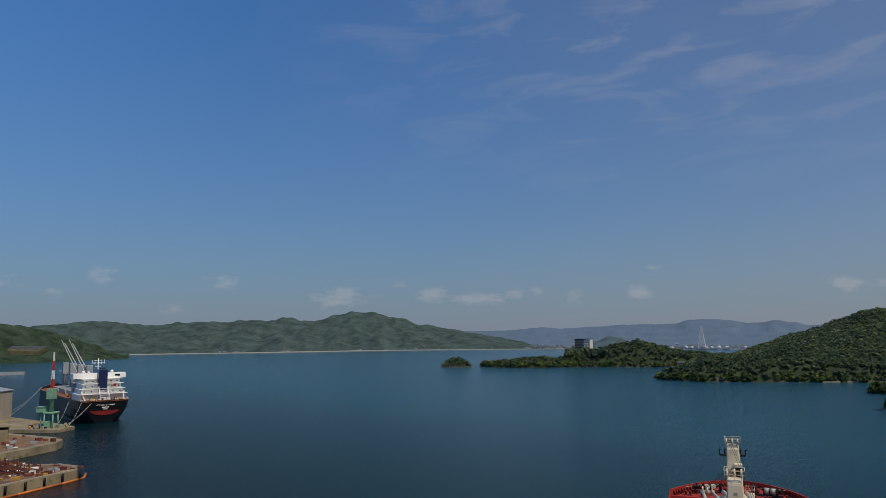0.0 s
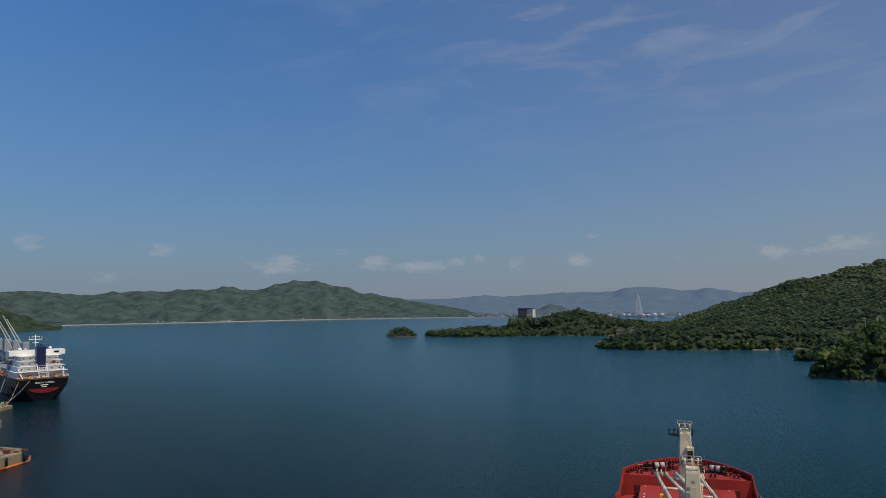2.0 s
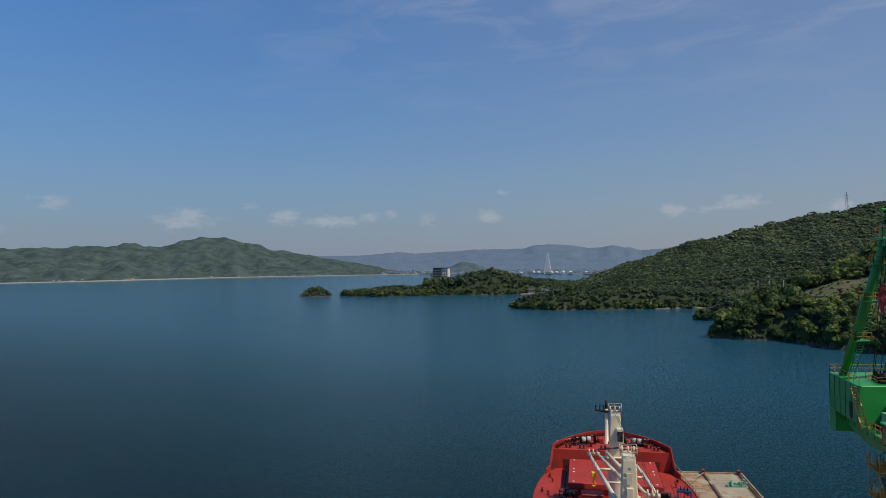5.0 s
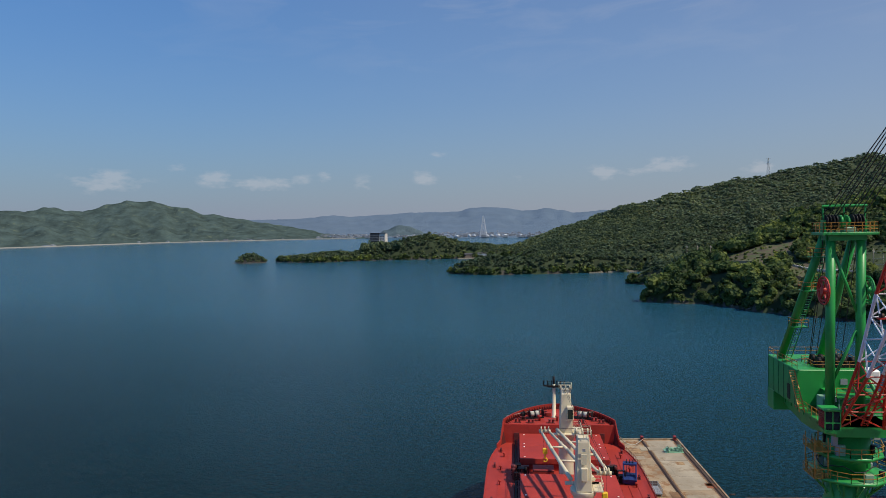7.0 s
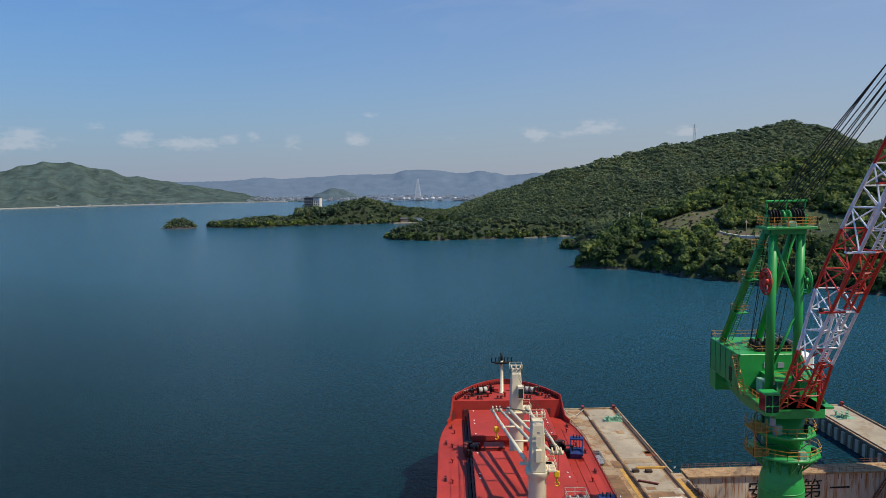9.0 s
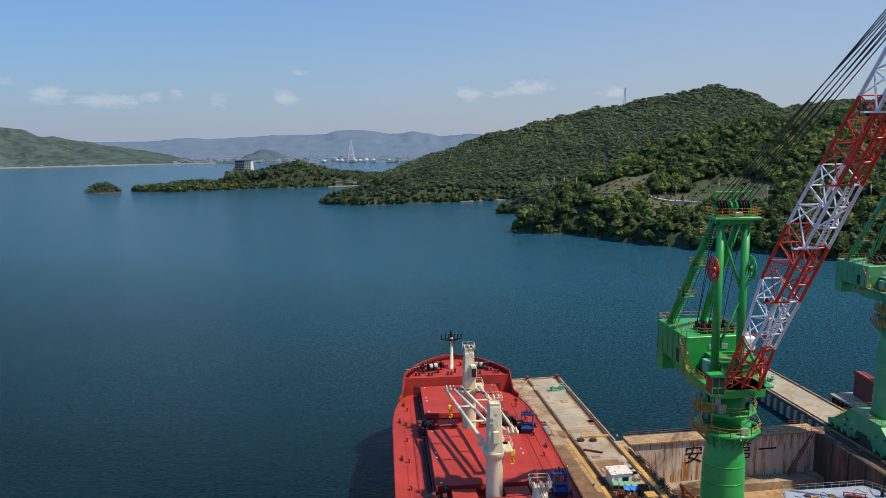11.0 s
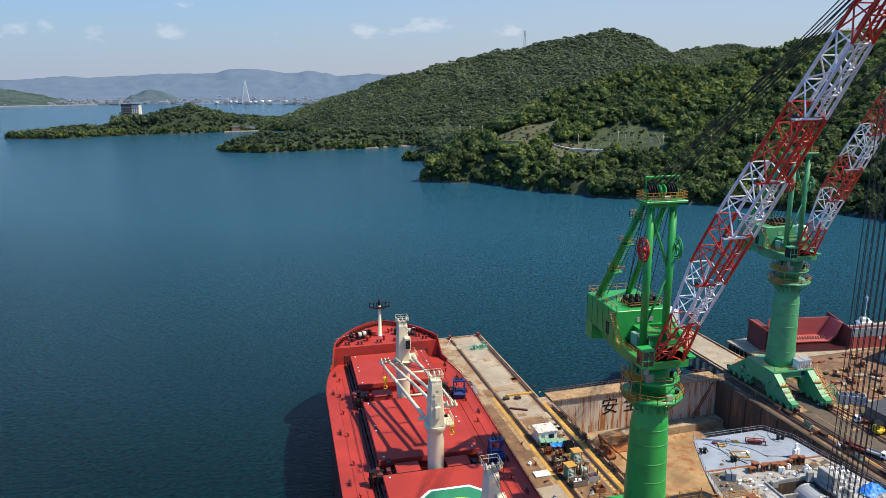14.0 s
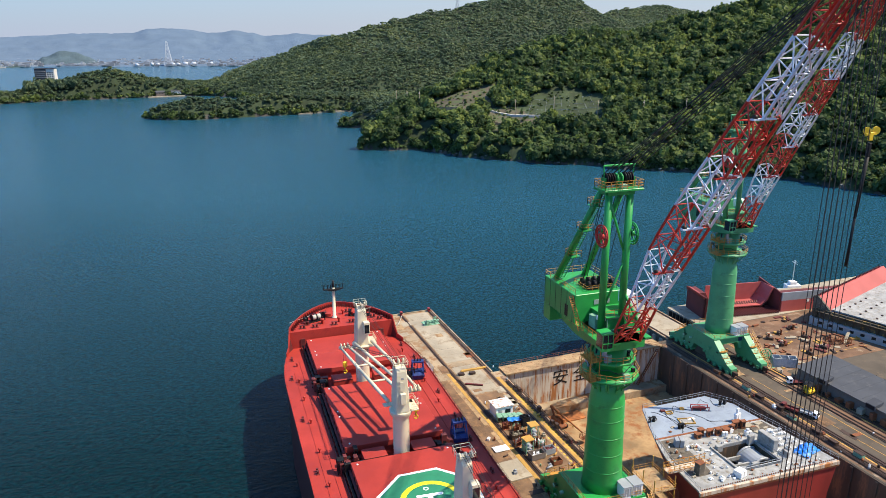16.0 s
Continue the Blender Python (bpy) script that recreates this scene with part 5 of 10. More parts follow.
    for x, y, s in ((57.4, -17.0, 1), (76.3, -15.7, 1.1), (61.6, -21.2, 0.7)):
        o = thing("mooring_fitting", "dark bollard and coiled hose on the block's deck", "bollard", pose(x, y, 7.97), group="block deck fittings")
        for dx in (-0.5, 0.5):
            part("post", lathe(B(), [(0.35, 0), (0.3, 0.2), (0.3, 0.9), (0.42, 1.0), (0.42, 1.1)], 10, (dx * s, 0)), M["black"], o)
        bm = B()
        for i in range(14):
            a, b = 2 * math.pi * i / 14, 2 * math.pi * (i + 1) / 14
            tube(bm, (1.0 + 0.7 * math.cos(a), 0.8 + 0.7 * math.sin(a), 0.08), (1.0 + 0.7 * math.cos(b), 0.8 + 0.7 * math.sin(b), 0.08), 0.08, seg=5)
        part("hose_coil", bm, M["railsteel"], o)
    for hx, hy, w, d in ((64.4, -19.3, 1.6, 1.1), (63.0, -15.2, 0.7, 0.5), (66.6, -14.6, 0.5, 0.4)):
        o = thing("deck_hatch_frame", "open yellowish hatch frame in the deck", "hatch", pose(hx, hy, 7.96, 0, 0, -14), group="hatch frames")
        for q in ((-w, w, -d, -d + 0.15), (-w, w, d - 0.15, d), (-w, -w + 0.15, -d + 0.15, d - 0.15), (w - 0.15, w, -d + 0.15, d - 0.15)):
            part("coaming", box(B(), *q, 0, 0.3), M["ochre"], o)
        part("lid", box(B(), -w + 0.15, w - 0.15, -d + 0.15, d - 0.15, 0.0, 0.05), M["primer"], o)


M["sheet"] = mat("pale_grey_sheeting", (0.46, 0.47, 0.47), 0.7, var=0.25, scale=1.2, bump=0.5)
build_dock_block()


def build_scaffold():
    t = thing("access_tower", "scaffold stair tower with a gangway to the stern block", "scaffold", pose(47.3, -33.0, 4.0))
    z0 = -12.0
    for x in (-2.4, 2.0):
        for y in (-3.5, 0, 3.5):
            bm = B()
            tube(bm, (x, y, z0), (x, y, 5.2), 0.10, seg=6)
            part("post", bm, M["ochre"], t)
    for z in (-8, -4, -0.5, 2.5):
        bm = B()
        box(bm, -2.6, 2.2, -3.7, 3.7, z, z + 0.12)
        part("platform", bm, M["tanrust"], t)
        bm = B()
        railing(bm, [(-2.6, -3.7, z), (2.2, -3.7, z), (2.2, 3.7, z), (-2.6, 3.7, z), (-2.6, -3.7, z)], 1.1, 1.8, 0.04)
        part("rail", bm, M["rail_or"], t)
    bm = B()
    box(bm, 2.2, 11.5, -1.2, 0.6, 4.0, 4.2)
    part("gangway", bm, M["gate"], t)
    bm = B()
    for y in (-1.2, 0.6):
        railing(bm, [(2.2, y, 4.2), (11.5, y, 4.2)], 1.2, 1.2, 0.05, (0.5, 0.25))
    part("gangway_rail", bm, M["rail_or"], t)


build_scaffold()

# ---- the red bulk carrier ----
CX = 0.4
DECK, FOC = 15.6, 19.7


def half_beam(y):
    """Half breadth of the deck edge by station."""
    if y < 8:
        return 15.6
    t = min(1.0, (y - 8) / (41.8 - 8))
    return 15.6 * max(0.0, 1 - t ** 2.3) ** 0.62


def stations():
    ys = [-128, -100, -60, -30, -10, 4, 8, 12, 16, 19, 22, 25, 28]
    return ys + [28 + 13.8 * math.sin(math.pi / 2 * k / 12) for k in range(1, 13)]


def build_ship():
    ship = thing("bulk_carrier", "new red-decked bulk carrier afloat at the fitting-out quay", "ship", pose(CX, 0, 0))
    ys = stations()
    # hull
    bm = B()
    rows = []
    for y in ys:
        hb = half_beam(y)
        top = DECK if y < 27.9 else FOC
        row = []
        for s in (-1, 1):
            col = []
            for k, z in enumerate((-4.0, 0.0, 5.0, 10.0, top)):
                f = 1.0 if y < 5 else 1 - (0.34 * min(1, (y - 5) / 35)) * (1 - z / top if z > 0 else 1)
                lag = 0.0 if y < 20 else (y - 20) * 0.16 * (1 - max(z, 0) / top)
                col.append(bm.verts.new((s * hb * f, y - lag, z)))
            row.append(col)
        rows.append(row)
    for a, b in zip(rows, rows[1:]):
        for s in (0, 1):
            for k in range(4):
                q = (a[s][k], a[s][k + 1], b[s][k + 1], b[s][k])
                bm.faces.new(q if s == 0 else q[::-1])
    bm.faces.new([*rows[0][0], *rows[0][1][::-1]])
    bmesh.ops.remove_doubles(bm, verts=bm.verts, dist=0.001)
    bmesh.ops.recalc_face_normals(bm, faces=bm.faces)
    part("hull", bm, M["hull_red"], ship, "dark red hull side, darkened further for shade")

    def deck_poly(y0, y1, inset, extra=()):
        pts = [y for y in ys if y0 < y < y1]
        seq = [y0, *pts, y1]
        right = [(max(half_beam(y) - inset, 0.02), y) for y in seq]
        left = [(-x, y) for x, y in right[::-1]]
        return right + left

    bm = B()
    prism(bm, deck_poly(-127.8, 28.0, 0.02), DECK - 0.5, DECK)
    part("main_deck", bm, M["red"], ship)
    bm = B()
    prism(bm, deck_poly(28.0, 41.2, 0.02), FOC - 0.4, FOC)
    part("forecastle_deck", bm, M["red"], ship)
    # forecastle front with its openings
    bm = B()
    hb = half_beam(28)
    box(bm, -hb + 0.05, hb - 0.05, 27.75, 28.05, DECK, FOC + 0.1)
    part("forecastle_bulkhead", bm, M["red"], ship)
    for x in (-9.5, 9.5, 3.0):
        bm = B()
        box(bm, x - 0.6, x + 0.6, 27.6, 27.75, DECK + 0.2, DECK + 2.3, 0.04)
        part("bulkhead_door", bm, M["darkred"], ship)
    # bulwark with stays
    seq = [28 + 13.8 * math.sin(math.pi / 2 * k / 24) for k in range(25)]
    for s in (-1, 1):
        bm = B()
        prev = None
        for y in seq:
            x = s * half_beam(y)
            xi = s * max(half_beam(y) - 0.12, 0)
            h = FOC + 1.25
            cur = [bm.verts.new(p) for p in ((x, y, FOC - 0.3), (x, y, h), (xi - s * 0.12, y - 0.1, h), (xi, y - 0.05, FOC))]
            if prev:
                for i in range(4):
                    j = (i + 1) % 4
                    bm.faces.new((prev[i], cur[i], cur[j], prev[j]))
            prev = cur
        bmesh.ops.recalc_face_normals(bm, faces=bm.faces)
        part("bulwark", bm, M["red"], ship)
        for y in seq[1:-1]:
            bm = B()
            x = s * (half_beam(y) - 0.2)
            n = Vector((-s * 1.0, -0.5, 0)).normalized()
            p = Vector((x, y, FOC))
            a = [bm.verts.new(v) for v in (p, p + Vector((0, 0, 1.05)), p + n * 0.85)]
            b = [bm.verts.new(v + Vector((0.04, 0.05, 0))) for v in (p, p + Vector((0, 0, 1.05)), p + n * 0.85)]
            bm.faces.new(a)
            bm.faces.new(b[::-1])
            for i in range(3):
                j = (i + 1) % 3
                bm.faces.new((a[i], b[i], b[j], a[j]))
            part("bulwark_stay", bm, M["darkred"], ship)
        # side wall sloping down from the forecastle to the main deck
        bm = B()
        x = s * half_beam(25)
        a = [bm.verts.new(p) for p in ((s * half_beam(28), 28, DECK), (s * half_beam(28), 28, FOC + 1.25), (s * half_beam(26), 26.0, DECK + 1.2), (s * half_beam(23.5), 23.5, DECK + 1.0), (s * half_beam(23.5), 23.5, DECK))]
        b = [bm.verts.new(v.co - Vector((s * 0.2, 0, 0))) for v in a]
        bm.faces.new(a)
        bm.faces.new(b[::-1])
        for i in range(5):
            j = (i + 1) % 5
            bm.faces.new((a[i], b[i], b[j], a[j]))
        bmesh.ops.recalc_face_normals(bm, faces=bm.faces)
        part("side_wing", bm, M["red"], ship)
        # deck edge bar and guard rail
        bm = B()
        line = [y for y in ys if -100 <= y <= 23.5] + [23.5]
        for y0, y1 in zip(line, line[1:]):
            tube(bm, (s * (half_beam(y0) - 0.06), y0, DECK + 0.08), (s * (half_beam(y1) - 0.06), y1, DECK + 0.08), 0.13, seg=5)
        part("gunwale_bar", bm, M["red"], ship)
        bm = B()
        if s > 0:
            railing(bm, [(s * (half_beam(y) - 0.25), y, DECK) for y in line], 1.1, 1.6, 0.028, (0.35, 0.68))
            part("guard_rail", bm, M["darkred"], ship)
        else:
            bm.free()
    # hatches
    for k, (y0, y1) in enumerate(((9.6, 26.2), (-22.0, 1.2), (-50.4, -26.7))):
        x0, x1 = -8.9, 8.9
        bm = B()
        box(bm, x0 + 0.35, x1 - 0.35, y0 + 0.35, y1 - 0.35, DECK, 17.1)
        hc = part("hatch_coaming", bm, M["red"], ship)
        for s in (-1, 1):
            n = int((y1 - y0) / 1.25)
            for i in range(n + 1):
                y = y0 + 0.5 + (y1 - y0 - 1) * i / n
                bm = plate(B(), [(y, DECK), (y + 0.10, DECK), (y + 0.10, 17.0), (y, 17.0)], "x", s * 8.55, s * (9.25 + 0.25 * (i % 3 == 0)))
                part("coaming_stay", bm, M["black"], hc)
            part("coaming_bar", box(B(), s * 8.55, s * 9.35, y0 + 0.3, y1 - 0.3, 16.95, 17.08), M["darkred"], hc)
            if s > 0:
                continue
            part("cable_tray", box(B(), s * 9.55, s * 9.9, y0 - 1.5, y1 + 0.5, DECK + 0.9, DECK + 1.05), M["black"], ship, "black cable tray beside the coaming")
            part("deck_pipe", tube(B(), (s * 9.3, y0, DECK + 0.35), (s * 9.3, y1, DECK + 0.35), 0.16, seg=6), M["black"], ship)
            part("deck_pipe", tube(B(), (s * 10.1, y0 - 2, DECK + 0.25), (s * 10.1, y1 + 1, DECK + 0.25), 0.12, seg=6), M["darkred"], ship)
            for i in range(int((y1 - y0) / 1.6)):
                part("tray_post", box(B(), s * 9.6, s * 9.85, y0 + i * 1.6, y0 + i * 1.6 + 0.2, DECK, DECK + 0.9), M["black"], ship)
        ym = (y0 + y1) / 2
        for a, b in ((y0, ym - 0.03), (ym + 0.03, y1)):
            bm = B()
            box(bm, x0, x1, a, b, 17.1, 18.2, 0.06)
            cover = part("hatch_cover", bm, M["red"], ship, "flat red steel hatch cover")
            for s in (-1, 1):
                for y in (a + 1.0, b - 1.0):
                    part("cover_socket", lathe(B(), [(0.17, 18.2), (0.17, 18.32), (0.08, 18.36)], 8, (s * 7.9, y)), M["white"], cover, "white lashing point")
                for i in range(5):
                    y = a + (b - a) * (i + 0.5) / 5
                    part("cleat", box(B(), s * 8.9, s * 9.02, y - 0.15, y + 0.15, 17.2, 17.7), M["black"], cover)
    # machinery in the gaps between the hatches
    rs = random.Random(6)
    for yc in (5.4, -24.4, -53.4):
        for s in (-1, 1):
            bm = B()
            box(bm, s * 2.3, s * 6.4, yc - 1.7, yc + 1.3, DECK, 18.0, 0.05)
            hs = part("deck_house", bm, M["red"], ship, "small red deck house")
            bm = B()
            box(bm, s * 2.4, s * 6.3, yc - 1.75, yc - 1.68, 17.75, 17.95)
            part("house_rim", bm, M["darkred"], hs)
            for i in range(16):
                bm = B()
                x = s * (6.8 + rs.uniform(0, 3.6))
                y = yc + rs.uniform(-2.9, 2.2)
                w, d, h = rs.uniform(0.25, 0.7), rs.uniform(0.25, 0.6), rs.uniform(0.8, 2.7)
                form = rs.random()
                if form < 0.2:
                    lathe(bm, [(w * 0.5, DECK), (w * 0.5, DECK + h * 0.7), (w * 0.9, DECK + h * 0.75), (w * 0.9, DECK + h * 0.95), (w * 0.5, DECK + h)], 12, (x, y))
                elif form < 0.55:
                    for ax, ay in ((-w, -d), (w, -d), (w, d), (-w, d)):
                        box(bm, x + ax - 0.09, x + ax + 0.09, y + ay - 0.09, y + ay + 0.09, DECK, DECK + h)
                    box(bm, x - w - 0.09, x + w + 0.09, y - d - 0.09, y + d + 0.09, DECK + h, DECK + h + 0.1)
                    box(bm, x - w * 0.6, x + w * 0.6, y - d * 0.6, y + d * 0.6, DECK, DECK + h * 0.6, 0.05)
                else:
                    box(bm, x - w, x + w, y - d, y + d, DECK, DECK + h, 0.05)
                    tube(bm, (x - w - 0.3, y, DECK + h * 0.6), (x + w + 0.3, y, DECK + h * 0.6), 0.14, seg=8)
                part("deck_machine", bm, M[rs.choice(("black", "black", "darkred"))], ship, "black hatch winch and vent gear")
            bm = B()
            tube(bm, (s * 9.7, yc - 2.6, DECK + 0.5), (s * 2.4, yc - 2.6, DECK + 0.5), 0.14, seg=6)
            tube(bm, (s * 9.7, yc - 2.2, DECK + 0.9), (s * 2.4, yc - 2.2, DECK + 0.9), 0.10, seg=6)
            part("cross_pipe", bm, M["darkred"], ship)
    # helicopter marking on the third hatch
    bm = B()
    hx, hy, z = 1.0, -40.6, 18.204
    oct_out = [(hx + 8.6 * math.cos(radians(22.5 + 45 * i)), hy + 8.6 * math.sin(radians(22.5 + 45 * i))) for i in range(8)]
    oct_in = [(hx + 8.05 * math.cos(radians(22.5 + 45 * i)), hy + 8.05 * math.sin(radians(22.5 + 45 * i))) for i in range(8)]
    prism(bm, oct_out, z, z + 0.012)
    part("landing_border", bm, M["white"], ship, "white octagon border")
    bm = B()
    prism(bm, oct_in, z + 0.012, z + 0.018)
    part("landing_field", bm, M["heligreen"], ship, "green landing field")
    bm = B()
    n = 40
    vi = [[bm.verts.new((hx + r * math.cos(2 * math.pi * i / n), hy + r * math.sin(2 * math.pi * i / n), z + 0.024)) for i in range(n)] for r in (4.0, 4.9)]
    for i in range(n):
        j = (i + 1) % n
        bm.faces.new((vi[0][i], vi[1][i], vi[1][j], vi[0][j]))
    part("landing_ring", bm, M["lime"], ship, "bright yellow ring")
    bm = B()
    c, s_ = math.cos(radians(-4)), math.sin(radians(-4))
    for x0, x1, y0, y1 in ((-1.6, -0.95, -2.1, 2.1), (0.95, 1.6, -2.1, 2.1), (-0.95, 0.95, -0.4, 0.4)):
        prism(bm, [(hx + y * c + x * s_, hy - x * c + y * s_) for x, y in ((x0, y0), (x1, y0), (x1, y1), (x0, y1))], z + 0.018, z + 0.026)
    part("landing_letter", bm, M["white"], ship, "white letter H")
    bm = B()
    vi = [[bm.verts.new((hx + r * math.cos(2 * math.pi * i / 20), hy + 3.0 + r * math.sin(2 * math.pi * i / 20), z + 0.026)) for i in range(20)] for r in (0.28, 0.45)]
    for i in range(20):
        j = (i + 1) % 20
        bm.faces.new((vi[0][i], vi[1][i], vi[1][j], vi[0][j]))
    part("lashing_ring", bm, M["white"], ship)
    # foremast
    bm = B()
    lathe(bm, [(0.75, FOC), (0.6, FOC + 0.25), (0.42, FOC + 0.3), (0.36, FOC + 7.6), (0.30, 27.6)], 14, (-0.7, 34.0))
    mast = part("foremast", bm, M["cream"], ship, "cream tubular foremast with a black light platform")
    bm = B()
    lathe(bm, [(0.3, 26.7), (0.75, 27.1), (0.8, 27.2)], 12, (-0.7, 34.0))
    tube(bm, (-3.1, 34, 27.2), (1.7, 34, 27.2), 0.20, seg=6)
    tube(bm, (-2.3, 33.4, 27.2), (0.9, 33.4, 27.2), 0.16, seg=6)
    box(bm, -2.0, 0.6, 33.2, 34.8, 26.95, 27.15)
    for x in (-3.1, -2.1, -1.3, 0.0, 0.8, 1.7):
        tube(bm, (x, 34, 27.2), (x, 34, 28.4), 0.12, seg=5)
        tube(bm, (x, 34, 28.3), (x + 0.4, 34, 28.3), 0.10, seg=5)
    tube(bm, (-0.7, 34, 27.2), (-0.7, 34, 29.4), 0.3, seg=8)
    part("light_platform", bm, M["black"], mast)
    bm = B()
    for p in ((-5.0, 37.0, FOC + 1), (3.6, 37.0, FOC + 1), (-5, 30, FOC), (3.6, 30, FOC)):
        tube(bm, (-0.7, 34, 27.0), p, 0.02, seg=3)
    part("mast_stay", bm, M["cable"], mast)
    # windlasses with pale rope drums
    for s in (-1, 1):
        ang = 18 * s
        bm = B()
        box(bm, -2.4, 2.4, -0.8, 0.8, FOC, FOC + 0.25)
        for x in (-2.2, -0.9, 0.3, 1.5, 2.4):
            disc(bm, (x, 0, FOC + 1.0), (1, 0, 0), 0.85, 0.10, 16)
        box(bm, -2.9, -2.3, -0.6, 0.6, FOC, FOC + 1.5, 0.08)
        w = part("windlass", bm, M["black"], ship, "black windlass with pale rope drums")
        w.matrix_local = pose(s * 5.6, 33.4, 0, 0, 0, -ang)
        bm = B()
        for x0, x1 in ((-0.85, 0.25), (0.35, 1.45)):
            tube(bm, (x0, 0, FOC + 1.0), (x1, 0, FOC + 1.0), 0.62, seg=16)
        part("rope_drum", bm, M["rope"], w)
        bm = B()
        tube(bm, (-1.0, 0.6, FOC + 1.4), (-6.2 if s < 0 else -3.0, 1.2, FOC + 0.6), 0.06, seg=6)
        tube(bm, (0.8, 0.6, FOC + 1.4), (3.0, 3.2, FOC + 0.9), 0.06, seg=6)
        part("mooring_line", bm, M["rope"], w)
    # forecastle fittings
    spots = [(-9.2, 29.6), (-8.0, 31.4), (-3.0, 36.4), (3.0, 36.6), (8.2, 31.2), (9.6, 29.4), (-1.6, 29.4), (2.6, 29.6), (5.2, 29.4), (-6.2, 29.3), (6.4, 35.0), (-5.8, 36.0)]
    for x, y in spots:
        bm = B()
        for d in (-0.4, 0.4):
            lathe(bm, [(0.30, FOC), (0.24, FOC + 0.1), (0.24, FOC + 0.7), (0.33, FOC + 0.78), (0.33, FOC + 0.85)], 10, (x + d, y))
        box(bm, x - 0.8, x + 0.8, y - 0.35, y + 0.35, FOC, FOC + 0.08)
        part("bollard", bm, M["darkred"], ship)
    for x, y, r in ((-4.2, 31.2, 0.5), (-0.2, 31.0, 0.4), (3.6, 33.8, 0.45), (1.6, 35.6, 0.4)):
        bm = B()
        lathe(bm, [(r * 0.5, FOC), (r * 0.5, FOC + 0.8), (r, FOC + 0.9), (r, FOC + 1.25), (r * 0.3, FOC + 1.3)], 12, (x, y))
        part("mushroom_vent", bm, M["red"], ship)
    bm = B()
    box(bm, -2.8, -1.4, 35.2, 36.4, FOC, FOC + 0.7, 0.05)
    part("deck_hatch", bm, M["red"], ship)
    bm = B()
    for x in (3.2, 4.4):
        tube(bm, (x, 27.2, DECK + 1.0), (x, 27.6, DECK + 1.0), 0.6, seg=14)
    part("rope_reel", bm, M["white"], ship, "white rope reels against the bulkhead")
    # bollards and vents on the main deck sides
    for s in (-1, 1):
        for y in ((21.5, 12, -6, -24, -44) if s < 0 else (21.5, 14, 6.5, -3.5, -14, -22.5, -33, -44, -58)):
            x = s * (half_beam(y) - 1.5)
            bm = B()
            for d in (-0.45, 0.45):
                lathe(bm, [(0.20, DECK), (0.17, DECK + 0.1), (0.17, DECK + 0.55), (0.24, DECK + 0.62), (0.24, DECK + 0.7)], 10, (x, y + d * 0.8))
            box(bm, x - 0.28, x + 0.28, y - 0.7, y + 0.7, DECK, DECK + 0.08)
            part("bollard", bm, M["darkred"], ship)
        for y in (18, 10, 2, -7.5, -18, -28.5, -38):
            x = s * (half_beam(y) - 2.8)
            bm = B()
            lathe(bm, [(0.12, DECK), (0.12, DECK + 0.6), (0.28, DECK + 0.66), (0.28, DECK + 0.9), (0.1, DECK + 0.98)], 8, (x, y))
            part("air_pipe", bm, M["red"], ship)
        bm = B()
        for y0, y1 in ((-60, 20),):
            box(bm, s * 11.4, s * 11.5, y0, y1, DECK, DECK + 0.1)
            box(bm, s * 13.1, s * 13.2, y0, y1 - 4, DECK, DECK + 0.08)
        part("deck_seam", bm, M["red"], ship)

    # deck cranes
    def crane(y, faces, tip, hook_drop, cx=0.0, slim=1.0):
        """One deck crane: a pedestal, its house, and a twin-legged jib laid down to the given tip."""
        bm = B()
        lathe(bm, [(1.75, DECK), (1.5, DECK + 0.4), (1.42, DECK + 0.8), (1.42, 23.7), (1.55, 24.2), (1.9, 24.7), (1.95, 25.2), (1.95, 25.4)], 28, (0, y))
        ped = part("deck_crane", bm, M["cream"], ship, "cream deck crane with its jib laid down")
        ped.location.x = cx
        bm = B()
        f = faces
        pts = [(-1.75, 25.4), (1.75, 25.4), (1.7, 28.0), (1.3, 32.9), (0.7, 33.5), (-0.9, 33.5), (-1.2, 32.9), (-1.6, 28.0)]
        plate(bm, [(y + f * a, b) for a, b in pts], "x", -1.2, 1.2)
        for v in bm.verts:
            v.co.x *= slim * (1 - 0.26 * max(0, (v.co.z - 27) / 6.5))
        bmesh.ops.bevel(bm, geom=list(bm.edges), offset=0.12, segments=1, affect="EDGES")
        part("crane_house", bm, M["cream"], ped)
        bm = B()
        box(bm, 0.1, 1.3, y + f * 1.5, y + f * 2.7, 28.2, 30.8, 0.08)
        part("cab", bm, M["cream"], ped)
        bm = B()
        box(bm, 0.22, 1.18, y + f * 2.7, y + f * 2.74, 28.5, 30.3)
        box(bm, 1.3, 1.33, y + f * 1.7, y + f * 2.5, 29.2, 30.4)
        part("cab_window", bm, M["glass"], ped)
        bm = B()
        box(bm, -0.45, 0.45, y - f * 1.72, y - f * 1.66, 29.6, 31.2, 0.03)
        box(bm, -0.5, 0.5, y - f * 2.2, y - f * 1.6, 27.2, 29.2, 0.08)
        part("access_panel", bm, M["cream"], ped)
        bm = B()
        box(bm, -0.22, 0.22, y - f * 1.69, y - f * 1.60, 31.6, 32.0)
        part("number_plate", bm, M["grey"], ped, "small grey plate")
        bm = B()
        railing(bm, [(-1.2, y - 1.3, 33.5), (1.2, y - 1.3, 33.5), (1.2, y + 1.3, 33.5), (-1.2, y + 1.3, 33.5), (-1.2, y - 1.3, 33.5)], 1.1, 1.0, 0.04)
        part("top_rail", bm, M["cream"], ped)
        for x in (-0.9, 0, 0.8):
            part("sheave", disc(B(), (x, y + f * 0.6, 34.0), (1, 0, 0), 0.5, 0.22, 14), M["cream"], ped)
        bm = B()
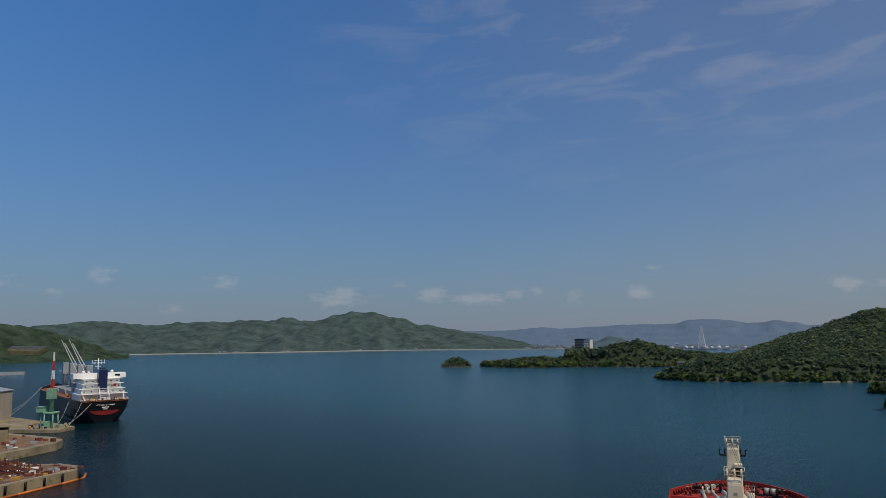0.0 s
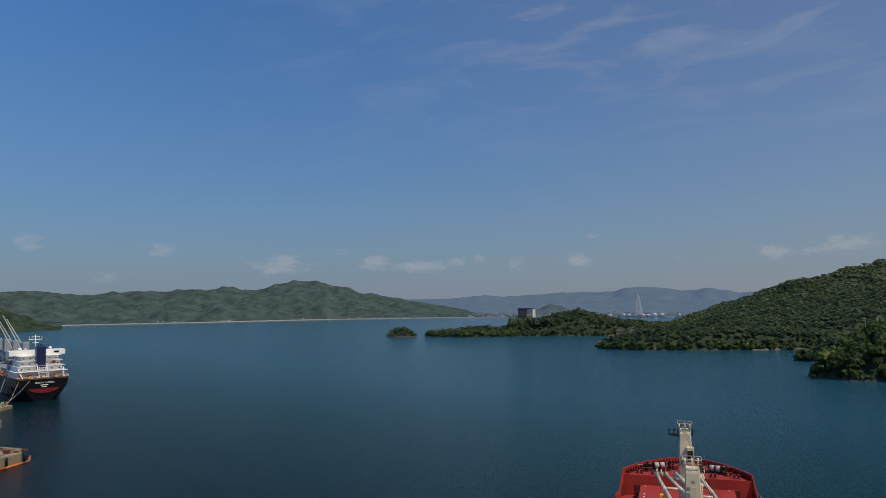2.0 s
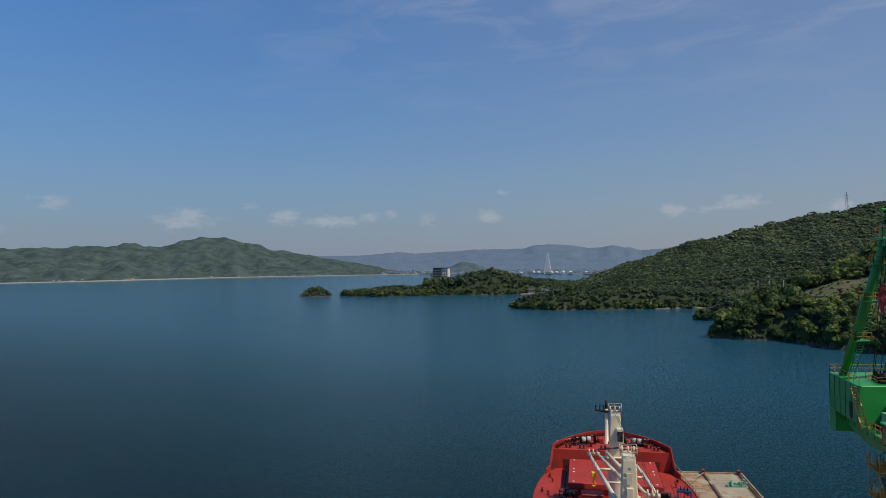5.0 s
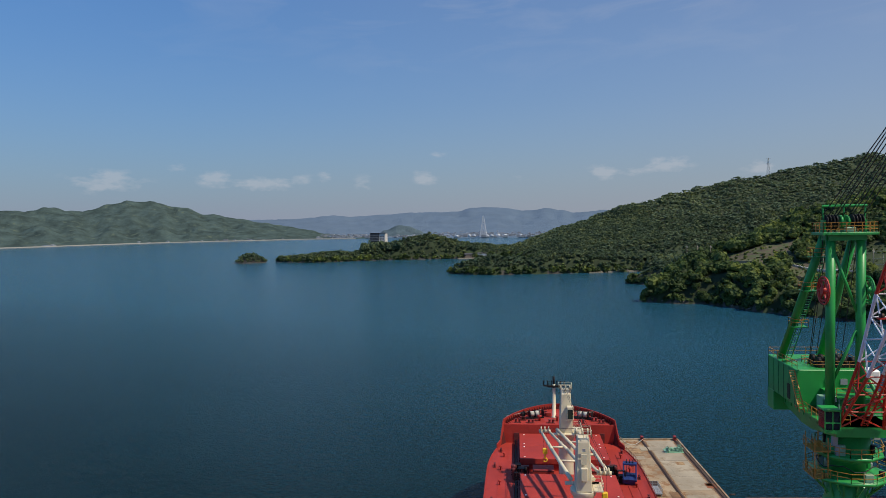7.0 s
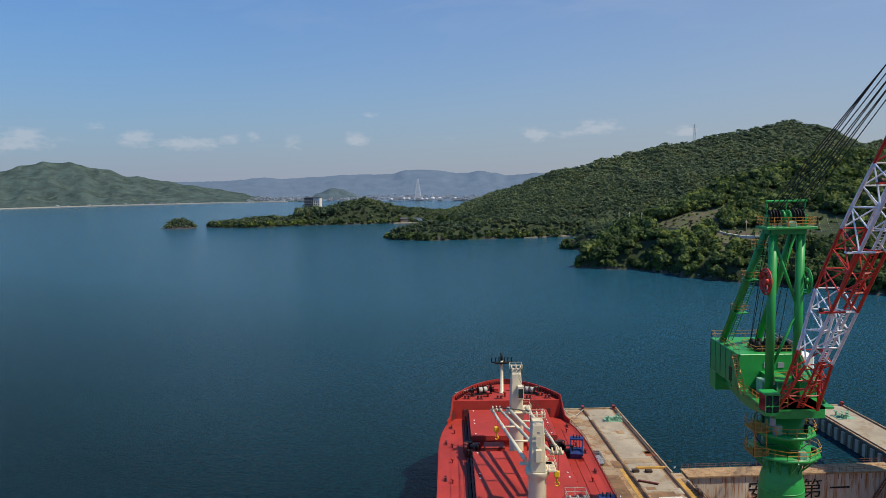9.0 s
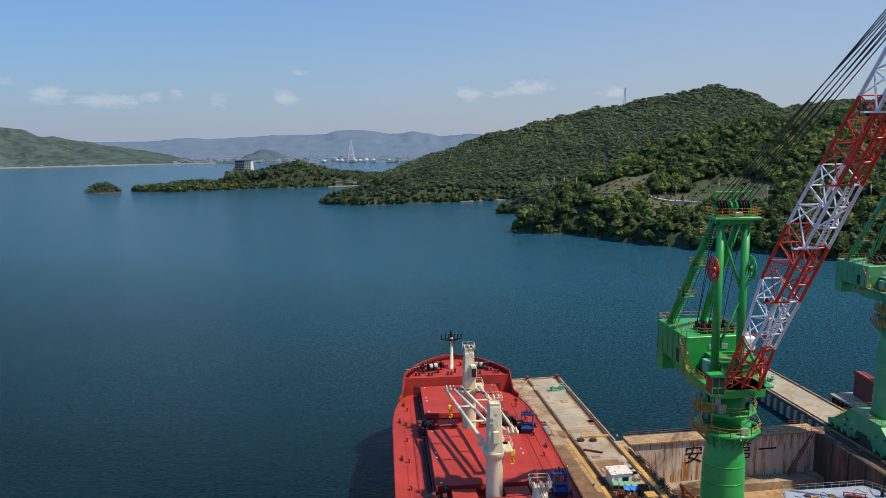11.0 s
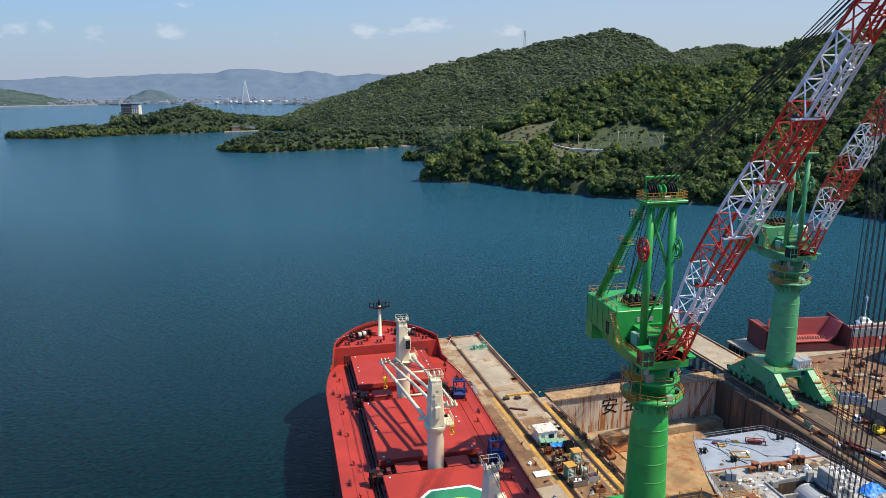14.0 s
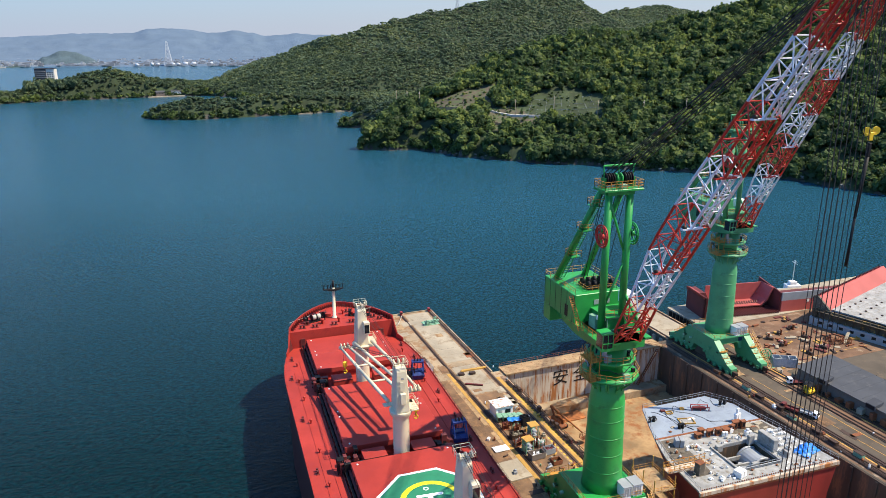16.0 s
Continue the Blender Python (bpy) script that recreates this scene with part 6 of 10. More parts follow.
        box(bm, -2.6, 2.6, y + f * 1.4, y + f * 2.6, 25.35, 25.5)
        box(bm, 1.5, 2.9, y - 1.4, y + 2.4, 25.35, 25.5)
        railing(bm, [(1.6, y - 1.4, 25.5), (2.9, y - 1.4, 25.5), (2.9, y + 2.4, 25.5), (1.6, y + 2.4, 25.5)], 1.1, 1.0, 0.035)
        part("platform", bm, M["cream"], ped)
        bm = B()
        t = Vector(tip)
        h0, h1 = Vector((-1.75, y + f * 1.7, 26.2)), Vector((1.75, y + f * 1.7, 26.2))
        side = Vector((0.75, 0, 0))
        for h, sd in ((h0, -1), (h1, 1)):
            e = t + side * sd
            m = h.lerp(e, 0.55) + Vector((sd * 0.12, 0, 0.1))
            tube(bm, h, m, 0.34, 0.32, seg=8)
            tube(bm, m, e, 0.32, 0.24, seg=8)
        for k in (0.33, 0.62):
            a, b = h0.lerp(t - side, k), h1.lerp(t + side, k)
            tube(bm, a, b, 0.2, seg=8)
        tube(bm, t - side * 1.5, t + side * 1.5, 0.35, seg=10)
        part("jib", bm, M["cream"], ped)
        for x in (-0.7, 0.0, 0.7):
            part("jib_sheave", disc(B(), t + Vector((x, 0, 0.35)), (1, 0, 0), 0.55, 0.2, 14), M["cream"], ped)
        bm = B()
        for x in (-0.6, -0.3, 0.3, 0.6):
            tube(bm, (x, y + f * 0.6, 34.4), t + Vector((x, 0, 0.6)), 0.035, seg=4)
        for x in (-0.25, 0.25):
            tube(bm, t + Vector((x, f * 0.5, 0)), t + Vector((x, f * 0.5, -hook_drop)), 0.03, seg=4)
        part("crane_rope", bm, M["cable"], ped)
        bm = B()
        p = t + Vector((0, f * 0.5, -hook_drop))
        box(bm, p.x - 0.45, p.x + 0.45, p.y - 0.3, p.y + 0.3, p.z - 1.1, p.z, 0.12)
        tube(bm, p - Vector((0, 0, 1.1)), p - Vector((0, 0, 1.9)), 0.16, seg=8)
        for i in range(7):
            a = radians(-60 + 42 * i)
            b = radians(-60 + 42 * (i + 1))
            c = p - Vector((0, 0, 2.25))
            tube(bm, c + Vector((math.sin(a), 0, math.cos(a))) * 0.36, c + Vector((math.sin(b), 0, math.cos(b))) * 0.36, 0.12, seg=6)
        part("hook_block", bm, M["yellow"], ped, "yellow hook block")

    crane(4.6, -1, (4.2, -20.6, 26.4), 2.8)
    crane(-24.4, 1, (-4.7, 1.7, 26.2), 3.4, 0.6)
    crane(-53.2, -1, (2.0, -80, 26.2), 3.0, 1.7, 0.8)
    return ship


build_ship()


def build_grab(m):
    g = thing("grab_bucket", "dark blue steel clamshell grab parked on the red deck", "grab", m, group="grabs on deck")
    for s in (-1, 1):
        bm = B()
        plate(bm, [(0.05 * s, 0), (s * 1.5, 0.15), (s * 1.75, 1.1), (s * 1.0, 1.5), (0.05 * s, 1.1)], "y", -1.3, 1.3)
        jaw = part("jaw", bm, M["blue"], g)
        for y in (-1.0, 0, 1.0):
            part("jaw_rib", plate(B(), [(s * 0.3, 0.1), (s * 1.62, 0.2), (s * 1.9, 1.15), (s * 1.0, 1.62)], "y", y - 0.06, y + 0.06), M["blue"], jaw)
        for y in (-1.15, 1.15):
            part("arm", tube(B(), (s * 1.55, y, 1.1), (s * 0.55, y, 3.6), 0.13, seg=6), M["blue"], g)
            part("cross_arm", tube(B(), (s * 1.3, y, 1.8), (-s * 0.6, y, 3.3), 0.07, seg=6), M["blue"], g)
    part("head", box(B(), -0.7, 0.7, -1.3, 1.3, 3.5, 3.85, 0.06), M["blue"], g)
    for y in (-0.6, 0.0, 0.6):
        part("sheave", disc(B(), (0, y, 4.05), (0, 1, 0), 0.42, 0.16, 14), M["black"], g)
        part("grab_rope", tube(B(), (0.2, y, 3.5), (0.2, y, 1.7), 0.04, seg=5), M["cable"], g)
    part("lower_sheave_block", box(B(), -0.5, 0.5, -1.0, 1.0, 1.3, 1.75, 0.06), M["blue"], g)
    return g


grab = build_grab(pose(CX + 12.0, 4.6, DECK, 0, 0, 80))
copy_thing(grab, pose(CX + 12.2, -21.6, DECK, 0, 0, 85))

# ---- level-luffing quay cranes ----
def lattice(red, parent, p0, p1, w0, w1, d0, d1, sections, back):
    """A four-chord lattice jib from p0 to p1 in alternating red and white sections."""
    p0, p1 = Vector(p0), Vector(p1)
    along = (p1 - p0).normalized()
    over = Vector((1, 0, 0))
    out = over.cross(along).normalized() * back

    def corner(t, i):
        w, d = w0 + (w1 - w0) * t + 2.0 * max(0.0, 1 - 7 * t), d0 * (1 - 0.55 * max(0.0, t - 0.45) / 0.55)
        foot = min(1.0, t / 0.30) ** 0.75
        sx = (-1, 1, 1, -1)[i] * w / 2
        dd = (0, 0, 1, 1)[i] * d * foot
        return p0.lerp(p1, t) + over * sx + out * dd

    bays = 3
    for k in range(sections):
        colour = M["jibred"] if k % 2 == 0 else M["jibwhite"]
        for i in range(4):
            bm = B()
            for j in range(bays):
                ta, tb = (k + j / bays) / sections, (k + (j + 1) / bays) / sections
                tube(bm, corner(ta, i), corner(tb, i), 0.20, seg=6, caps=j in (0, bays - 1))
            part("chord", bm, colour, parent)
        for j in range(bays):
            ta, tb = (k + j / bays) / sections, (k + (j + 1) / bays) / sections
            for i in range(4):
                n = (i + 1) % 4
                a, b = (i, n) if j % 2 else (n, i)
                part("brace", tube(B(), corner(ta, a), corner(tb, b), 0.10, seg=5), colour, parent)
                part("strut", tube(B(), corner(tb, i), corner(tb, n), 0.085, seg=5), colour, parent)
        bm = B()
        ta, tb = k / sections, (k + 1) / sections
        ca, cb = (corner(ta, 0) + corner(ta, 1)) / 2 + out * 0.5, (corner(tb, 0) + corner(tb, 1)) / 2 + out * 0.5
        ca, cb = ca + over * 0.6, cb + over * 0.6
        for s in (-0.35, 0.35):
            tube(bm, ca + over * s, cb + over * s, 0.15, seg=6)
        for i in range(22):
            c = ca.lerp(cb, i / 22)
            tube(bm, c - over * 0.35, c + over * 0.35, 0.05, seg=4)
        part("ladder", bm, colour, parent)
        if 2 <= k <= 5:
            e = corner(ta, 0)
            part("rope_guide", box(B(), e.x - 1.5, e.x + 1.6, e.y - 0.3, e.y + 0.3, e.z - 0.06, e.z + 0.14), colour, parent)
            part("guide_roller", disc(B(), (e.x - 1.1, e.y, e.z + 0.3), (1, 0, 0), 0.28, 0.4, 10), M["railsteel"], parent)
    return corner


def build_quay_crane(m, green, label, rail_half=4.65, plate_colour="navy", reach=0.2):
    c = thing("quay_crane", label, "crane", m, group="shipyard quay cranes")
    # travelling base: origin at rail level
    for s in (-1, 1):
        bm = B()
        x = s * rail_half
        plate(bm, [(-12.6, 1.1), (-3.2, 1.1), (-2.2, 3.0), (2.2, 3.0), (3.2, 1.1), (12.6, 1.1), (12.6, 2.0), (11.2, 2.4), (5.3, 6.8), (-5.3, 6.8), (-11.2, 2.4), (-12.6, 2.0)], "x", x - 0.9, x + 0.9)
        bmesh.ops.triangulate(bm, faces=[f for f in bm.faces if len(f.verts) > 4])
        beam = part("side_beam", bm, green, c)
        for y in (-11.6, -9.2, -6.8, -4.4, 4.4, 6.8, 9.2, 11.6):
            bm = B()
            plate(bm, [(y - 1.05, 0.45), (y + 1.05, 0.45), (y + 0.95, 0.95), (y + 0.35, 1.5), (y - 0.35, 1.5), (y - 0.95, 0.95)], "x", x - 0.75, x + 0.75)
            part("bogie", bm, green, beam)
            for d in (-0.6, 0.6):
                part("wheel", disc(B(), (x, y + d, 0.42), (1, 0, 0), 0.42, 1.7, 14), M["railsteel"], beam)
            bm = B()
            tube(bm, (x - 1.35, y, 1.0), (x - 0.7, y, 1.0), 0.28, seg=8)
            box(bm, x - 1.5, x - 1.0, y - 0.5, y + 0.3, 0.6, 1.4, 0.05)
            box(bm, x + 0.9, x + 1.35, y - 0.4, y + 0.4, 0.5, 1.5, 0.05)
            tube(bm, (x + 1.1, y + 0.2, 1.5), (x + 1.1, y + 0.2, 2.1), 0.12, seg=6)
            part("travel_motor", bm, green if int(y * 10) % 3 else M["darkgreen"], beam)
        for e in (-1, 1):
            bm = B()
            box(bm, x - 0.5, x + 0.5, e * 12.6, e * 13.5, 0.5, 1.5, 0.06)
            disc(bm, (x, e * 13.7, 1.1), (0, 1, 0), 0.3, 0.5, 10)
            part("bumper", bm, M["railsteel"], beam)
            for h in (2.4, 3.6, 4.8):
                bm = B()
                box(bm, x - 1.0, x + 1.0, e * (12.2 - h * 0.9), e * (12.9 - h * 0.9), h, h + 0.1)
                railing(bm, [(x - 0.95, e * (12.9 - h * 0.9), h), (x + 0.95, e * (12.9 - h * 0.9), h)], 1.0, 0.9, 0.04)
                part("step_platform", bm, M["rail_or"], beam)
    small = random.Random(29)
    for k in range(44):
        s = small.choice((-1, 1))
        y, z = small.uniform(-12, 12), small.uniform(1.3, 4.6)
        if abs(y) > 13.2 - z:
            continue
        w, d, h = small.uniform(0.15, 0.5), small.uniform(0.12, 0.4), small.uniform(0.2, 0.8)
        x = s * rail_half + small.choice((-1, 1)) * (0.9 + d)
        bm = B()
        if small.random() < 0.4:
            tube(bm, (x, y - w, z), (x, y + w, z), d * 0.8, seg=8)
        else:
            box(bm, x - d, x + d, y - w, y + w, z, z + h, 0.03)
        part("base_gear", bm, small.choice((green, green, M["paleg"], M["railsteel"], M["darkgreen"], M["darkgreen"])), c)
    for y in (-4.2, 4.2):
        bm = B()
        plate(bm, [(-rail_half + 0.9, 3.2), (-rail_half + 1.6, 3.2), (-2.2, 5.2), (2.2, 5.2), (rail_half - 1.6, 3.2), (rail_half - 0.9, 3.2), (rail_half - 0.9, 6.8), (-rail_half + 0.9, 6.8)], "y", y - 0.8, y + 0.8)
        bmesh.ops.triangulate(bm, faces=[f for f in bm.faces if len(f.verts) > 4])
        part("cross_beam", bm, green, c)
    bm = B()
    box(bm, -rail_half - 0.9, rail_half + 0.9, -5.4, 5.4, 6.8, 7.1)
    part("base_deck", bm, green, c)
    bm = B()
    r = rail_half + 0.8
    railing(bm, [(-r, -5.3, 7.1), (r, -5.3, 7.1), (r, 5.3, 7.1), (-r, 5.3, 7.1), (-r, -5.3, 7.1)], 1.1, 1.8, 0.04)
    part("base_rail", bm, M["rail_or"], c)
    for x, y, w in ((1.9, -4.1, 0.75), (4.0, -4.0, 0.9)):
        bm = B()
        box(bm, x - w, x + w, y - 1.2, y + 1.2, 7.1, 9.3, 0.06)
        cab = part("switch_cabinet", bm, M["white"], c, "white electrical cabinet")
        bm = B()
        box(bm, x - w - 0.12, x + w + 0.12, y - 1.32, y + 1.32, 9.3, 9.42)
        for k in range(3):
            box(bm, x - w + 0.15 + k * 0.48, x - w + 0.5 + k * 0.48, y - 1.23, y - 1.19, 7.5, 9.0)
        part("cabinet_trim", bm, M["grey"], cab)
    bm = B()
    box(bm, 2.4, 3.5, -5.06, -4.98, 5.5, 6.6)
    part("number_board", bm, M[plate_colour], c, "navy number board")
    # stair up to the base
    bm = B()
    tube(bm, (rail_half + 1.3, -13, 0.4), (rail_half + 1.3, -5.0, 7.1), 0.09, seg=4)
    tube(bm, (rail_half + 2.0, -13, 0.4), (rail_half + 2.0, -5.0, 7.1), 0.09, seg=4)
    for k in range(24):
        t = k / 24
        box(bm, rail_half + 1.3, rail_half + 2.0, -13 + 8.0 * t, -12.7 + 8.0 * t, 0.4 + 6.7 * t, 0.45 + 6.7 * t)
    railing(bm, [(rail_half + 2.0, -13, 0.5), (rail_half + 2.0, -5.0, 7.1)], 1.0, 1.4, 0.035)
    part("base_stair", bm, M["rail_or"], c)
    # column
    bm = B()
    lathe(bm, [(3.5, 7.1), (3.36, 9.0), (3.22, 14), (2.98, 23.2), (2.9, 24.3), (2.65, 25.4), (2.5, 25.8), (2.5, 28.6)], 44)
    col = part("column", bm, green, c)
    for z, r in ((11.0, 3.29), (14.2, 3.20), (17.4, 3.12), (20.6, 3.04), (23.2, 2.97)):
        bm = B()
        lathe(bm, [(r, z), (r + 0.05, z + 0.02), (r + 0.05, z + 0.14), (r, z + 0.16)], 44)
        part("weld_band", bm, green, col)
    for k in range(12):
        a = 2 * math.pi * k / 12
        p, q = Vector((2.5 * math.cos(a), 2.5 * math.sin(a), 25.9)), Vector((3.3 * math.cos(a), 3.3 * math.sin(a), 28.5))
        part("gusset", tube(B(), p, q, 0.12, seg=4), green, col)
    # ring platforms
    for z, r in ((28.5, 4.9), (31.4, 4.2)):
        bm = B()
        lathe(bm, [(2.7, z), (r, z), (r, z + 0.35), (2.7, z + 0.35)], 10)
        pl = part("ring_platform", bm, green, c)
        bm = B()
        pts = [(r * math.cos(2 * math.pi * k / 10), r * math.sin(2 * math.pi * k / 10), z + 0.35) for k in range(11)]
        railing(bm, pts, 1.2, 1.4, 0.045)
        part("platform_rail", bm, M["rail_or"], pl)
    bm = B()
    lathe(bm, [(2.2, 28.8), (2.2, 30.6), (3.0, 30.8), (3.0, 31.4), (2.7, 31.5), (2.7, 34.4)], 32)
    part("slewing_column", bm, green, c)
    # access cage on the left flank
    bm = B()
    for x, y in ((-5.0, -2.6), (-3.4, -2.6), (-5.0, 0.4), (-3.4, 0.4)):
        tube(bm, (x, y, 28.8), (x, y, 34.0), 0.07, seg=5)
    for z in (28.8, 32.2):
        box(bm, -5.2, -3.2, -2.8, 0.6, z, z + 0.1)
    railing(bm, [(-5.2, 0.6, 28.9), (-5.2, -2.8, 28.9), (-3.2, -2.8, 28.9)], 1.1, 1.2, 0.04)
    railing(bm, [(-5.2, 0.6, 32.3), (-5.2, -2.8, 32.3), (-3.2, -2.8, 32.3)], 1.1, 1.2, 0.04)
    part("access_cage", bm, M["rail_or"], c)
    # gear on the turret: boxes, motors, hose loops and lamps
    gear = random.Random(17)
    for k in range(26):
        a, z = gear.uniform(0, 2 * math.pi), gear.choice((28.85, 28.85, 31.75, 31.75, 33.0))
        r = gear.uniform(3.0, 4.3) if z < 31 else gear.uniform(2.9, 3.8)
        w, h = gear.uniform(0.2, 0.55), gear.uniform(0.4, 1.5)
        bm = B()
        x, y = r * math.cos(a), r * math.sin(a)
        if gear.random() < 0.4:
            tube(bm, (x, y, z), (x, y, z + h), w * 0.7, seg=10)
            disc(bm, (x, y, z + h), (0, 0, 1), w, 0.12, 10)
        else:
            box(bm, x - w, x + w, y - w * 0.7, y + w * 0.7, z, z + h, 0.04)
        part("turret_gear", bm, gear.choice((green, green, M["paleg"], M["black"], M["grey"], M["rail_or"])), c)
    bm = B()
    for k in range(18):
        a, b = 2 * math.pi * k / 18, 2 * math.pi * (k + 1) / 18
        tube(bm, (3.6 * math.cos(a), 3.6 * math.sin(a), 30.2 + 0.4 * math.sin(5 * a)), (3.6 * math.cos(b), 3.6 * math.sin(b), 30.2 + 0.4 * math.sin(5 * b)), 0.07, seg=5)
    part("hose_loop", bm, M["cable"], c)
    for k in range(10):
        a = 2 * math.pi * (k + 0.5) / 10
        bm = B()
        tube(bm, (2.75 * math.cos(a), 2.75 * math.sin(a), 26.4), (4.7 * math.cos(a), 4.7 * math.sin(a), 28.5), 0.11, seg=5)
        part("bracket", bm, green, c)
    # revolving frame and machinery house
    bm = B()
    plate(bm, [(-4.6, 35.6), (-4.6, 34.7), (2.6, 33.6), (6.0, 33.5), (12.7, 34.5), (12.7, 36.2), (-4.6, 36.2)], "x", -3.3, 3.3)
    bmesh.ops.triangulate(bm, faces=[f for f in bm.faces if len(f.verts) > 4])
    frame_ = part("revolving_frame", bm, green, c)
    part("frame_deck", box(B(), -4.6, 4.5, -4.6, 4.1, 35.95, 36.2), green, frame_)
    for x in (-3.34, 3.34):
        for y in np.arange(-3.4, 12.6, 2.2):
            part("stiffener", box(B(), x - 0.06, x + 0.06, y - 0.06, y + 0.06, 34.75, 35.95), green, frame_)
    for y in (5.4, 6.5, 7.6):
        part("painted_bar", box(B(), -3.34, -3.30, y, y + 0.75, 35.05, 35.75), M["jibred"], frame_, "worn red lettering bar")
    cw = part("counterweight", box(B(), -4.72, 4.42, 12.8, 15.32, 33.4, 36.2, 0.05), green, c)
    for x in (-2.4, 0, 2.4):
        part("counterweight_seam", box(B(), x - 0.04, x + 0.04, 15.32, 15.36, 33.5, 36.1), M["darkgreen"], cw)
    bm = B()
    box(bm, -4.7, 4.4, 4.2, 15.3, 36.2, 41.2, 0.08)
    house = part("machinery_house", bm, green, c)
    bm = B()
    box(bm, -1.4, 4.4, -0.5, 4.2, 36.2, 38.6, 0.06)
    prism(bm, [(-1.6, -0.8), (4.6, -0.8), (4.6, 4.2), (-1.6, 4.2)], 38.6, 38.75)
    lower = part("lower_house", bm, green, c)
    for q in ((-1.3, 4.3, -0.58, -0.5, 36.3, 36.45), (-1.3, 4.3, -0.58, -0.5, 38.35, 38.5), (-1.3, -1.15, -0.58, -0.5, 36.45, 38.35), (4.15, 4.3, -0.58, -0.5, 36.45, 38.35)):
        part("panel_rib", box(B(), *q), M["paleg"], lower)
    part("air_unit", box(B(), -2.5, -1.4, -0.4, 0.8, 38.0, 38.75, 0.06), M["white"], c, "white air-conditioning unit")
    for x in (-4.72, 4.42):
        for y in np.arange(4.8, 15.2, 2.05):
            part("wall_seam", box(B(), x - 0.03, x + 0.03, y - 0.04, y + 0.04, 36.3, 41.1), M["darkgreen"], house)
    bm = B()
    railing(bm, [(-2.0, 9.6, 41.2), (3.8, 9.6, 41.2), (3.8, 5.3, 41.2), (-2.0, 5.3, 41.2), (-2.0, 9.6, 41.2)], 0.9, 1.2, 0.035)
    part("winch_rail", bm, M["rail_or"], house)
    # cable reel on the travelling base
    bm = B()
    cx_, cy_, cz_ = rail_half + 2.9, -9.4, 2.3
    n = 24
    for i in range(n):
        a, b = 2 * math.pi * i / n, 2 * math.pi * (i + 1) / n
        for r in (2.0, 1.2):
            tube(bm, (cx_ + r * math.cos(a), cy_, cz_ + r * math.sin(a)), (cx_ + r * math.cos(b), cy_, cz_ + r * math.sin(b)), 0.13, seg=5, caps=False)
    for i in range(8):
        a = 2 * math.pi * i / 8
        tube(bm, (cx_, cy_, cz_), (cx_ + 2.0 * math.cos(a), cy_, cz_ + 2.0 * math.sin(a)), 0.1, seg=5)
    disc(bm, (cx_, cy_, cz_), (0, 1, 0), 0.5, 0.9, 12)
    tube(bm, (cx_, cy_, cz_), (rail_half, cy_, cz_), 0.22, seg=8)
    part("base_cable_reel", bm, green, c)
    bm = B()
    box(bm, -4.72, -4.68, 6.4, 7.5, 36.6, 38.7)
    part("house_door", bm, M["black"], house)
    bm = B()
    box(bm, -2.6, -1.6, 1.0, 3.0, 36.2, 38.2, 0.05)
    part("control_box", bm, M["paleg"], c)
    for x in (-0.6, 1.4):
        part("vent", box(B(), x - 0.45, x + 0.45, 4.1, 4.2, 39.2, 40.0), M["grey"], house)
    bm = B()
    railing(bm, [(-4.6, 4.3, 41.2), (-4.6, 15.2, 41.2), (4.3, 15.2, 41.2), (4.3, 4.3, 41.2)], 1.1, 1.7, 0.045)
    part("roof_rail", bm, M["rail_or"], house)
    for y in (8.4, 6.4):
        bm = B()
        box(bm, -1.4, 3.6, y - 0.8, y + 0.8, 41.2, 41.7, 0.05)
        for k in range(5):
            disc(bm, (-1.0 + k * 1.1, y, 42.0), (1, 0, 0), 0.55, 0.5, 12)
        part("rope_winch", bm, M["black"], house, "black and green rope winch on the roof")
    bm = B()
    box(bm, 2.6, 4.4, 0.6, 3.0, 39.8, 41.9, 0.2)
    for x in (2.8, 4.2):
        tube(bm, (x, 1.8, 38.7), (x, 1.8, 39.8), 0.08, seg=5)
    part("white_cabin", bm, M["white"], c, "white rounded cabinet")
    bm = B()
    railing(bm, [(-4.5, 4.0, 36.2), (-4.5, -4.5, 36.2), (-1.6, -4.5, 36.2)], 1.2, 1.5, 0.045)
    railing(bm, [(-1.6, -0.6, 38.75), (4.5, -0.6, 38.75)], 1.1, 1.4, 0.04)
    part("frame_rail", bm, M["rail_or"], frame_)
    bm = B()
    tube(bm, (-4.85, 4.6, 41.0), (-4.85, 1.0, 36.3), 0.09, seg=4)
    tube(bm, (-5.5, 4.6, 41.0), (-5.5, 1.0, 36.3), 0.09, seg=4)
    for k in range(16):
        t = k / 16
        box(bm, -5.5, -4.85, 4.5 - 3.6 * t, 4.7 - 3.6 * t, 41.0 - 4.7 * t, 41.05 - 4.7 * t)
    part("house_stair", bm, M["rail_or"], house)
    # driver's cab
    bm = B()
    box(bm, -5.2, -3.4, -6.0, -4.0, 36.0, 38.3, 0.1)
    cab = part("driver_cab", bm, M["glass"], c, "dark glazed driver's cab")
    bm = B()
    box(bm, -5.35, -3.25, -6.15, -3.9, 38.3, 38.55, 0.06)
    part("cab_roof", bm, green, cab)
    part("cab_floor", box(B(), -5.3, -3.3, -6.1, -3.9, 35.6, 36.0), green, cab)
    for x in (-5.2, -4.3, -3.4):
        part("cab_frame", box(B(), x - 0.06, x + 0.06, -6.06, -5.98, 36.0, 38.3), green, cab)
    part("cab_sill", box(B(), -5.25, -3.35, -6.07, -5.97, 36.8, 36.95), green, cab)
    # A-frame
    ptop = 59.6
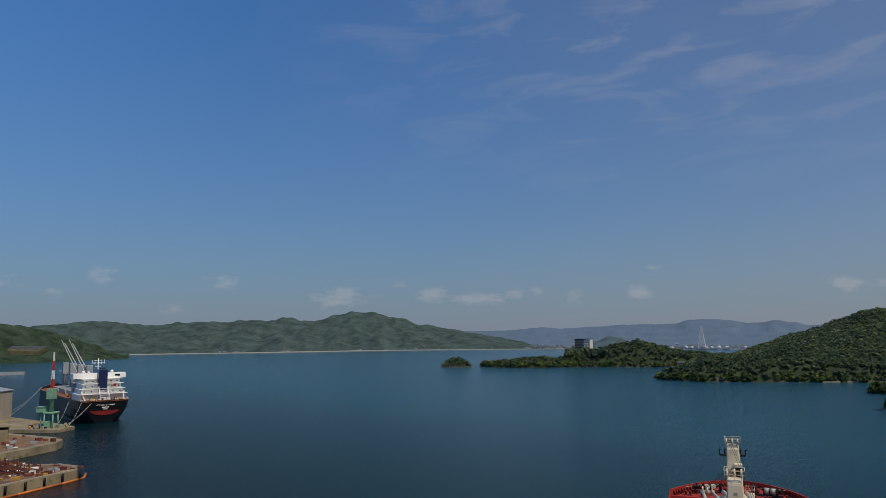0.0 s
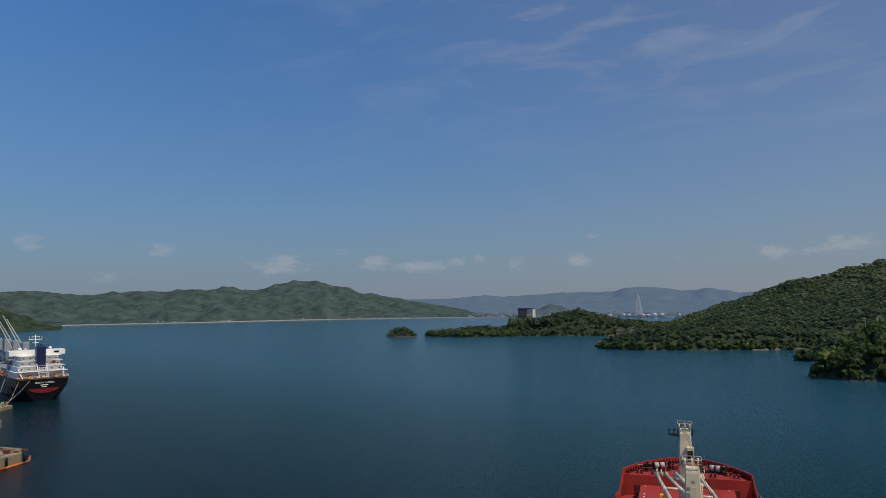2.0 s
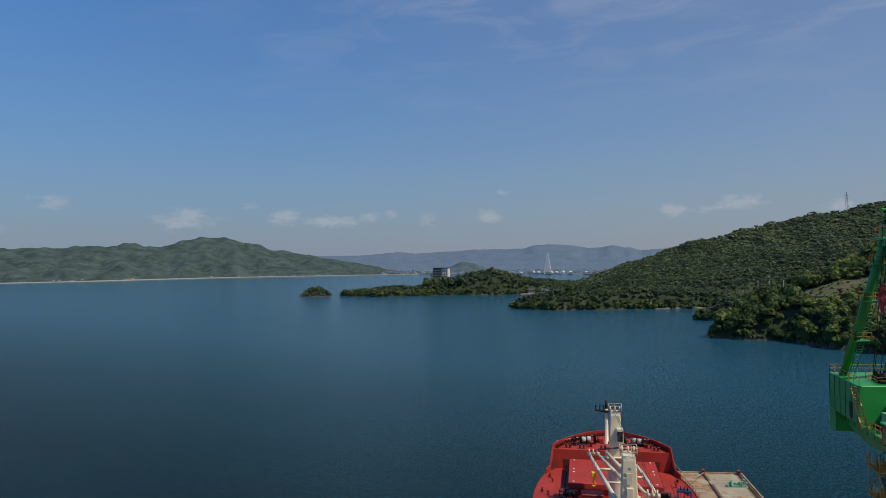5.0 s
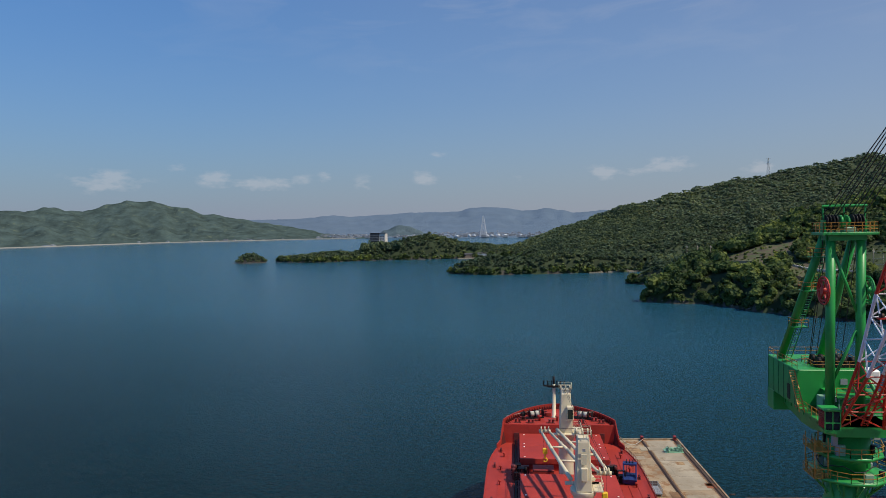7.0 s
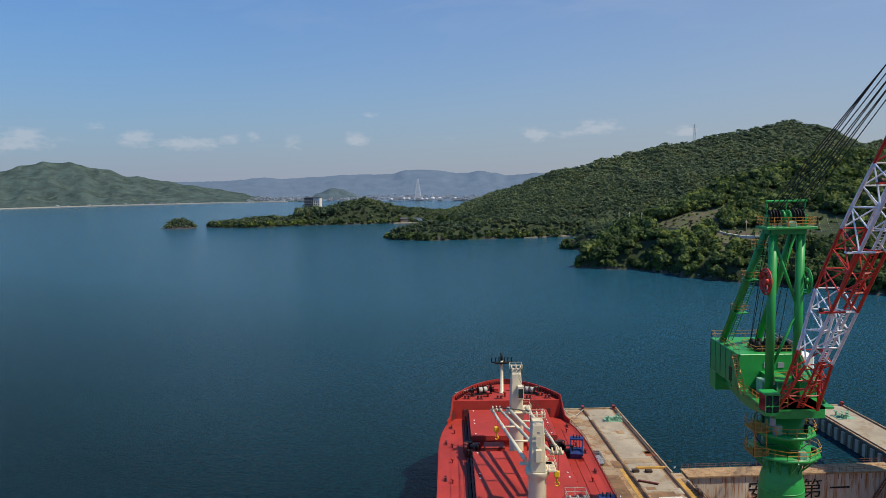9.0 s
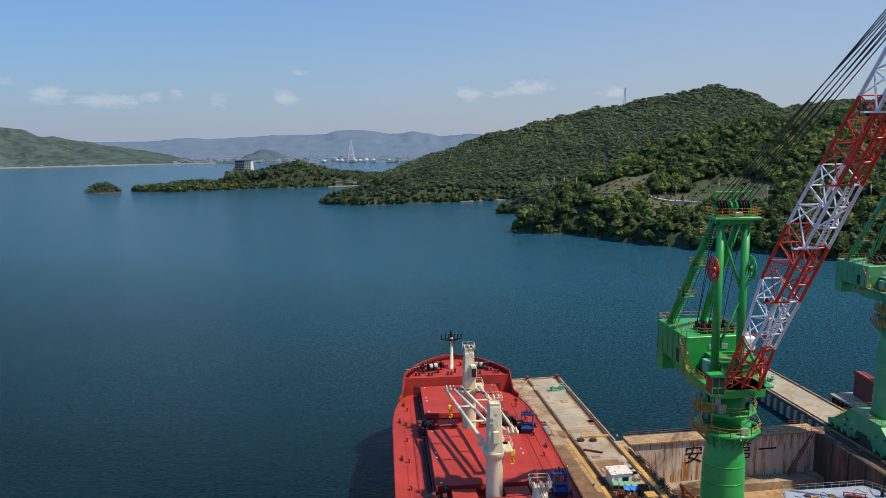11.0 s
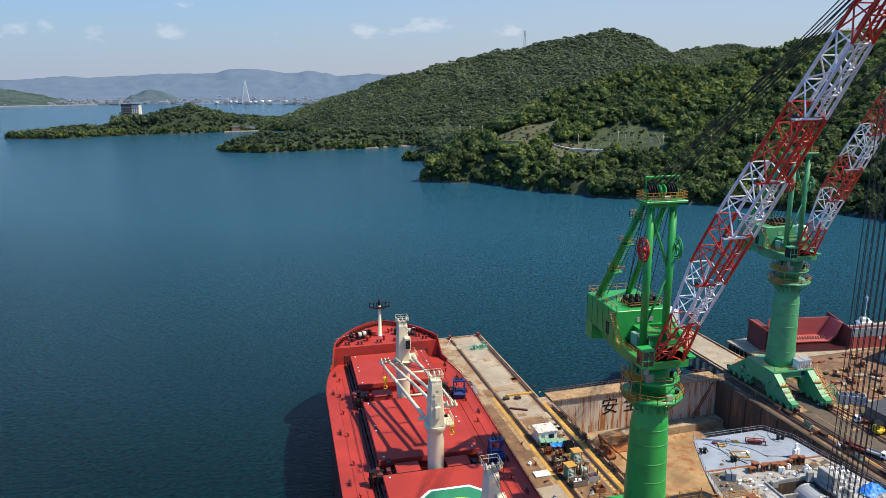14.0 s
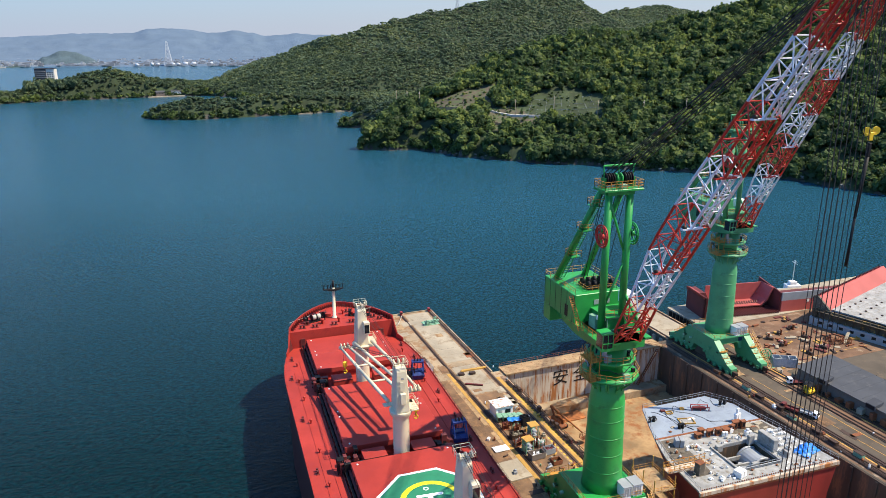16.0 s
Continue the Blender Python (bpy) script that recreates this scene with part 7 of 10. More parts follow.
    for x in (-2.35, 1.35):
        bm = B()
        tube(bm, (x, -0.5, 36.2), (x, -0.5, ptop), 0.58, seg=16)
        part("mast_leg", bm, green, c)
        bm = B()
        tube(bm, (x * 1.5, 13.4, 41.0), (x * 1.0, 1.4, ptop), 0.52, seg=10)
        part("back_stay", bm, green, c)
    bm = B()
    tube(bm, (-2.35, -0.5, 58.5), (1.35, -0.5, 48.5), 0.2, seg=8)
    tube(bm, (-2.35, -0.5, 40.0), (1.35, -0.5, 48.5), 0.2, seg=8)
    tube(bm, (1.35, -0.5, 43.0), (3.6, -3.8, 36.4), 0.25, seg=8)
    part("mast_brace", bm, green, c)
    # stair with landings along the left back stay
    bm = B()
    for s in (0, 0.7):
        tube(bm, (-2.9 + s, 12.8, 41.3), (-2.0 + s, 2.0, 58.4), 0.07, seg=4)
    for k in range(44):
        t = (k + 0.5) / 44
        y, z = 12.8 - 10.8 * t, 41.3 + 17.1 * t
        box(bm, -2.9 + 0.9 * t, -2.2 + 0.9 * t, y - 0.12, y + 0.12, z, z + 0.05)
    part("mast_stair", bm, green, c)
    for t in (0.3, 0.62, 0.9):
        y, z = 12.8 - 10.8 * t, 41.3 + 17.1 * t
        bm = B()
        box(bm, -3.6, -1.6, y - 1.4, y + 0.6, z - 0.1, z)
        land = part("stair_landing", bm, green, c)
        bm = B()
        railing(bm, [(-3.6, y - 1.4, z), (-3.6, y + 0.6, z), (-1.6, y + 0.6, z)], 1.1, 0.8, 0.05)
        railing(bm, [(-1.6, y - 1.4, z), (-3.6, y - 1.4, z)], 1.1, 0.8, 0.05)
        part("landing_rail", bm, M["rail_or"], land)
    # head platform with sheaves
    bm = B()
    box(bm, -3.9, 2.9, -1.9, 1.6, ptop, ptop + 0.35, 0.05)
    box(bm, -2.8, 1.8, -1.1, 1.3, ptop - 0.7, ptop)
    head = part("head_platform", bm, green, c)
    bm = B()
    railing(bm, [(-3.8, -1.8, ptop + 0.35), (2.8, -1.8, ptop + 0.35), (2.8, 1.5, ptop + 0.35), (-3.8, 1.5, ptop + 0.35), (-3.8, -1.8, ptop + 0.35)], 1.25, 0.95, 0.055, (0.33, 0.66))
    part("head_rail", bm, M["rail_or"], head)
    for x in (-2.7, -2.3, -1.9, -1.5, 0.5, 0.9, 1.3, 1.7):
        part("head_sheave", disc(B(), (x, 0.3, ptop + 1.65), (1, 0, 0), 0.95, 0.16, 18), M["black"], head)
    bm = B()
    for x in (-0.9, -0.1):
        disc(bm, (x, 0.3, ptop + 1.65), (1, 0, 0), 0.85, 0.3, 18)
    tube(bm, (-3.0, 0.3, ptop + 1.65), (2.1, 0.3, ptop + 1.65), 0.25, seg=8)
    for x in (-2.95, -0.5, 2.05):
        box(bm, x - 0.13, x + 0.13, -0.3, 0.9, ptop + 0.35, ptop + 1.9)
    for x in (-2.9, -0.4, 2.1):
        tube(bm, (x, 0.3, ptop + 1.9), (x * 1.05, 0.3, ptop + 3.7), 0.11, seg=6)
    tube(bm, (-3.1, 0.3, ptop + 3.7), (2.4, 0.3, ptop + 3.7), 0.17, seg=6)
    part("sheave_frame", bm, green, head)
    part("head_motor", box(B(), -0.8, 0.4, -1.3, -0.6, ptop + 0.35, ptop + 1.0, 0.08), M["paleg"], head)
    # cable reels on the mast legs
    for x, colour in ((-3.2, M["jibred"]), (2.2, green)):
        bm = B()
        n = 28
        for i in range(n):
            a, b = 2 * math.pi * i / n, 2 * math.pi * (i + 1) / n
            for r in (1.75, 1.35):
                tube(bm, (x, -0.5 + r * math.cos(a), 52.5 + r * math.sin(a)), (x, -0.5 + r * math.cos(b), 52.5 + r * math.sin(b)), 0.14, seg=5, caps=False)
        for i in range(6):
            a = 2 * math.pi * i / 6
            tube(bm, (x, -0.5, 52.5), (x, -0.5 + 1.7 * math.cos(a), 52.5 + 1.7 * math.sin(a)), 0.12, seg=5)
        disc(bm, (x, -0.5, 52.5), (1, 0, 0), 0.5, 0.5, 12)
        part("cable_reel", bm, colour, c)
    # jib
    foot, tip = (-0.55, -4.9, 35.9), (reach, -39.2, 88.4)
    corner = lattice(None, c, foot, tip, 3.4, 2.2, 4.4, 2.0, 7, -1.0)
    bm = B()
    t = Vector(tip)
    box(bm, t.x - 1.6, t.x + 1.6, t.y - 2.0, t.y + 2.0, t.z - 0.3, t.z + 0.1, 0.05)
    for x in (-1.0, -0.4, 0.4, 1.0):
        disc(bm, t + Vector((x, -0.8, 0.8)), (1, 0, 0), 1.0, 0.25, 16)
    part("jib_head", bm, M["jibred"], c)
    bm = B()
    k = Vector((-0.4, 0.3, ptop + 1.65))
    for i in range(9):
        x = -2.6 + i * 0.6
        tube(bm, k + Vector((x, 0, 0.9 - 0.2 * (i % 3))), t + Vector((x * 0.45, 3.0 + 0.5 * (i % 4), -1.6 + 0.6 * (i % 3))), 0.06, seg=4)
    part("luffing_rope", bm, M["cable"], c)
    bm = B()
    for x, y in ((-2.4, -1.0), (-1.8, 0.2), (-1.0, 0.4), (0.2, 0.4), (1.2, 0.2), (1.9, -0.6)):
        tube(bm, k + Vector((x, 0, -0.6)), (x, 7.0 + y, 42.0), 0.05, seg=4)
    part("winch_rope", bm, M["cable"], c)
    return c, t


RAIL = 4.17
crane_a, tip_a = build_quay_crane(pose(33.7, -36.6, RAIL), M["green"], "bright green level-luffing quay crane with red and white lattice jib")
crane_b, tip_b = build_quay_crane(QUAY @ pose(98.3, 8.6, RAIL, 0, 0, -2.6), M["green2"], "faded green level-luffing quay crane beside the dry dock", reach=-5.2)


def hang_ropes(parent, t, low, name, n, spread, rope_r=0.038):
    bm = B()
    for i in range(n):
        x = t.x - spread / 2 + spread * i / (n - 1)
        y = t.y - 0.9 + 0.9 * (i % 2)
        tube(bm, (x, y, t.z + 0.6), (x * 1.04, y, low + 1.4 * (i % 3)), rope_r, seg=4)
    part("hoist_rope", bm, M["cable"], parent)


hang_ropes(crane_a, tip_a, 6.0, "a", 14, 4.4)
hang_ropes(crane_b, tip_b, 64.5, "b", 6, 1.8)


def build_hook_block(parent, p):
    bm = B()
    for s in (-1, 1):
        disc(bm, (p.x + s * 1.1, p.y, p.z), (0.3, 1, 0), 0.75, 0.35, 18)
    box(bm, p.x - 0.5, p.x + 0.5, p.y - 0.25, p.y + 0.25, p.z - 1.9, p.z - 0.3, 0.1)
    box(bm, p.x - 1.4, p.x + 1.4, p.y - 0.2, p.y + 0.2, p.z - 0.9, p.z - 0.4, 0.08)
    hb = part("hook_block", bm, M["yellow"], parent, "yellow twin-sheave hook block")
    bm = B()
    box(bm, p.x - 0.35, p.x + 0.35, p.y - 0.35, p.y + 0.35, p.z - 5.0, p.z - 2.3, 0.08)
    tube(bm, p - Vector((0, 0, 5)), p - Vector((0.6, 0, 17)), 0.4, 0.28, seg=10)
    tube(bm, p - Vector((0.6, 0, 17)), p - Vector((0.9, 0, 27)), 0.25, 0.3, seg=10)
    part("load_hook", bm, M["black"], hb)


build_hook_block(crane_b, Vector((tip_b.x + 1.2, tip_b.y - 0.5, 64.5)))

# ---- west quay equipment ----
def rnd(seed):
    return random.Random(seed)


def at_quay(x, y, z=4.04, turn=0.0):
    return pose(x, y, z, 0, 0, 2.6 + turn)


def build_hut():
    t = thing("quay_hut", "small white quay hut with a rust-spotted flat roof", "hut", at_quay(31.4, 2.8))
    bm = B()
    box(bm, -2.1, 2.1, -1.7, 1.7, 0, 2.6, 0.03)
    part("wall", bm, M["white"], t)
    bm = B()
    box(bm, -2.35, 2.35, -1.95, 1.95, 2.6, 2.8, 0.03)
    part("roof", bm, M["roofwhite"], t, "white roof with rust spots")
    bm = B()
    box(bm, -1.5, -0.7, -1.75, -1.68, 0.05, 2.0)
    part("door", bm, M["grey"], t)
    bm = B()
    box(bm, 0.2, 1.5, -1.75, -1.68, 1.0, 1.9)
    part("window", bm, M["glass"], t)


M["roofwhite"] = mat("white_roof_with_rust", (0.66, 0.62, 0.56), 0.7, var=0.15, scale=0.6, other=(0.30, 0.12, 0.05), amount=0.5)
build_hut()


def build_welder(x, y, turn):
    t = thing("welding_set", "pale green rounded welding generator on the quay", "generator", at_quay(x, y, 4.04, turn), group="welding sets")
    bm = B()
    box(bm, -0.6, 0.6, -0.9, 0.9, 0.25, 1.5, 0.15)
    part("body", bm, M["paleg"], t)
    bm = B()
    box(bm, -0.45, 0.45, -0.94, -0.88, 0.5, 1.2)
    part("grille", bm, M["black"], t)
    bm = B()
    for sy in (-0.6, 0.6):
        box(bm, -0.6, 0.6, sy - 0.1, sy + 0.1, 0, 0.25)
    part("skid", bm, M["railsteel"], t)


for i in range(5):
    build_welder(29.7 + i * 1.15, 0.0 - i * 0.25, i * 7 - 10)


def build_frame_stand(x, y, turn, top):
    t = thing("gear_stand", "pale green gear stand with a yellowish roof plate", "stand", at_quay(x, y, 4.04, turn), group="gear stands")
    for sx in (-0.8, 0.8):
        for sy in (-0.8, 0.8):
            bm = B()
            box(bm, sx - 0.08, sx + 0.08, sy - 0.08, sy + 0.08, 0, 3.0)
            part("post", bm, M["paleg"], t)
    bm = B()
    box(bm, -1.05, 1.05, -1.05, 1.05, 3.0, 3.12)
    part("roof", bm, top, t, "yellowish roof plate")
    bm = B()
    box(bm, -0.8, 0.8, 0.74, 0.8, 0.2, 2.8)
    box(bm, -0.8, -0.74, -0.8, 0.8, 0.2, 1.6)
    part("panel", bm, M["paleg"], t)
    bm = B()
    for z in (0.6, 1.4):
        box(bm, -0.8, 0.8, -0.8, 0.8, z, z + 0.06)
    part("shelf", bm, M["grey"], t)


build_frame_stand(34.0, -8.4, 0, M["ochre"])
build_frame_stand(30.6, -13.2, 6, M["ochre"])


def build_bin(x, y, turn, colour, label, w=1.0, d=0.75, h=1.0, fill=None, z=4.04):
    t = thing("skip_bin", label, "bin", at_quay(x, y, z, turn), group="skips on the quays")
    bm = B()
    for a in ((-w, w, -d, -d + 0.08), (-w, w, d - 0.08, d), (-w, -w + 0.08, -d + 0.08, d - 0.08), (w - 0.08, w, -d + 0.08, d - 0.08)):
        box(bm, *a, 0.1, h)
    box(bm, -w + 0.08, w - 0.08, -d + 0.08, d - 0.08, 0.1, 0.2)
    part("tub", bm, colour, t)
    bm = B()
    for sx in (-w * 0.7, w * 0.7):
        box(bm, sx - 0.1, sx + 0.1, -d, d, 0, 0.1)
    part("runner", bm, M["railsteel"], t)
    if fill:
        r = rnd(int(x * 10))
        bm = B()
        for k in range(14):
            cx, cy, s = r.uniform(-w + 0.3, w - 0.3), r.uniform(-d + 0.25, d - 0.25), r.uniform(0.08, 0.28)
            box(bm, cx - s, cx + s, cy - s * 0.6, cy + s * 0.6, 0.2, h * r.uniform(0.6, 1.15))
        part("scrap", bm, fill, t)


build_bin(34.3, -18.9, 0, M["rust"], "orange-brown open skip bin on the quay")
build_bin(31.4, -15.8, 4, M["brownwall"], "brown crate filled with white rags and scrap", 1.6, 0.9, 1.3, M["white"])
build_bin(30.8, -7.6, -4, M["railsteel"], "dark steel crate heaped with pale scrap", 1.5, 0.9, 1.1, M["concrete2"])
build_bin(34.6, -15.0, 0, M["grey"], "grey steel pallet box of tools", 1.1, 0.8, 1.3, M["darkred"])
build_bin(34.4, -3.4, 0, M["black"], "black tool cage beside the hut", 0.9, 0.8, 2.2, M["black"])


def build_bottle_rack(x, y, turn, colours):
    t = thing("gas_bottle_rack", "rack of upright coloured gas bottles", "gas rack", at_quay(x, y, 4.04, turn), group="gas racks")
    part("rack_floor", box(B(), -0.9, 0.9, -0.55, 0.55, 0, 0.1), M["rust"], t)
    for sy in (-0.5, 0.5):
        for sx in (-0.85, 0.85):
            part("rack_post", tube(B(), (sx, sy, 0.1), (sx, sy, 1.9), 0.05, seg=4), M["rust"], t)
        part("rack_bar", tube(B(), (-0.85, sy, 1.2), (0.85, sy, 1.2), 0.05, seg=4), M["rust"], t)
    r = rnd(int(x * 7 + y))
    for i in range(5):
        for j in range(2):
            bm = B()
            lathe(bm, [(0.13, 0.1), (0.13, 1.45), (0.06, 1.6), (0.06, 1.75)], 8, (-0.64 + i * 0.32, -0.2 + j * 0.4))
            part("gas_bottle", bm, M[r.choice(colours)], t)


build_bottle_rack(31.6, -5.0, 10, ("rust", "darkred", "paleg"))
build_bottle_rack(33.0, -11.6, -8, ("white", "darkred", "black"))
build_bottle_rack(34.0, -12.6, 5, ("paleg", "rust", "white"))
build_bottle_rack(29.7, -3.6, 0, ("darkred", "rust"))
build_bottle_rack(32.2, -9.8, 0, ("rust", "black", "darkred"))
build_bottle_rack(29.5, -10.6, 14, ("darkred", "rust", "grey"))


def build_blue_cover():
    t = thing("blue_sheet", "bright blue sheet thrown over gear on the quay", "tarpaulin", at_quay(32.4, -2.4, 4.04, -12))
    xs, ys = np.meshgrid(np.linspace(-1.7, 1.7, 16), np.linspace(-0.8, 0.8, 9))
    zs = 1.5 + 0.18 * waves(xs, ys, 1.2, 9) - 0.5 * np.clip(np.abs(ys) - 0.35, 0, 1)
    c = new("sheet", grid_mesh("sheet", xs, ys, zs, M["tarp"]))
    c.parent = t
    bm = B()
    box(bm, -1.5, 1.5, -0.6, 0.6, 0, 1.3, 0.05)
    part("gear_box", bm, M["railsteel"], t)


build_blue_cover()


def build_plate_stack(x, y, turn, colour, w, d, h, label, z=4.04):
    t = thing("plate_stack", label, "steel stack", at_quay(x, y, z, turn), group="stacked steel")
    n = max(2, int(h / 0.12))
    r = rnd(int(x * 3 + y * 5))
    for k in range(n):
        bm = B()
        dx, dy = r.uniform(-0.12, 0.12), r.uniform(-0.12, 0.12)
        box(bm, -w + dx, w + dx, -d + dy, d + dy, k * h / n, (k + 1) * h / n - 0.02)
        part("plate", bm, colour, t)


build_plate_stack(25.6, -10.6, 0, M["white"], 1.6, 1.0, 0.3, "white panels stacked by the ship's side")
build_plate_stack(25.2, -18.5, 2, M["concrete2"], 2.4, 3.2, 0.3, "pale rusty platform plates by the gangway")
build_plate_stack(33.2, 25.5, 88, M["ochre"], 0.35, 3.4, 0.35, "ochre timber baulks across the jetty")
build_plate_stack(30.4, 17.5, 60, M["darkred"], 0.25, 2.2, 0.4, "red steel beam lying on the slab")
build_plate_stack(29.2, 23.6, 0, M["railsteel"], 0.7, 0.5, 0.6, "dark steel bollard base")
build_plate_stack(32.2, 23.4, 0, M["railsteel"], 0.7, 0.5, 0.6, "dark steel bollard base")


def build_pump_cluster(x, y, turn, label):
    t = thing("valve_cluster", label, "pipework", at_quay(x, y, 4.05, turn), group="valve clusters")
    r = rnd(int(x))
    for k in range(10):
        bm = B()
        px, py = r.uniform(-2.2, 2.2), r.uniform(-1.4, 1.4)
        h = r.uniform(0.8, 1.9)
        tube(bm, (px, py, 0), (px, py, h), 0.16, seg=8)
        disc(bm, (px, py, h), (r.uniform(-0.4, 0.4), r.uniform(-0.4, 0.4), 1), 0.4, 0.1, 12)
        part("valve", bm, M["paleg"], t)
    bm = B()
    for k in range(6):
        a, b = r.uniform(-2.2, 2.2), r.uniform(-1.4, 1.4)
        tube(bm, (a, b, 0.3), (-a, b + r.uniform(-0.5, 0.5), 0.3), 0.12, seg=6)
    box(bm, -2.4, 2.4, -1.6, 1.6, 0, 0.08)
    part("pipe_base", bm, M["paleg"], t)


build_pump_cluster(32.0, 58.5, 0, "grey-green mooring gear clustered on the jetty end")
build_pump_cluster(95.2, 58.0, 0, "grey-green mooring gear clustered on the pier end")


def build_dockside_rail():
    bm = B()
    railing(bm, [(40.2, 14, 4), (40.2, -60, 4)], 1.1, 2.0, 0.05)
    for k in range(36):
        v = 13 - k * 2.0
        if k % 3:
            box(bm, 39.6, 40.3, v - 0.5, v + 0.4, 4.0, 4.5 + 0.3 * (k % 4))
    solid("dockside_rail", bm, M["railsteel"], "rusty guard rail and pipework along the dock edge", "guard rail", kind="structure", m=QUAY)
    bm = B()
    for u in (39.5, 90.0):
        for r, du in ((0.16, 0), (0.10, 0.35), (0.10, -0.3)):
            tube(bm, (u + du, -120, 4.25), (u + du, 15, 4.25), r, seg=6)
    solid("service_pipes", bm, M["railsteel"], "dark service pipes running along the dock edge", "pipes", kind="structure", m=QUAY)
    bm = B()
    for k in range(30):
        v = 12 - k * 1.1
        box(bm, 38.95, 39.25, v, v + 0.55, 4.0, 4.055)
    for k in range(18):
        v = -12 - k * 1.3
        box(bm, 36.4, 36.7, v, v + 0.65, 4.0, 4.055)
    solid("hazard_dashes", bm, M["yellow"], "yellow hazard dashes painted along the rail", "marking", kind="structure", m=QUAY)


build_dockside_rail()


def build_lift_platform():
    t = thing("boom_lift", "rust-orange boom lift with its arm folded down over the dock floor", "boom lift", QUAY @ pose(51.4, 9.2, -8.0, 0, 0, 12))
    bm = B()
    box(bm, -1.2, 1.2, -1.9, 1.9, 0.5, 1.1, 0.1)
    part("chassis", bm, M["rust"], t)
    for sx in (-1.2, 1.2):
        for sy in (-1.4, 1.4):
            bm = B()
            disc(bm, (sx, sy, 0.55), (1, 0, 0), 0.55, 0.45, 14)
            part("wheel", bm, M["black"], t)
    bm = B()
    tube(bm, (0, 0, 1.1), (0, 0, 1.4), 0.8, seg=14)
    box(bm, -1.1, -0.35, -1.2, 1.9, 1.4, 2.5, 0.1)
    box(bm, 0.35, 1.1, -1.2, 1.9, 1.4, 2.3, 0.1)
    part("turret", bm, M["freshrust"], t)
    bm = B()
    tube(bm, (0, 1.2, 1.7), (0, 3.0, 4.3), 0.34, 0.30, seg=8)
    part("lower_arm", bm, M["rust"], t)
    bm = B()
    tube(bm, (0, 3.2, 4.4), (0, -3.5, 3.3), 0.36, 0.32, seg=8)
    tube(bm, (0, -3.0, 3.4), (0, -8.4, 2.5), 0.24, 0.20, seg=8)
    tube(bm, (0, 2.0, 3.0), (0, 0.2, 3.6), 0.12, seg=6)
    part("upper_arm", bm, M["freshrust"], t)
    bm = B()
    railing(bm, [(-1.0, -9.7, 1.5), (1.0, -9.7, 1.5), (1.0, -8.5, 1.5), (-1.0, -8.5, 1.5), (-1.0, -9.7, 1.5)], 1.1, 1.0, 0.06)
    box(bm, -1.0, 1.0, -9.7, -8.5, 1.4, 1.5)
    part("basket", bm, M["rust"], t)


build_lift_platform()


def build_dock_clutter():
    r = rnd(12)
    for k in range(26):
        u, v = r.uniform(42, 56), r.uniform(-24, 12)
        t = thing("keel_block", r.choice(["squat timber and concrete keel block on the dock floor", "rust-brown steel keel block on the dock floor"]), "keel block", QUAY @ pose(u, v, -8.0, 0, 0, r.uniform(-20, 20)), group="keel blocks")
        bm = B()
        s = r.uniform(0.3, 0.8)
        box(bm, -s, s, -s * 0.5, s * 0.5, 0, s * 0.7, 0.03)
        box(bm, -s * 0.7, s * 0.7, -s * 0.4, s * 0.4, s * 0.7, s, 0.03)
        part("block", bm, M[r.choice(["rust", "concrete", "ochre"])], t)
    bm = B()
    box(bm, 42.0, 60, 10.2, 14.2, -8, -7.75)
    solid("rust_mound", bm, M["freshrust"], "bright orange rust-covered slab by the gate sill", "slab", kind="structure", m=QUAY)


build_dock_clutter()


# ---- east yard ----
def build_truck(x, y, turn, label, cab_colour, bed):
    t = thing("truck", label, "truck", pose(x, y, 4.05, 0, 0, turn) @ Matrix.Scale(0.74, 4), group="yard vehicles")
    bm = B()
    box(bm, -0.9, 0.9, -2.6, 2.2, 0.55, 0.8)
    part("chassis", bm, M["black"], t)
    bm = B()
    plate(bm, [(1.0, 0.6), (2.55, 0.6), (2.55, 1.3), (2.2, 2.15), (1.0, 2.15)], "x", -0.95, 0.95)
    cab = part("cab", bm, M[cab_colour], t)
    bm = B()
    plate(bm, [(2.30, 1.95), (2.56, 1.35), (2.60, 1.36), (2.34, 1.97)], "x", -0.8, 0.8)
    for s in (-1, 1):
        box(bm, s * 0.95, s * 0.97, 1.3, 2.1, 1.35, 1.95)
    part("window", bm, M["glass"], cab)
    bm = B()
    box(bm, -1.0, 1.0, -2.8, 0.85, 0.8, 0.95)
    if bed:
        for a in ((-1.0, -0.95, -2.8, 0.85), (0.95, 1.0, -2.8, 0.85), (-0.95, 0.95, -2.8, -2.75), (-0.95, 0.95, 0.8, 0.85)):
            box(bm, *a, 0.95, 1.4)
    part("bed", bm, M[bed or "darkred"], t)
    for sx in (-0.85, 0.85):
        for sy in (-1.7, 1.6):
            bm = B()
            disc(bm, (sx, sy, 0.42), (1, 0, 0), 0.42, 0.28, 14)
            part("wheel", bm, M["black"], t)


build_truck(96.2, -20.8, 205, "small white flatbed truck parked on the quay road", "white", "grey")
build_truck(93.8, -17.2, 25, "dark red flatbed truck loaded with steel", "darkred", "darkred")
build_truck(104.9, -7.3, 70, "white van-cab truck beside the grey shed", "white", None)


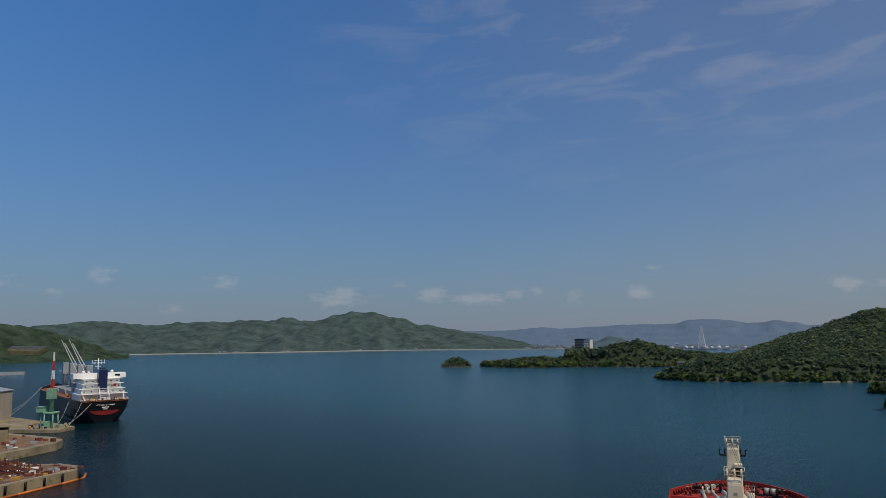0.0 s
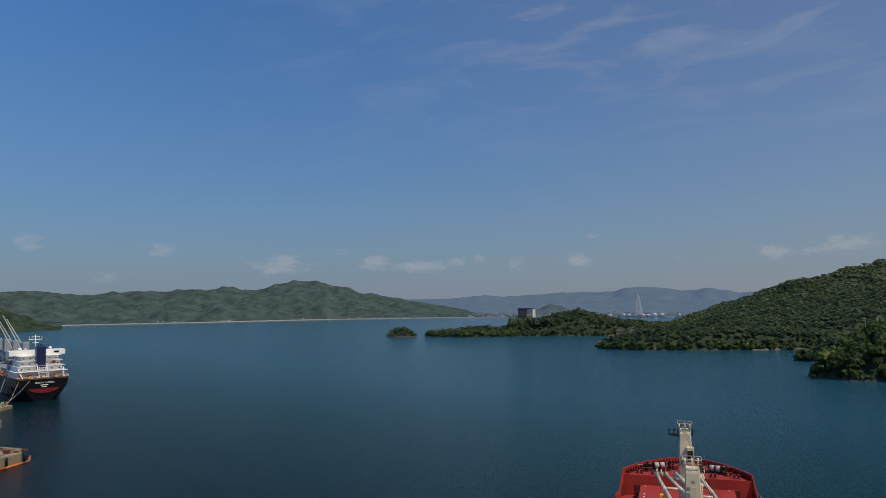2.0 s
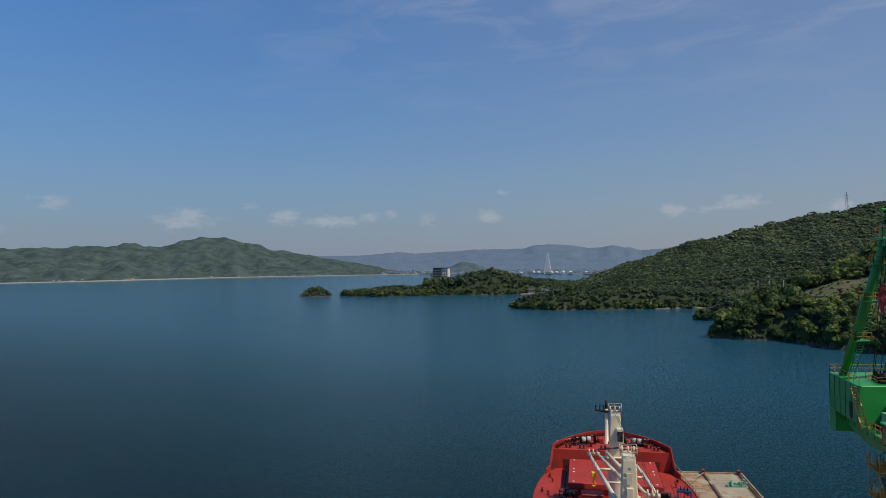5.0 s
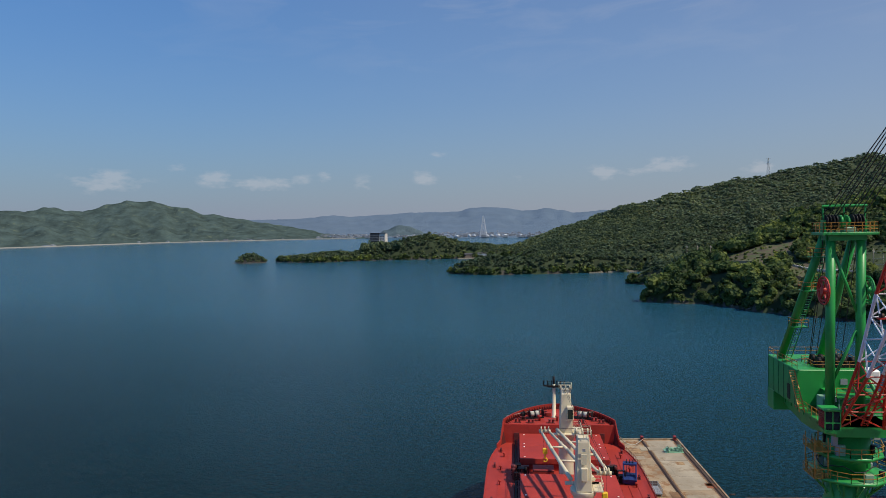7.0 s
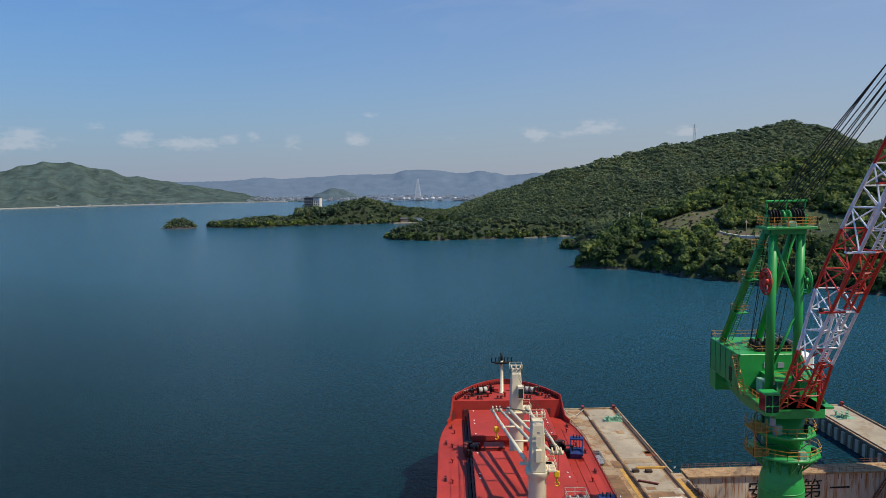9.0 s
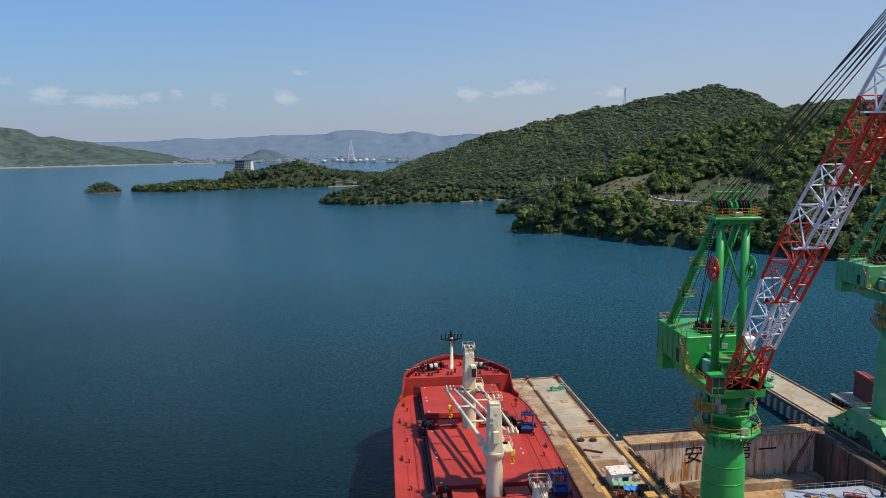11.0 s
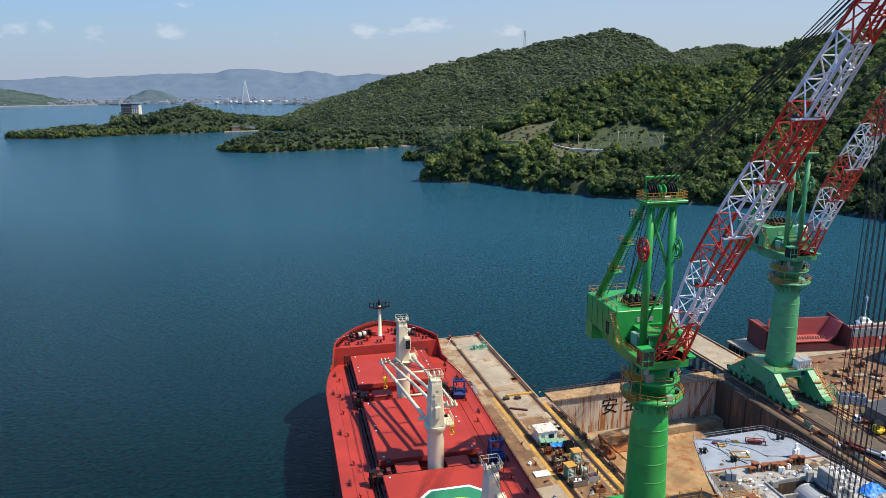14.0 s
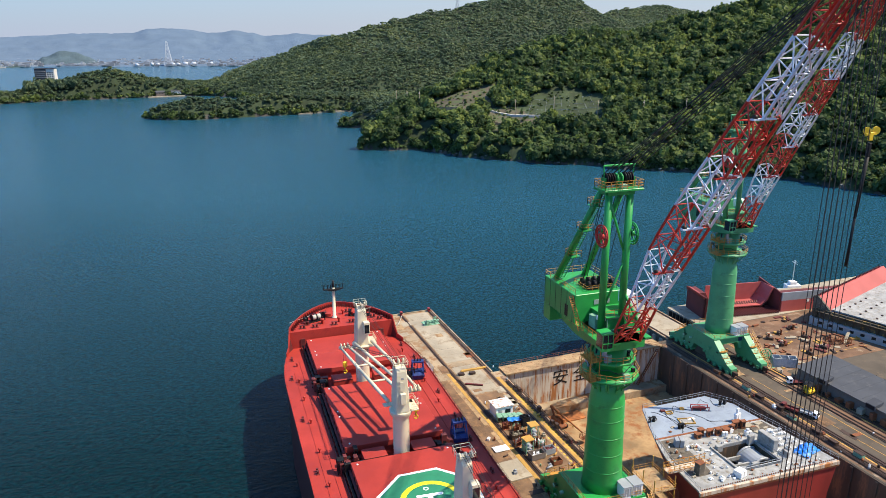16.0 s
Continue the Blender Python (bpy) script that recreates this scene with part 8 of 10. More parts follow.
def build_forklift(x, y, turn):
    t = thing("forklift", "yellow forklift parked by the shed", "forklift", pose(x, y, 4.05, 0, 0, turn), group="yard vehicles")
    bm = B()
    box(bm, -0.75, 0.75, -1.4, 0.9, 0.35, 1.2, 0.1)
    part("body", bm, M["yellow"], t)
    bm = B()
    for sx in (-0.6, 0.6):
        for sy in (-0.9, 0.6):
            tube(bm, (sx, sy, 1.2), (sx, sy, 2.3), 0.05, seg=5)
        tube(bm, (sx * 0.6, 1.1, 0.1), (sx * 0.6, 1.1, 2.6), 0.08, seg=5)
    box(bm, -0.65, 0.65, -1.0, 0.7, 2.3, 2.36)
    part("guard", bm, M["black"], t)
    for sx in (-0.65, 0.65):
        for sy in (-0.9, 0.6):
            bm = B()
            disc(bm, (sx, sy, 0.35), (1, 0, 0), 0.35, 0.25, 12)
            part("wheel", bm, M["black"], t)
    bm = B()
    for sx in (-0.3, 0.3):
        box(bm, sx - 0.07, sx + 0.07, 1.1, 2.3, 0.12, 0.18)
    part("fork", bm, M["black"], t)


build_forklift(104.9, -11.4, 40)
build_forklift(104.0, -12.6, 100)


def build_shed():
    t = thing("long_shed", "long low shed with a grey sheet-metal roof and roof vents", "shed", QUAY @ pose(114.6, -39.7, 4.03))
    bm = B()
    box(bm, -7.0, 3.6, -30, 30, 0, 2.9)
    part("wall", bm, M["brownwall"], t)
    n = 20
    for k in range(n):
        bm = B()
        y0, y1 = -30.4 + 60.8 * k / n, -30.4 + 60.8 * (k + 1) / n - 0.03
        plate(bm, [(-7.8, 2.95), (4.2, 4.1), (4.2, 4.22), (-7.8, 3.07)], "y", y0, y1)
        part("roof_panel", bm, M["roofgrey"], t)
    for y in (22, 9, -4, -17):
        for x in (-7.4,):
            bm = B()
            plate(bm, [(x - 0.8, 2.4), (x + 1.6, 3.6), (x + 1.6, 4.3), (x - 0.8, 3.6)], "y", y - 1.2, y + 1.2)
            v = part("roof_vent", bm, M["roofgrey"], t, "dark grey roof vent hood")
            bm = B()
            box(bm, x - 0.85, x - 0.78, y - 1.0, y + 1.0, 2.6, 3.4)
            part("vent_mouth", bm, M["black"], v)


build_shed()


def build_screen():
    """Dark sheeted screen standing along the back of the shed."""
    a, b = Vector((119.8, -1.5, 4.05)), Vector((125.6, -24.0, 4.05))
    n = 9
    t = thing("sheet_screen", "black sheeted steel screen along the back of the shed", "screen")
    for k in range(n):
        p, q = a.lerp(b, k / n), a.lerp(b, (k + 1) / n - 0.012)
        d = (q - p).normalized()
        w = Vector((d.y, -d.x, 0)) * 0.08
        h = 1.9 + 0.15 * (k % 3)
        bm = B()
        v = [bm.verts.new(x + Vector((0, 0, z))) for x, z in ((p - w, 0), (q - w, 0), (q + w, 0), (p + w, 0), (p - w, h), (q - w, h), (q + w, h), (p + w, h))]
        for f in ((3, 2, 1, 0), (4, 5, 6, 7), (0, 1, 5, 4), (1, 2, 6, 5), (2, 3, 7, 6), (3, 0, 4, 7)):
            bm.faces.new([v[i] for i in f])
        part("panel", bm, M["black"], t)
        part("post", tube(B(), p + Vector((0, 0, 0)), p + Vector((0, 0, h + 0.3)), 0.09, seg=5), M["railsteel"], t)


build_screen()


def build_lineside():
    """Cabinets and gear standing along the shed and the rails."""
    r = rnd(31)
    for k in range(12):
        u, v = 106.9 + r.uniform(-0.3, 0.6), -14 - k * 2.9
        s, h = r.uniform(0.5, 1.0), r.uniform(0.8, 1.9)
        kind = r.choice(["concrete2", "rust", "grey", "rust", "yellow"])
        t = thing("yard_crate", {"concrete2": "pale boxed load beside the rails", "rust": "rusty steel load beside the rails", "grey": "grey cabinet beside the rails", "white": "white boxed gear beside the rails",
                                 "yellow": "yellow steel box beside the rails"}[kind], "crate", QUAY @ pose(u, v, 4.04, 0, 0, r.uniform(-12, 12)), group="loads along the rails")
        bm = B()
        box(bm, -s, s, -s * 0.8, s * 0.8, 0.12, h, 0.05)
        part("box", bm, M[kind], t)
        bm = B()
        for sx in (-s * 0.6, s * 0.6):
            box(bm, sx - 0.08, sx + 0.08, -s * 0.8, s * 0.8, 0, 0.12)
        part("pallet", bm, M["ochre"], t)
    for k in range(9):
        u, v = 91.0 + r.uniform(-0.5, 0.6), 0 - k * 5.1 + r.uniform(-1, 1)
        t = thing("dockside_box", r.choice(["dark green valve box at the dock edge", "rusty cable box at the dock edge"]), "box", QUAY @ pose(u, v, 4.04), group="dock edge boxes")
        bm = B()
        box(bm, -0.5, 0.5, -1.0, 1.0, 0, 0.9, 0.06)
        part("case", bm, M[r.choice(["paleg", "railsteel", "rust"])], t)
        bm = B()
        box(bm, -0.55, 0.55, -1.05, 1.05, 0.9, 0.98)
        part("lid", bm, M["railsteel"], t)


build_lineside()


def build_yard_things():
    r = rnd(77)
    t = thing("open_container", "worn pale grey open-topped steel container with divided bays", "container", pose(109.8, 1.6, 4.05, 0, 0, -28))
    bm = B()
    for a in ((-3, 3, -1.2, -1.1), (-3, 3, 1.1, 1.2), (-3, -2.9, -1.1, 1.1), (2.9, 3, -1.1, 1.1), (-1.0, -0.9, -1.1, 1.1), (1.0, 1.1, -1.1, 1.1)):
        box(bm, *a, 0.1, 2.4)
    part("wall", bm, M["sheet"], t)
    bm = B()
    for k in range(12):
        box(bm, -2.8 + k * 0.5, -2.7 + k * 0.5, -1.28, -1.2, 0.15, 2.35)
    part("rib", bm, M["sheet"], t)
    # base coloured black to paint in the shade inside the container
    bm = B()
    box(bm, -2.9, 2.9, -1.1, 1.1, 0.05, 0.3)
    part("base", bm, M["black"], t)
    t = thing("pipe_bundle", "white wrapped pipes lying beside the crane", "pipes", pose(110.3, 14.2, 4.05, 0, 0, 60), group="pipe bundles")
    for k in range(3):
        bm = B()
        tube(bm, (-2.6, (k - 1) * 0.75, 0.36), (2.6, (k - 1) * 0.75, 0.36), 0.36, seg=12)
        part("pipe", bm, M["white"], t)
    # rust-brown winch posts on the yard
    for x, y in ((118.4, 16.6), (118.9, 11.4), (124, 17.6), (128.5, 14.0), (130, 19), (113, 19.5), (121.5, 5.0), (128, 6.5), (134, 10)):
        t = thing("winch_post", "rust-brown anchor post with a winch on the yard", "winch", QUAY @ pose(x + 0.6, y - 5.4, 4.06, 0, 0, r.uniform(0, 180)), group="yard winches")
        bm = B()
        lathe(bm, [(0.5, 0), (0.3, 0.2), (0.28, 1.3), (0.45, 1.4), (0.45, 1.6)], 10)
        part("post", bm, M["rust"], t)
        bm = B()
        tube(bm, (-1.0, 0.7, 0.5), (0.6, 0.7, 0.5), 0.4, seg=10)
        box(bm, -1.2, 0.8, 0.2, 1.2, 0, 0.15)
        part("drum", bm, M["railsteel"], t)
    for k in range(110):
        u, v = r.uniform(106.5, 142), r.uniform(-5, 22)
        kind = r.choice(["rust", "rust", "railsteel", "darkred", "concrete2", "ochre"])
        t = thing("steel_scrap", "loose steel offcuts lying on the rusty yard" if kind != "concrete2" else "pale boards lying on the rusty yard", "steel offcut", QUAY @ pose(u, v, 4.06, 0, 0, r.uniform(0, 180)), group="offcuts on the yard")
        bm = B()
        w, d, h = r.uniform(0.4, 1.6), r.uniform(0.12, 0.6), r.uniform(0.1, 0.5)
        box(bm, -w, w, -d, d, 0, h, 0.02)
        if r.random() < 0.4:
            box(bm, -w * 0.6, -w * 0.4, -d * 1.6, d * 1.6, h, h + 0.2)
        part("piece", bm, M[kind], t)
    for k in range(3):
        t = thing("cage_drum", "round rusty cable cage on the yard", "cable drum", QUAY @ pose(132.5 + k * 2.2, 2.6 - k * 0.8, 4.06), group="cable cages")
        bm = B()
        for i in range(16):
            a, b = 2 * math.pi * i / 16, 2 * math.pi * (i + 1) / 16
            for z in (0.1, 0.7, 1.3):
                tube(bm, (1.2 * math.cos(a), 1.2 * math.sin(a), z), (1.2 * math.cos(b), 1.2 * math.sin(b), z), 0.06, seg=4)
            tube(bm, (1.2 * math.cos(a), 1.2 * math.sin(a), 0.0), (1.2 * math.cos(a), 1.2 * math.sin(a), 1.35), 0.05, seg=4)
        part("cage", bm, M["rust"], t)
    bm = B()
    for a in ((106, 128, 13.0, 13.15), (118, 142, -2.2, -2.05), (106.0, 106.2, -6, 13)):
        box(bm, *a, 4.035, 4.05)
    solid("yard_lines", bm, M["ochre"], "worn yellow lines painted on the yard", "marking", kind="structure", m=QUAY)
    bm = B()
    box(bm, 104.2, 108.4, -3.4, -1.6, 4.035, 4.05)
    solid("green_patch", bm, M["paleg"], "green painted walkway patch", "marking", kind="structure", m=QUAY)


build_yard_things()


# ---- block berth with red hull sections ----
def build_block_berth():
    bm = B()
    prism(bm, [(108.6, 24.03), (215, 24.03), (215, 42.2), (108.6, 42.2)], -5, 3.6)
    solid("pavement_berth", bm, M["concrete2"], "pale concrete berth carrying hull sections", "berth", kind="structure", m=QUAY)
    bm = B()
    for k in range(9):
        box(bm, 108.2, 108.6, 26 + k * 1.7, 27 + k * 1.7, 0.5, 3.2)
    solid("berth_fenders", bm, M["black"], "black rubber fenders on the berth end", "fenders", kind="stuff", m=QUAY)
    # section one: a curved bilge block lying open
    t = thing("hull_section", "red double-bottom hull section with bared ribs", "hull section", QUAY @ pose(112.4, 29.6, 3.6, 0, 0, -10) @ Matrix.Diagonal((1, 1, 0.68, 1)), group="hull sections")
    bm = B()
    plate(bm, [(0, 0), (1.2, 0), (1.2, 9.6), (0, 10.2)], "x", 0.0, 0.5)
    for k in range(1):
        plate(bm, [(0, 0), (11, 0), (11, 10.0), (0, 10.2)], "x", 0.0, 0.45)
    part("end_wall", bm, M["maroon"], t, "dark maroon end bulkhead")
    bm = B()
    for k in range(18):
        y = 0.5 + k * 0.6
        box(bm, -0.45, 0.0, y, y + 0.22, 9.4, 10.5)
    part("edge_rib", bm, M["maroon"], t)
    bm = B()
    plate(bm, [(0.5, 10.0), (4.2, 4.6), (5.4, 1.6), (22.5, 1.5), (24.3, 4.0), (26.0, 10.0), (25.4, 10.0), (23.7, 4.3), (22.0, 1.9), (5.8, 2.0), (4.7, 4.9), (0.9, 10.0)], "y", 5.0, 11.0)
    bmesh.ops.triangulate(bm, faces=[f for f in bm.faces if len(f.verts) > 4])
    part("shell_plate", bm, M["pinkred"], t)
    bm = B()
    plate(bm, [(6.0, 2.0), (23.0, 2.0), (24.4, 4.2), (25.8, 9.8), (6.0, 9.8)], "y", 10.6, 11.0)
    part("long_bulkhead", bm, M["pinkred"], t)
    part("inner_tank", plate(B(), [(0.5, 0.4), (5.2, 0.4), (4.4, 4.6), (2.6, 9.9), (0.5, 9.9)], "y", 4.9, 10.9), M["maroon"], t, "dark maroon tank side")
    for k in range(24):
        bm = B()
        x = 6.2 + k * 0.82
        plate(bm, [(0.3, 0.2), (5.4, 0.2), (6.8, 1.2), (7.8, 2.8), (7.3, 3.0), (6.4, 1.7), (5.2, 0.9), (0.3, 0.9)], "x", x, x + 0.26)
        part("rib", bm, M["maroon"], t)
    # section two: a tall side block, maroon inside, grey and red outside
    t = thing("hull_section", "tall hull side section, maroon inside and grey over red outside", "hull section", QUAY @ pose(138.7, 26.6, 3.6, 0, 0, -8) @ Matrix.Diagonal((1, 1, 0.86, 1)), group="hull sections")
    bm = B()
    plate(bm, [(0, 0), (8, 0), (11, 7.0), (11, 9.0), (0, 7.2)], "x", -0.4, 0)
    part("end_wall", bm, M["maroon"], t)
    bm = B()
    plate(bm, [(0, 0), (26, 0), (30, 4.2), (0, 4.2)], "y", -0.4, 0)
    part("boot_plate", bm, M["pinkred"], t)
    bm = B()
    plate(bm, [(0, 4.2), (30, 4.2), (33, 7.0), (0, 7.2)], "y", -0.4, 0)
    part("top_plate", bm, M["grey"], t)
    bm = B()
    box(bm, 0, 30, 0, 2.2, 6.6, 7.0)
    part("deck_plate", bm, M["maroon"], t)
    bm = B()
    box(bm, 8.8, 9.8, -0.46, -0.40, 3.0, 4.0)
    part("porthole_frame", bm, M["white"], t)
    # section three: a topside tank on a barge, its ribbed slope at the far end
    t = thing("hull_section", "large ribbed topside section with sun-bleached red plating on a grey barge", "hull section", pose(138.4, 21.4, 4.05, 0, 0, 20), group="hull sections")
    part("support_beam", box(B(), -1.0, 46, -44, 0.6, 0, 2.3), M["grey"], t, "grey barge side with dark openings")
    # black plates on the solid side stand for the shade within its openings
    for k in range(14):
        part("barge_opening", box(B(), -1.05, -0.98, -3.4 - k * 2.9, -2.3 - k * 2.9, 0.9, 1.7), M["black"], t)
    part("side_girder", box(B(), 0.0, 0.5, -44, 0.2, 2.3, 5.0), M["girder"], t, "dark grimy girder with ochre primer showing")
    for k in range(20):
        part("girder_web", box(B(), -0.5, 0.0, -1.0 - k * 2.1, -0.85 - k * 2.1, 2.3, 4.8), M["girder"], t)
    part("walkway", box(B(), -0.9, 0.0, -44, 0, 4.4, 4.5), M["girder"], t)
    for k in range(9):
        part("slab_plate", box(B(), 1.8, 46, -4.2 - (k + 1) * 4.4, -4.2 - k * 4.4 - 0.03, 4.9, 5.2), M["primer"], t, "dusty grey deck plate")
    part("sloping_plate", plate(B(), [(-4.3, 5.1), (-0.6, 8.3), (-0.2, 8.3), (-3.9, 4.9)], "x", 1.2, 46), M["pinkred"], t, "sun-bleached red sloping plate")
    part("end_wall", plate(B(), [(-5.2, 2.4), (0.6, 2.4), (0.6, 8.5), (-0.6, 8.5), (-4.4, 5.1)], "x", 0.5, 1.2), M["barebrown"], t, "grimy brown end plate")
    for k in range(44):
        x = 0.6 + k * 1.0
        part("rib", plate(B(), [(-0.5, 7.3), (0.9, 6.6), (0.9, 8.0), (-0.3, 9.0)], "x", x, x + 0.3), M["maroon"], t)
    for k in range(5):
        for j in range(4):
            part("lifting_lug", box(B(), 4 + k * 3.6, 4.4 + k * 3.6, -7.0 - j * 4.4, -6.5 - j * 4.4, 5.2, 5.5), M["railsteel"], t)
    t = thing("ramp_board", "pale gangway board leaning on the barge side", "gangway", QUAY @ pose(137.6, 2.0, 4.1, 0, -18, 30))
    bm = B()
    box(bm, -3.4, 3.4, -0.4, 0.4, 0.4, 0.55)
    part("board", bm, M["concrete2"], t)


build_block_berth()


def build_workboat():
    t = thing("work_boat", "small white work boat with a mast behind the berth", "boat", pose(157, 50, 0, 0, 0, 75))
    bm = B()
    prism(bm, [(-2, -8), (2, -8), (2.4, 2), (0, 9), (-2.4, 2)], -0.5, 2.2)
    part("hull", bm, M["grey"], t)
    bm = B()
    box(bm, -1.4, 1.4, -3.6, 1.2, 2.2, 4.4, 0.15)
    box(bm, -1.0, 1.0, -2.2, 0.2, 4.4, 5.6, 0.15)
    part("wheelhouse", bm, M["white"], t)
    bm = B()
    tube(bm, (0, -1, 5.6), (0, -1, 13.0), 0.12, seg=6)
    tube(bm, (-1.6, -1, 12), (1.6, -1, 12), 0.08, seg=6)
    tube(bm, (-1.0, -1, 12.6), (1.0, -1, 12.6), 0.08, seg=6)
    part("mast", bm, M["white"], t)


build_workboat()


def build_mooring_line():
    bm = B()
    a, b = Vector((CX + 11.8, 30.0, 19.4)), QUAY @ Vector((28.4, 65.2, 4.6))
    n = 14
    pts = [a.lerp(b, i / n) - Vector((0, 0, 3.0 * math.sin(math.pi * i / n))) for i in range(n + 1)]
    for p, q in zip(pts, pts[1:]):
        tube(bm, p, q, 0.09, seg=5)
    solid("mooring_rope", bm, M["rope"], "pale mooring rope from the bow to the jetty", "rope")


build_mooring_line()


def build_gangway():
    t = thing("ship_gangway", "low caged landing platform on the jetty beside the bow", "gangway", QUAY @ pose(22.6, 28.5, 4.04))
    part("deck", box(B(), -1.6, 1.6, -2.4, 2.4, 0.5, 0.65), M["grey"], t)
    bm = B()
    railing(bm, [(-1.6, -2.4, 0.65), (1.6, -2.4, 0.65), (1.6, 2.4, 0.65), (-1.6, 2.4, 0.65), (-1.6, -2.4, 0.65)], 1.1, 1.0, 0.05)
    part("rail", bm, M["grey"], t)
    for x in (-1.4, 1.4):
        for y in (-2.2, 2.2):
            part("leg", box(B(), x - 0.1, x + 0.1, y - 0.1, y + 0.1, 0, 0.5), M["grey"], t)


build_gangway()


def build_quay_clutter():
    """Small gear lying between the rails of both quays."""
    r = rnd(91)
    names = {"rust": "rusty steel part on the quay", "railsteel": "dark steel part on the quay", "paleg": "pale green machine part on the quay", "concrete2": "pale timber offcut on the quay",
             "white": "white sack on the quay", "darkred": "dark red steel fitting on the quay", "ochre": "ochre timber block on the quay", "grey": "grey tool box on the quay"}
    for k in range(150):
        if k < 80:
            u, v = r.uniform(29.4, 36.4), r.uniform(-26, 8)
        elif k < 110:
            u, v = r.choice([r.uniform(21.2, 26.5), r.uniform(38.9, 40.1)]), r.uniform(-40, 40)
        else:
            u, v = r.choice([r.uniform(88.7, 92.2), r.uniform(101.5, 107.5)]), r.uniform(-60, 10)
        if 30 < v < 66 and r.random() < 0.6 or (28.5 < u < 34.8 and 1.0 < v < 6.0):
            continue
        kind = r.choice(list(names))
        s, h = r.uniform(0.12, 0.5), r.uniform(0.12, 0.8)
        t = thing("quay_gear", names[kind], "gear", QUAY @ pose(u, v, 4.06, 0, 0, r.uniform(0, 90)), group="gear on the quays")
        bm = B()
        shape = r.random()
        if shape < 0.3:
            tube(bm, (-s * 1.6, 0, s * 0.5), (s * 1.6, 0, s * 0.5), s * 0.5, seg=8)
        elif shape < 0.5:
            lathe(bm, [(s * 0.6, 0), (s * 0.6, h), (s * 0.3, h + 0.1)], 10)
        else:
            box(bm, -s, s, -s * 0.7, s * 0.7, 0, h, 0.03)
            box(bm, -s * 0.4, s * 0.6, -s * 0.5, s * 0.3, h, h * 1.4, 0.02)
        part("piece", bm, M[kind], t)
    # quay cables along the rails
    for u, seed in ((93.0, 3), (101.4, 4)):
        q = rnd(seed)
        bm = B()
        p = Vector((u, 12, 4.1))
        for i in range(40):
            n = Vector((u + q.uniform(-0.25, 0.25), p.y - 1.6, 4.1))
            tube(bm, p, n, 0.06, seg=5)
            p = n
        solid("quay_cable", bm, M["cable"], "black power cable snaking along the crane rail", "cable", group="quay cables", m=QUAY)


build_quay_clutter()

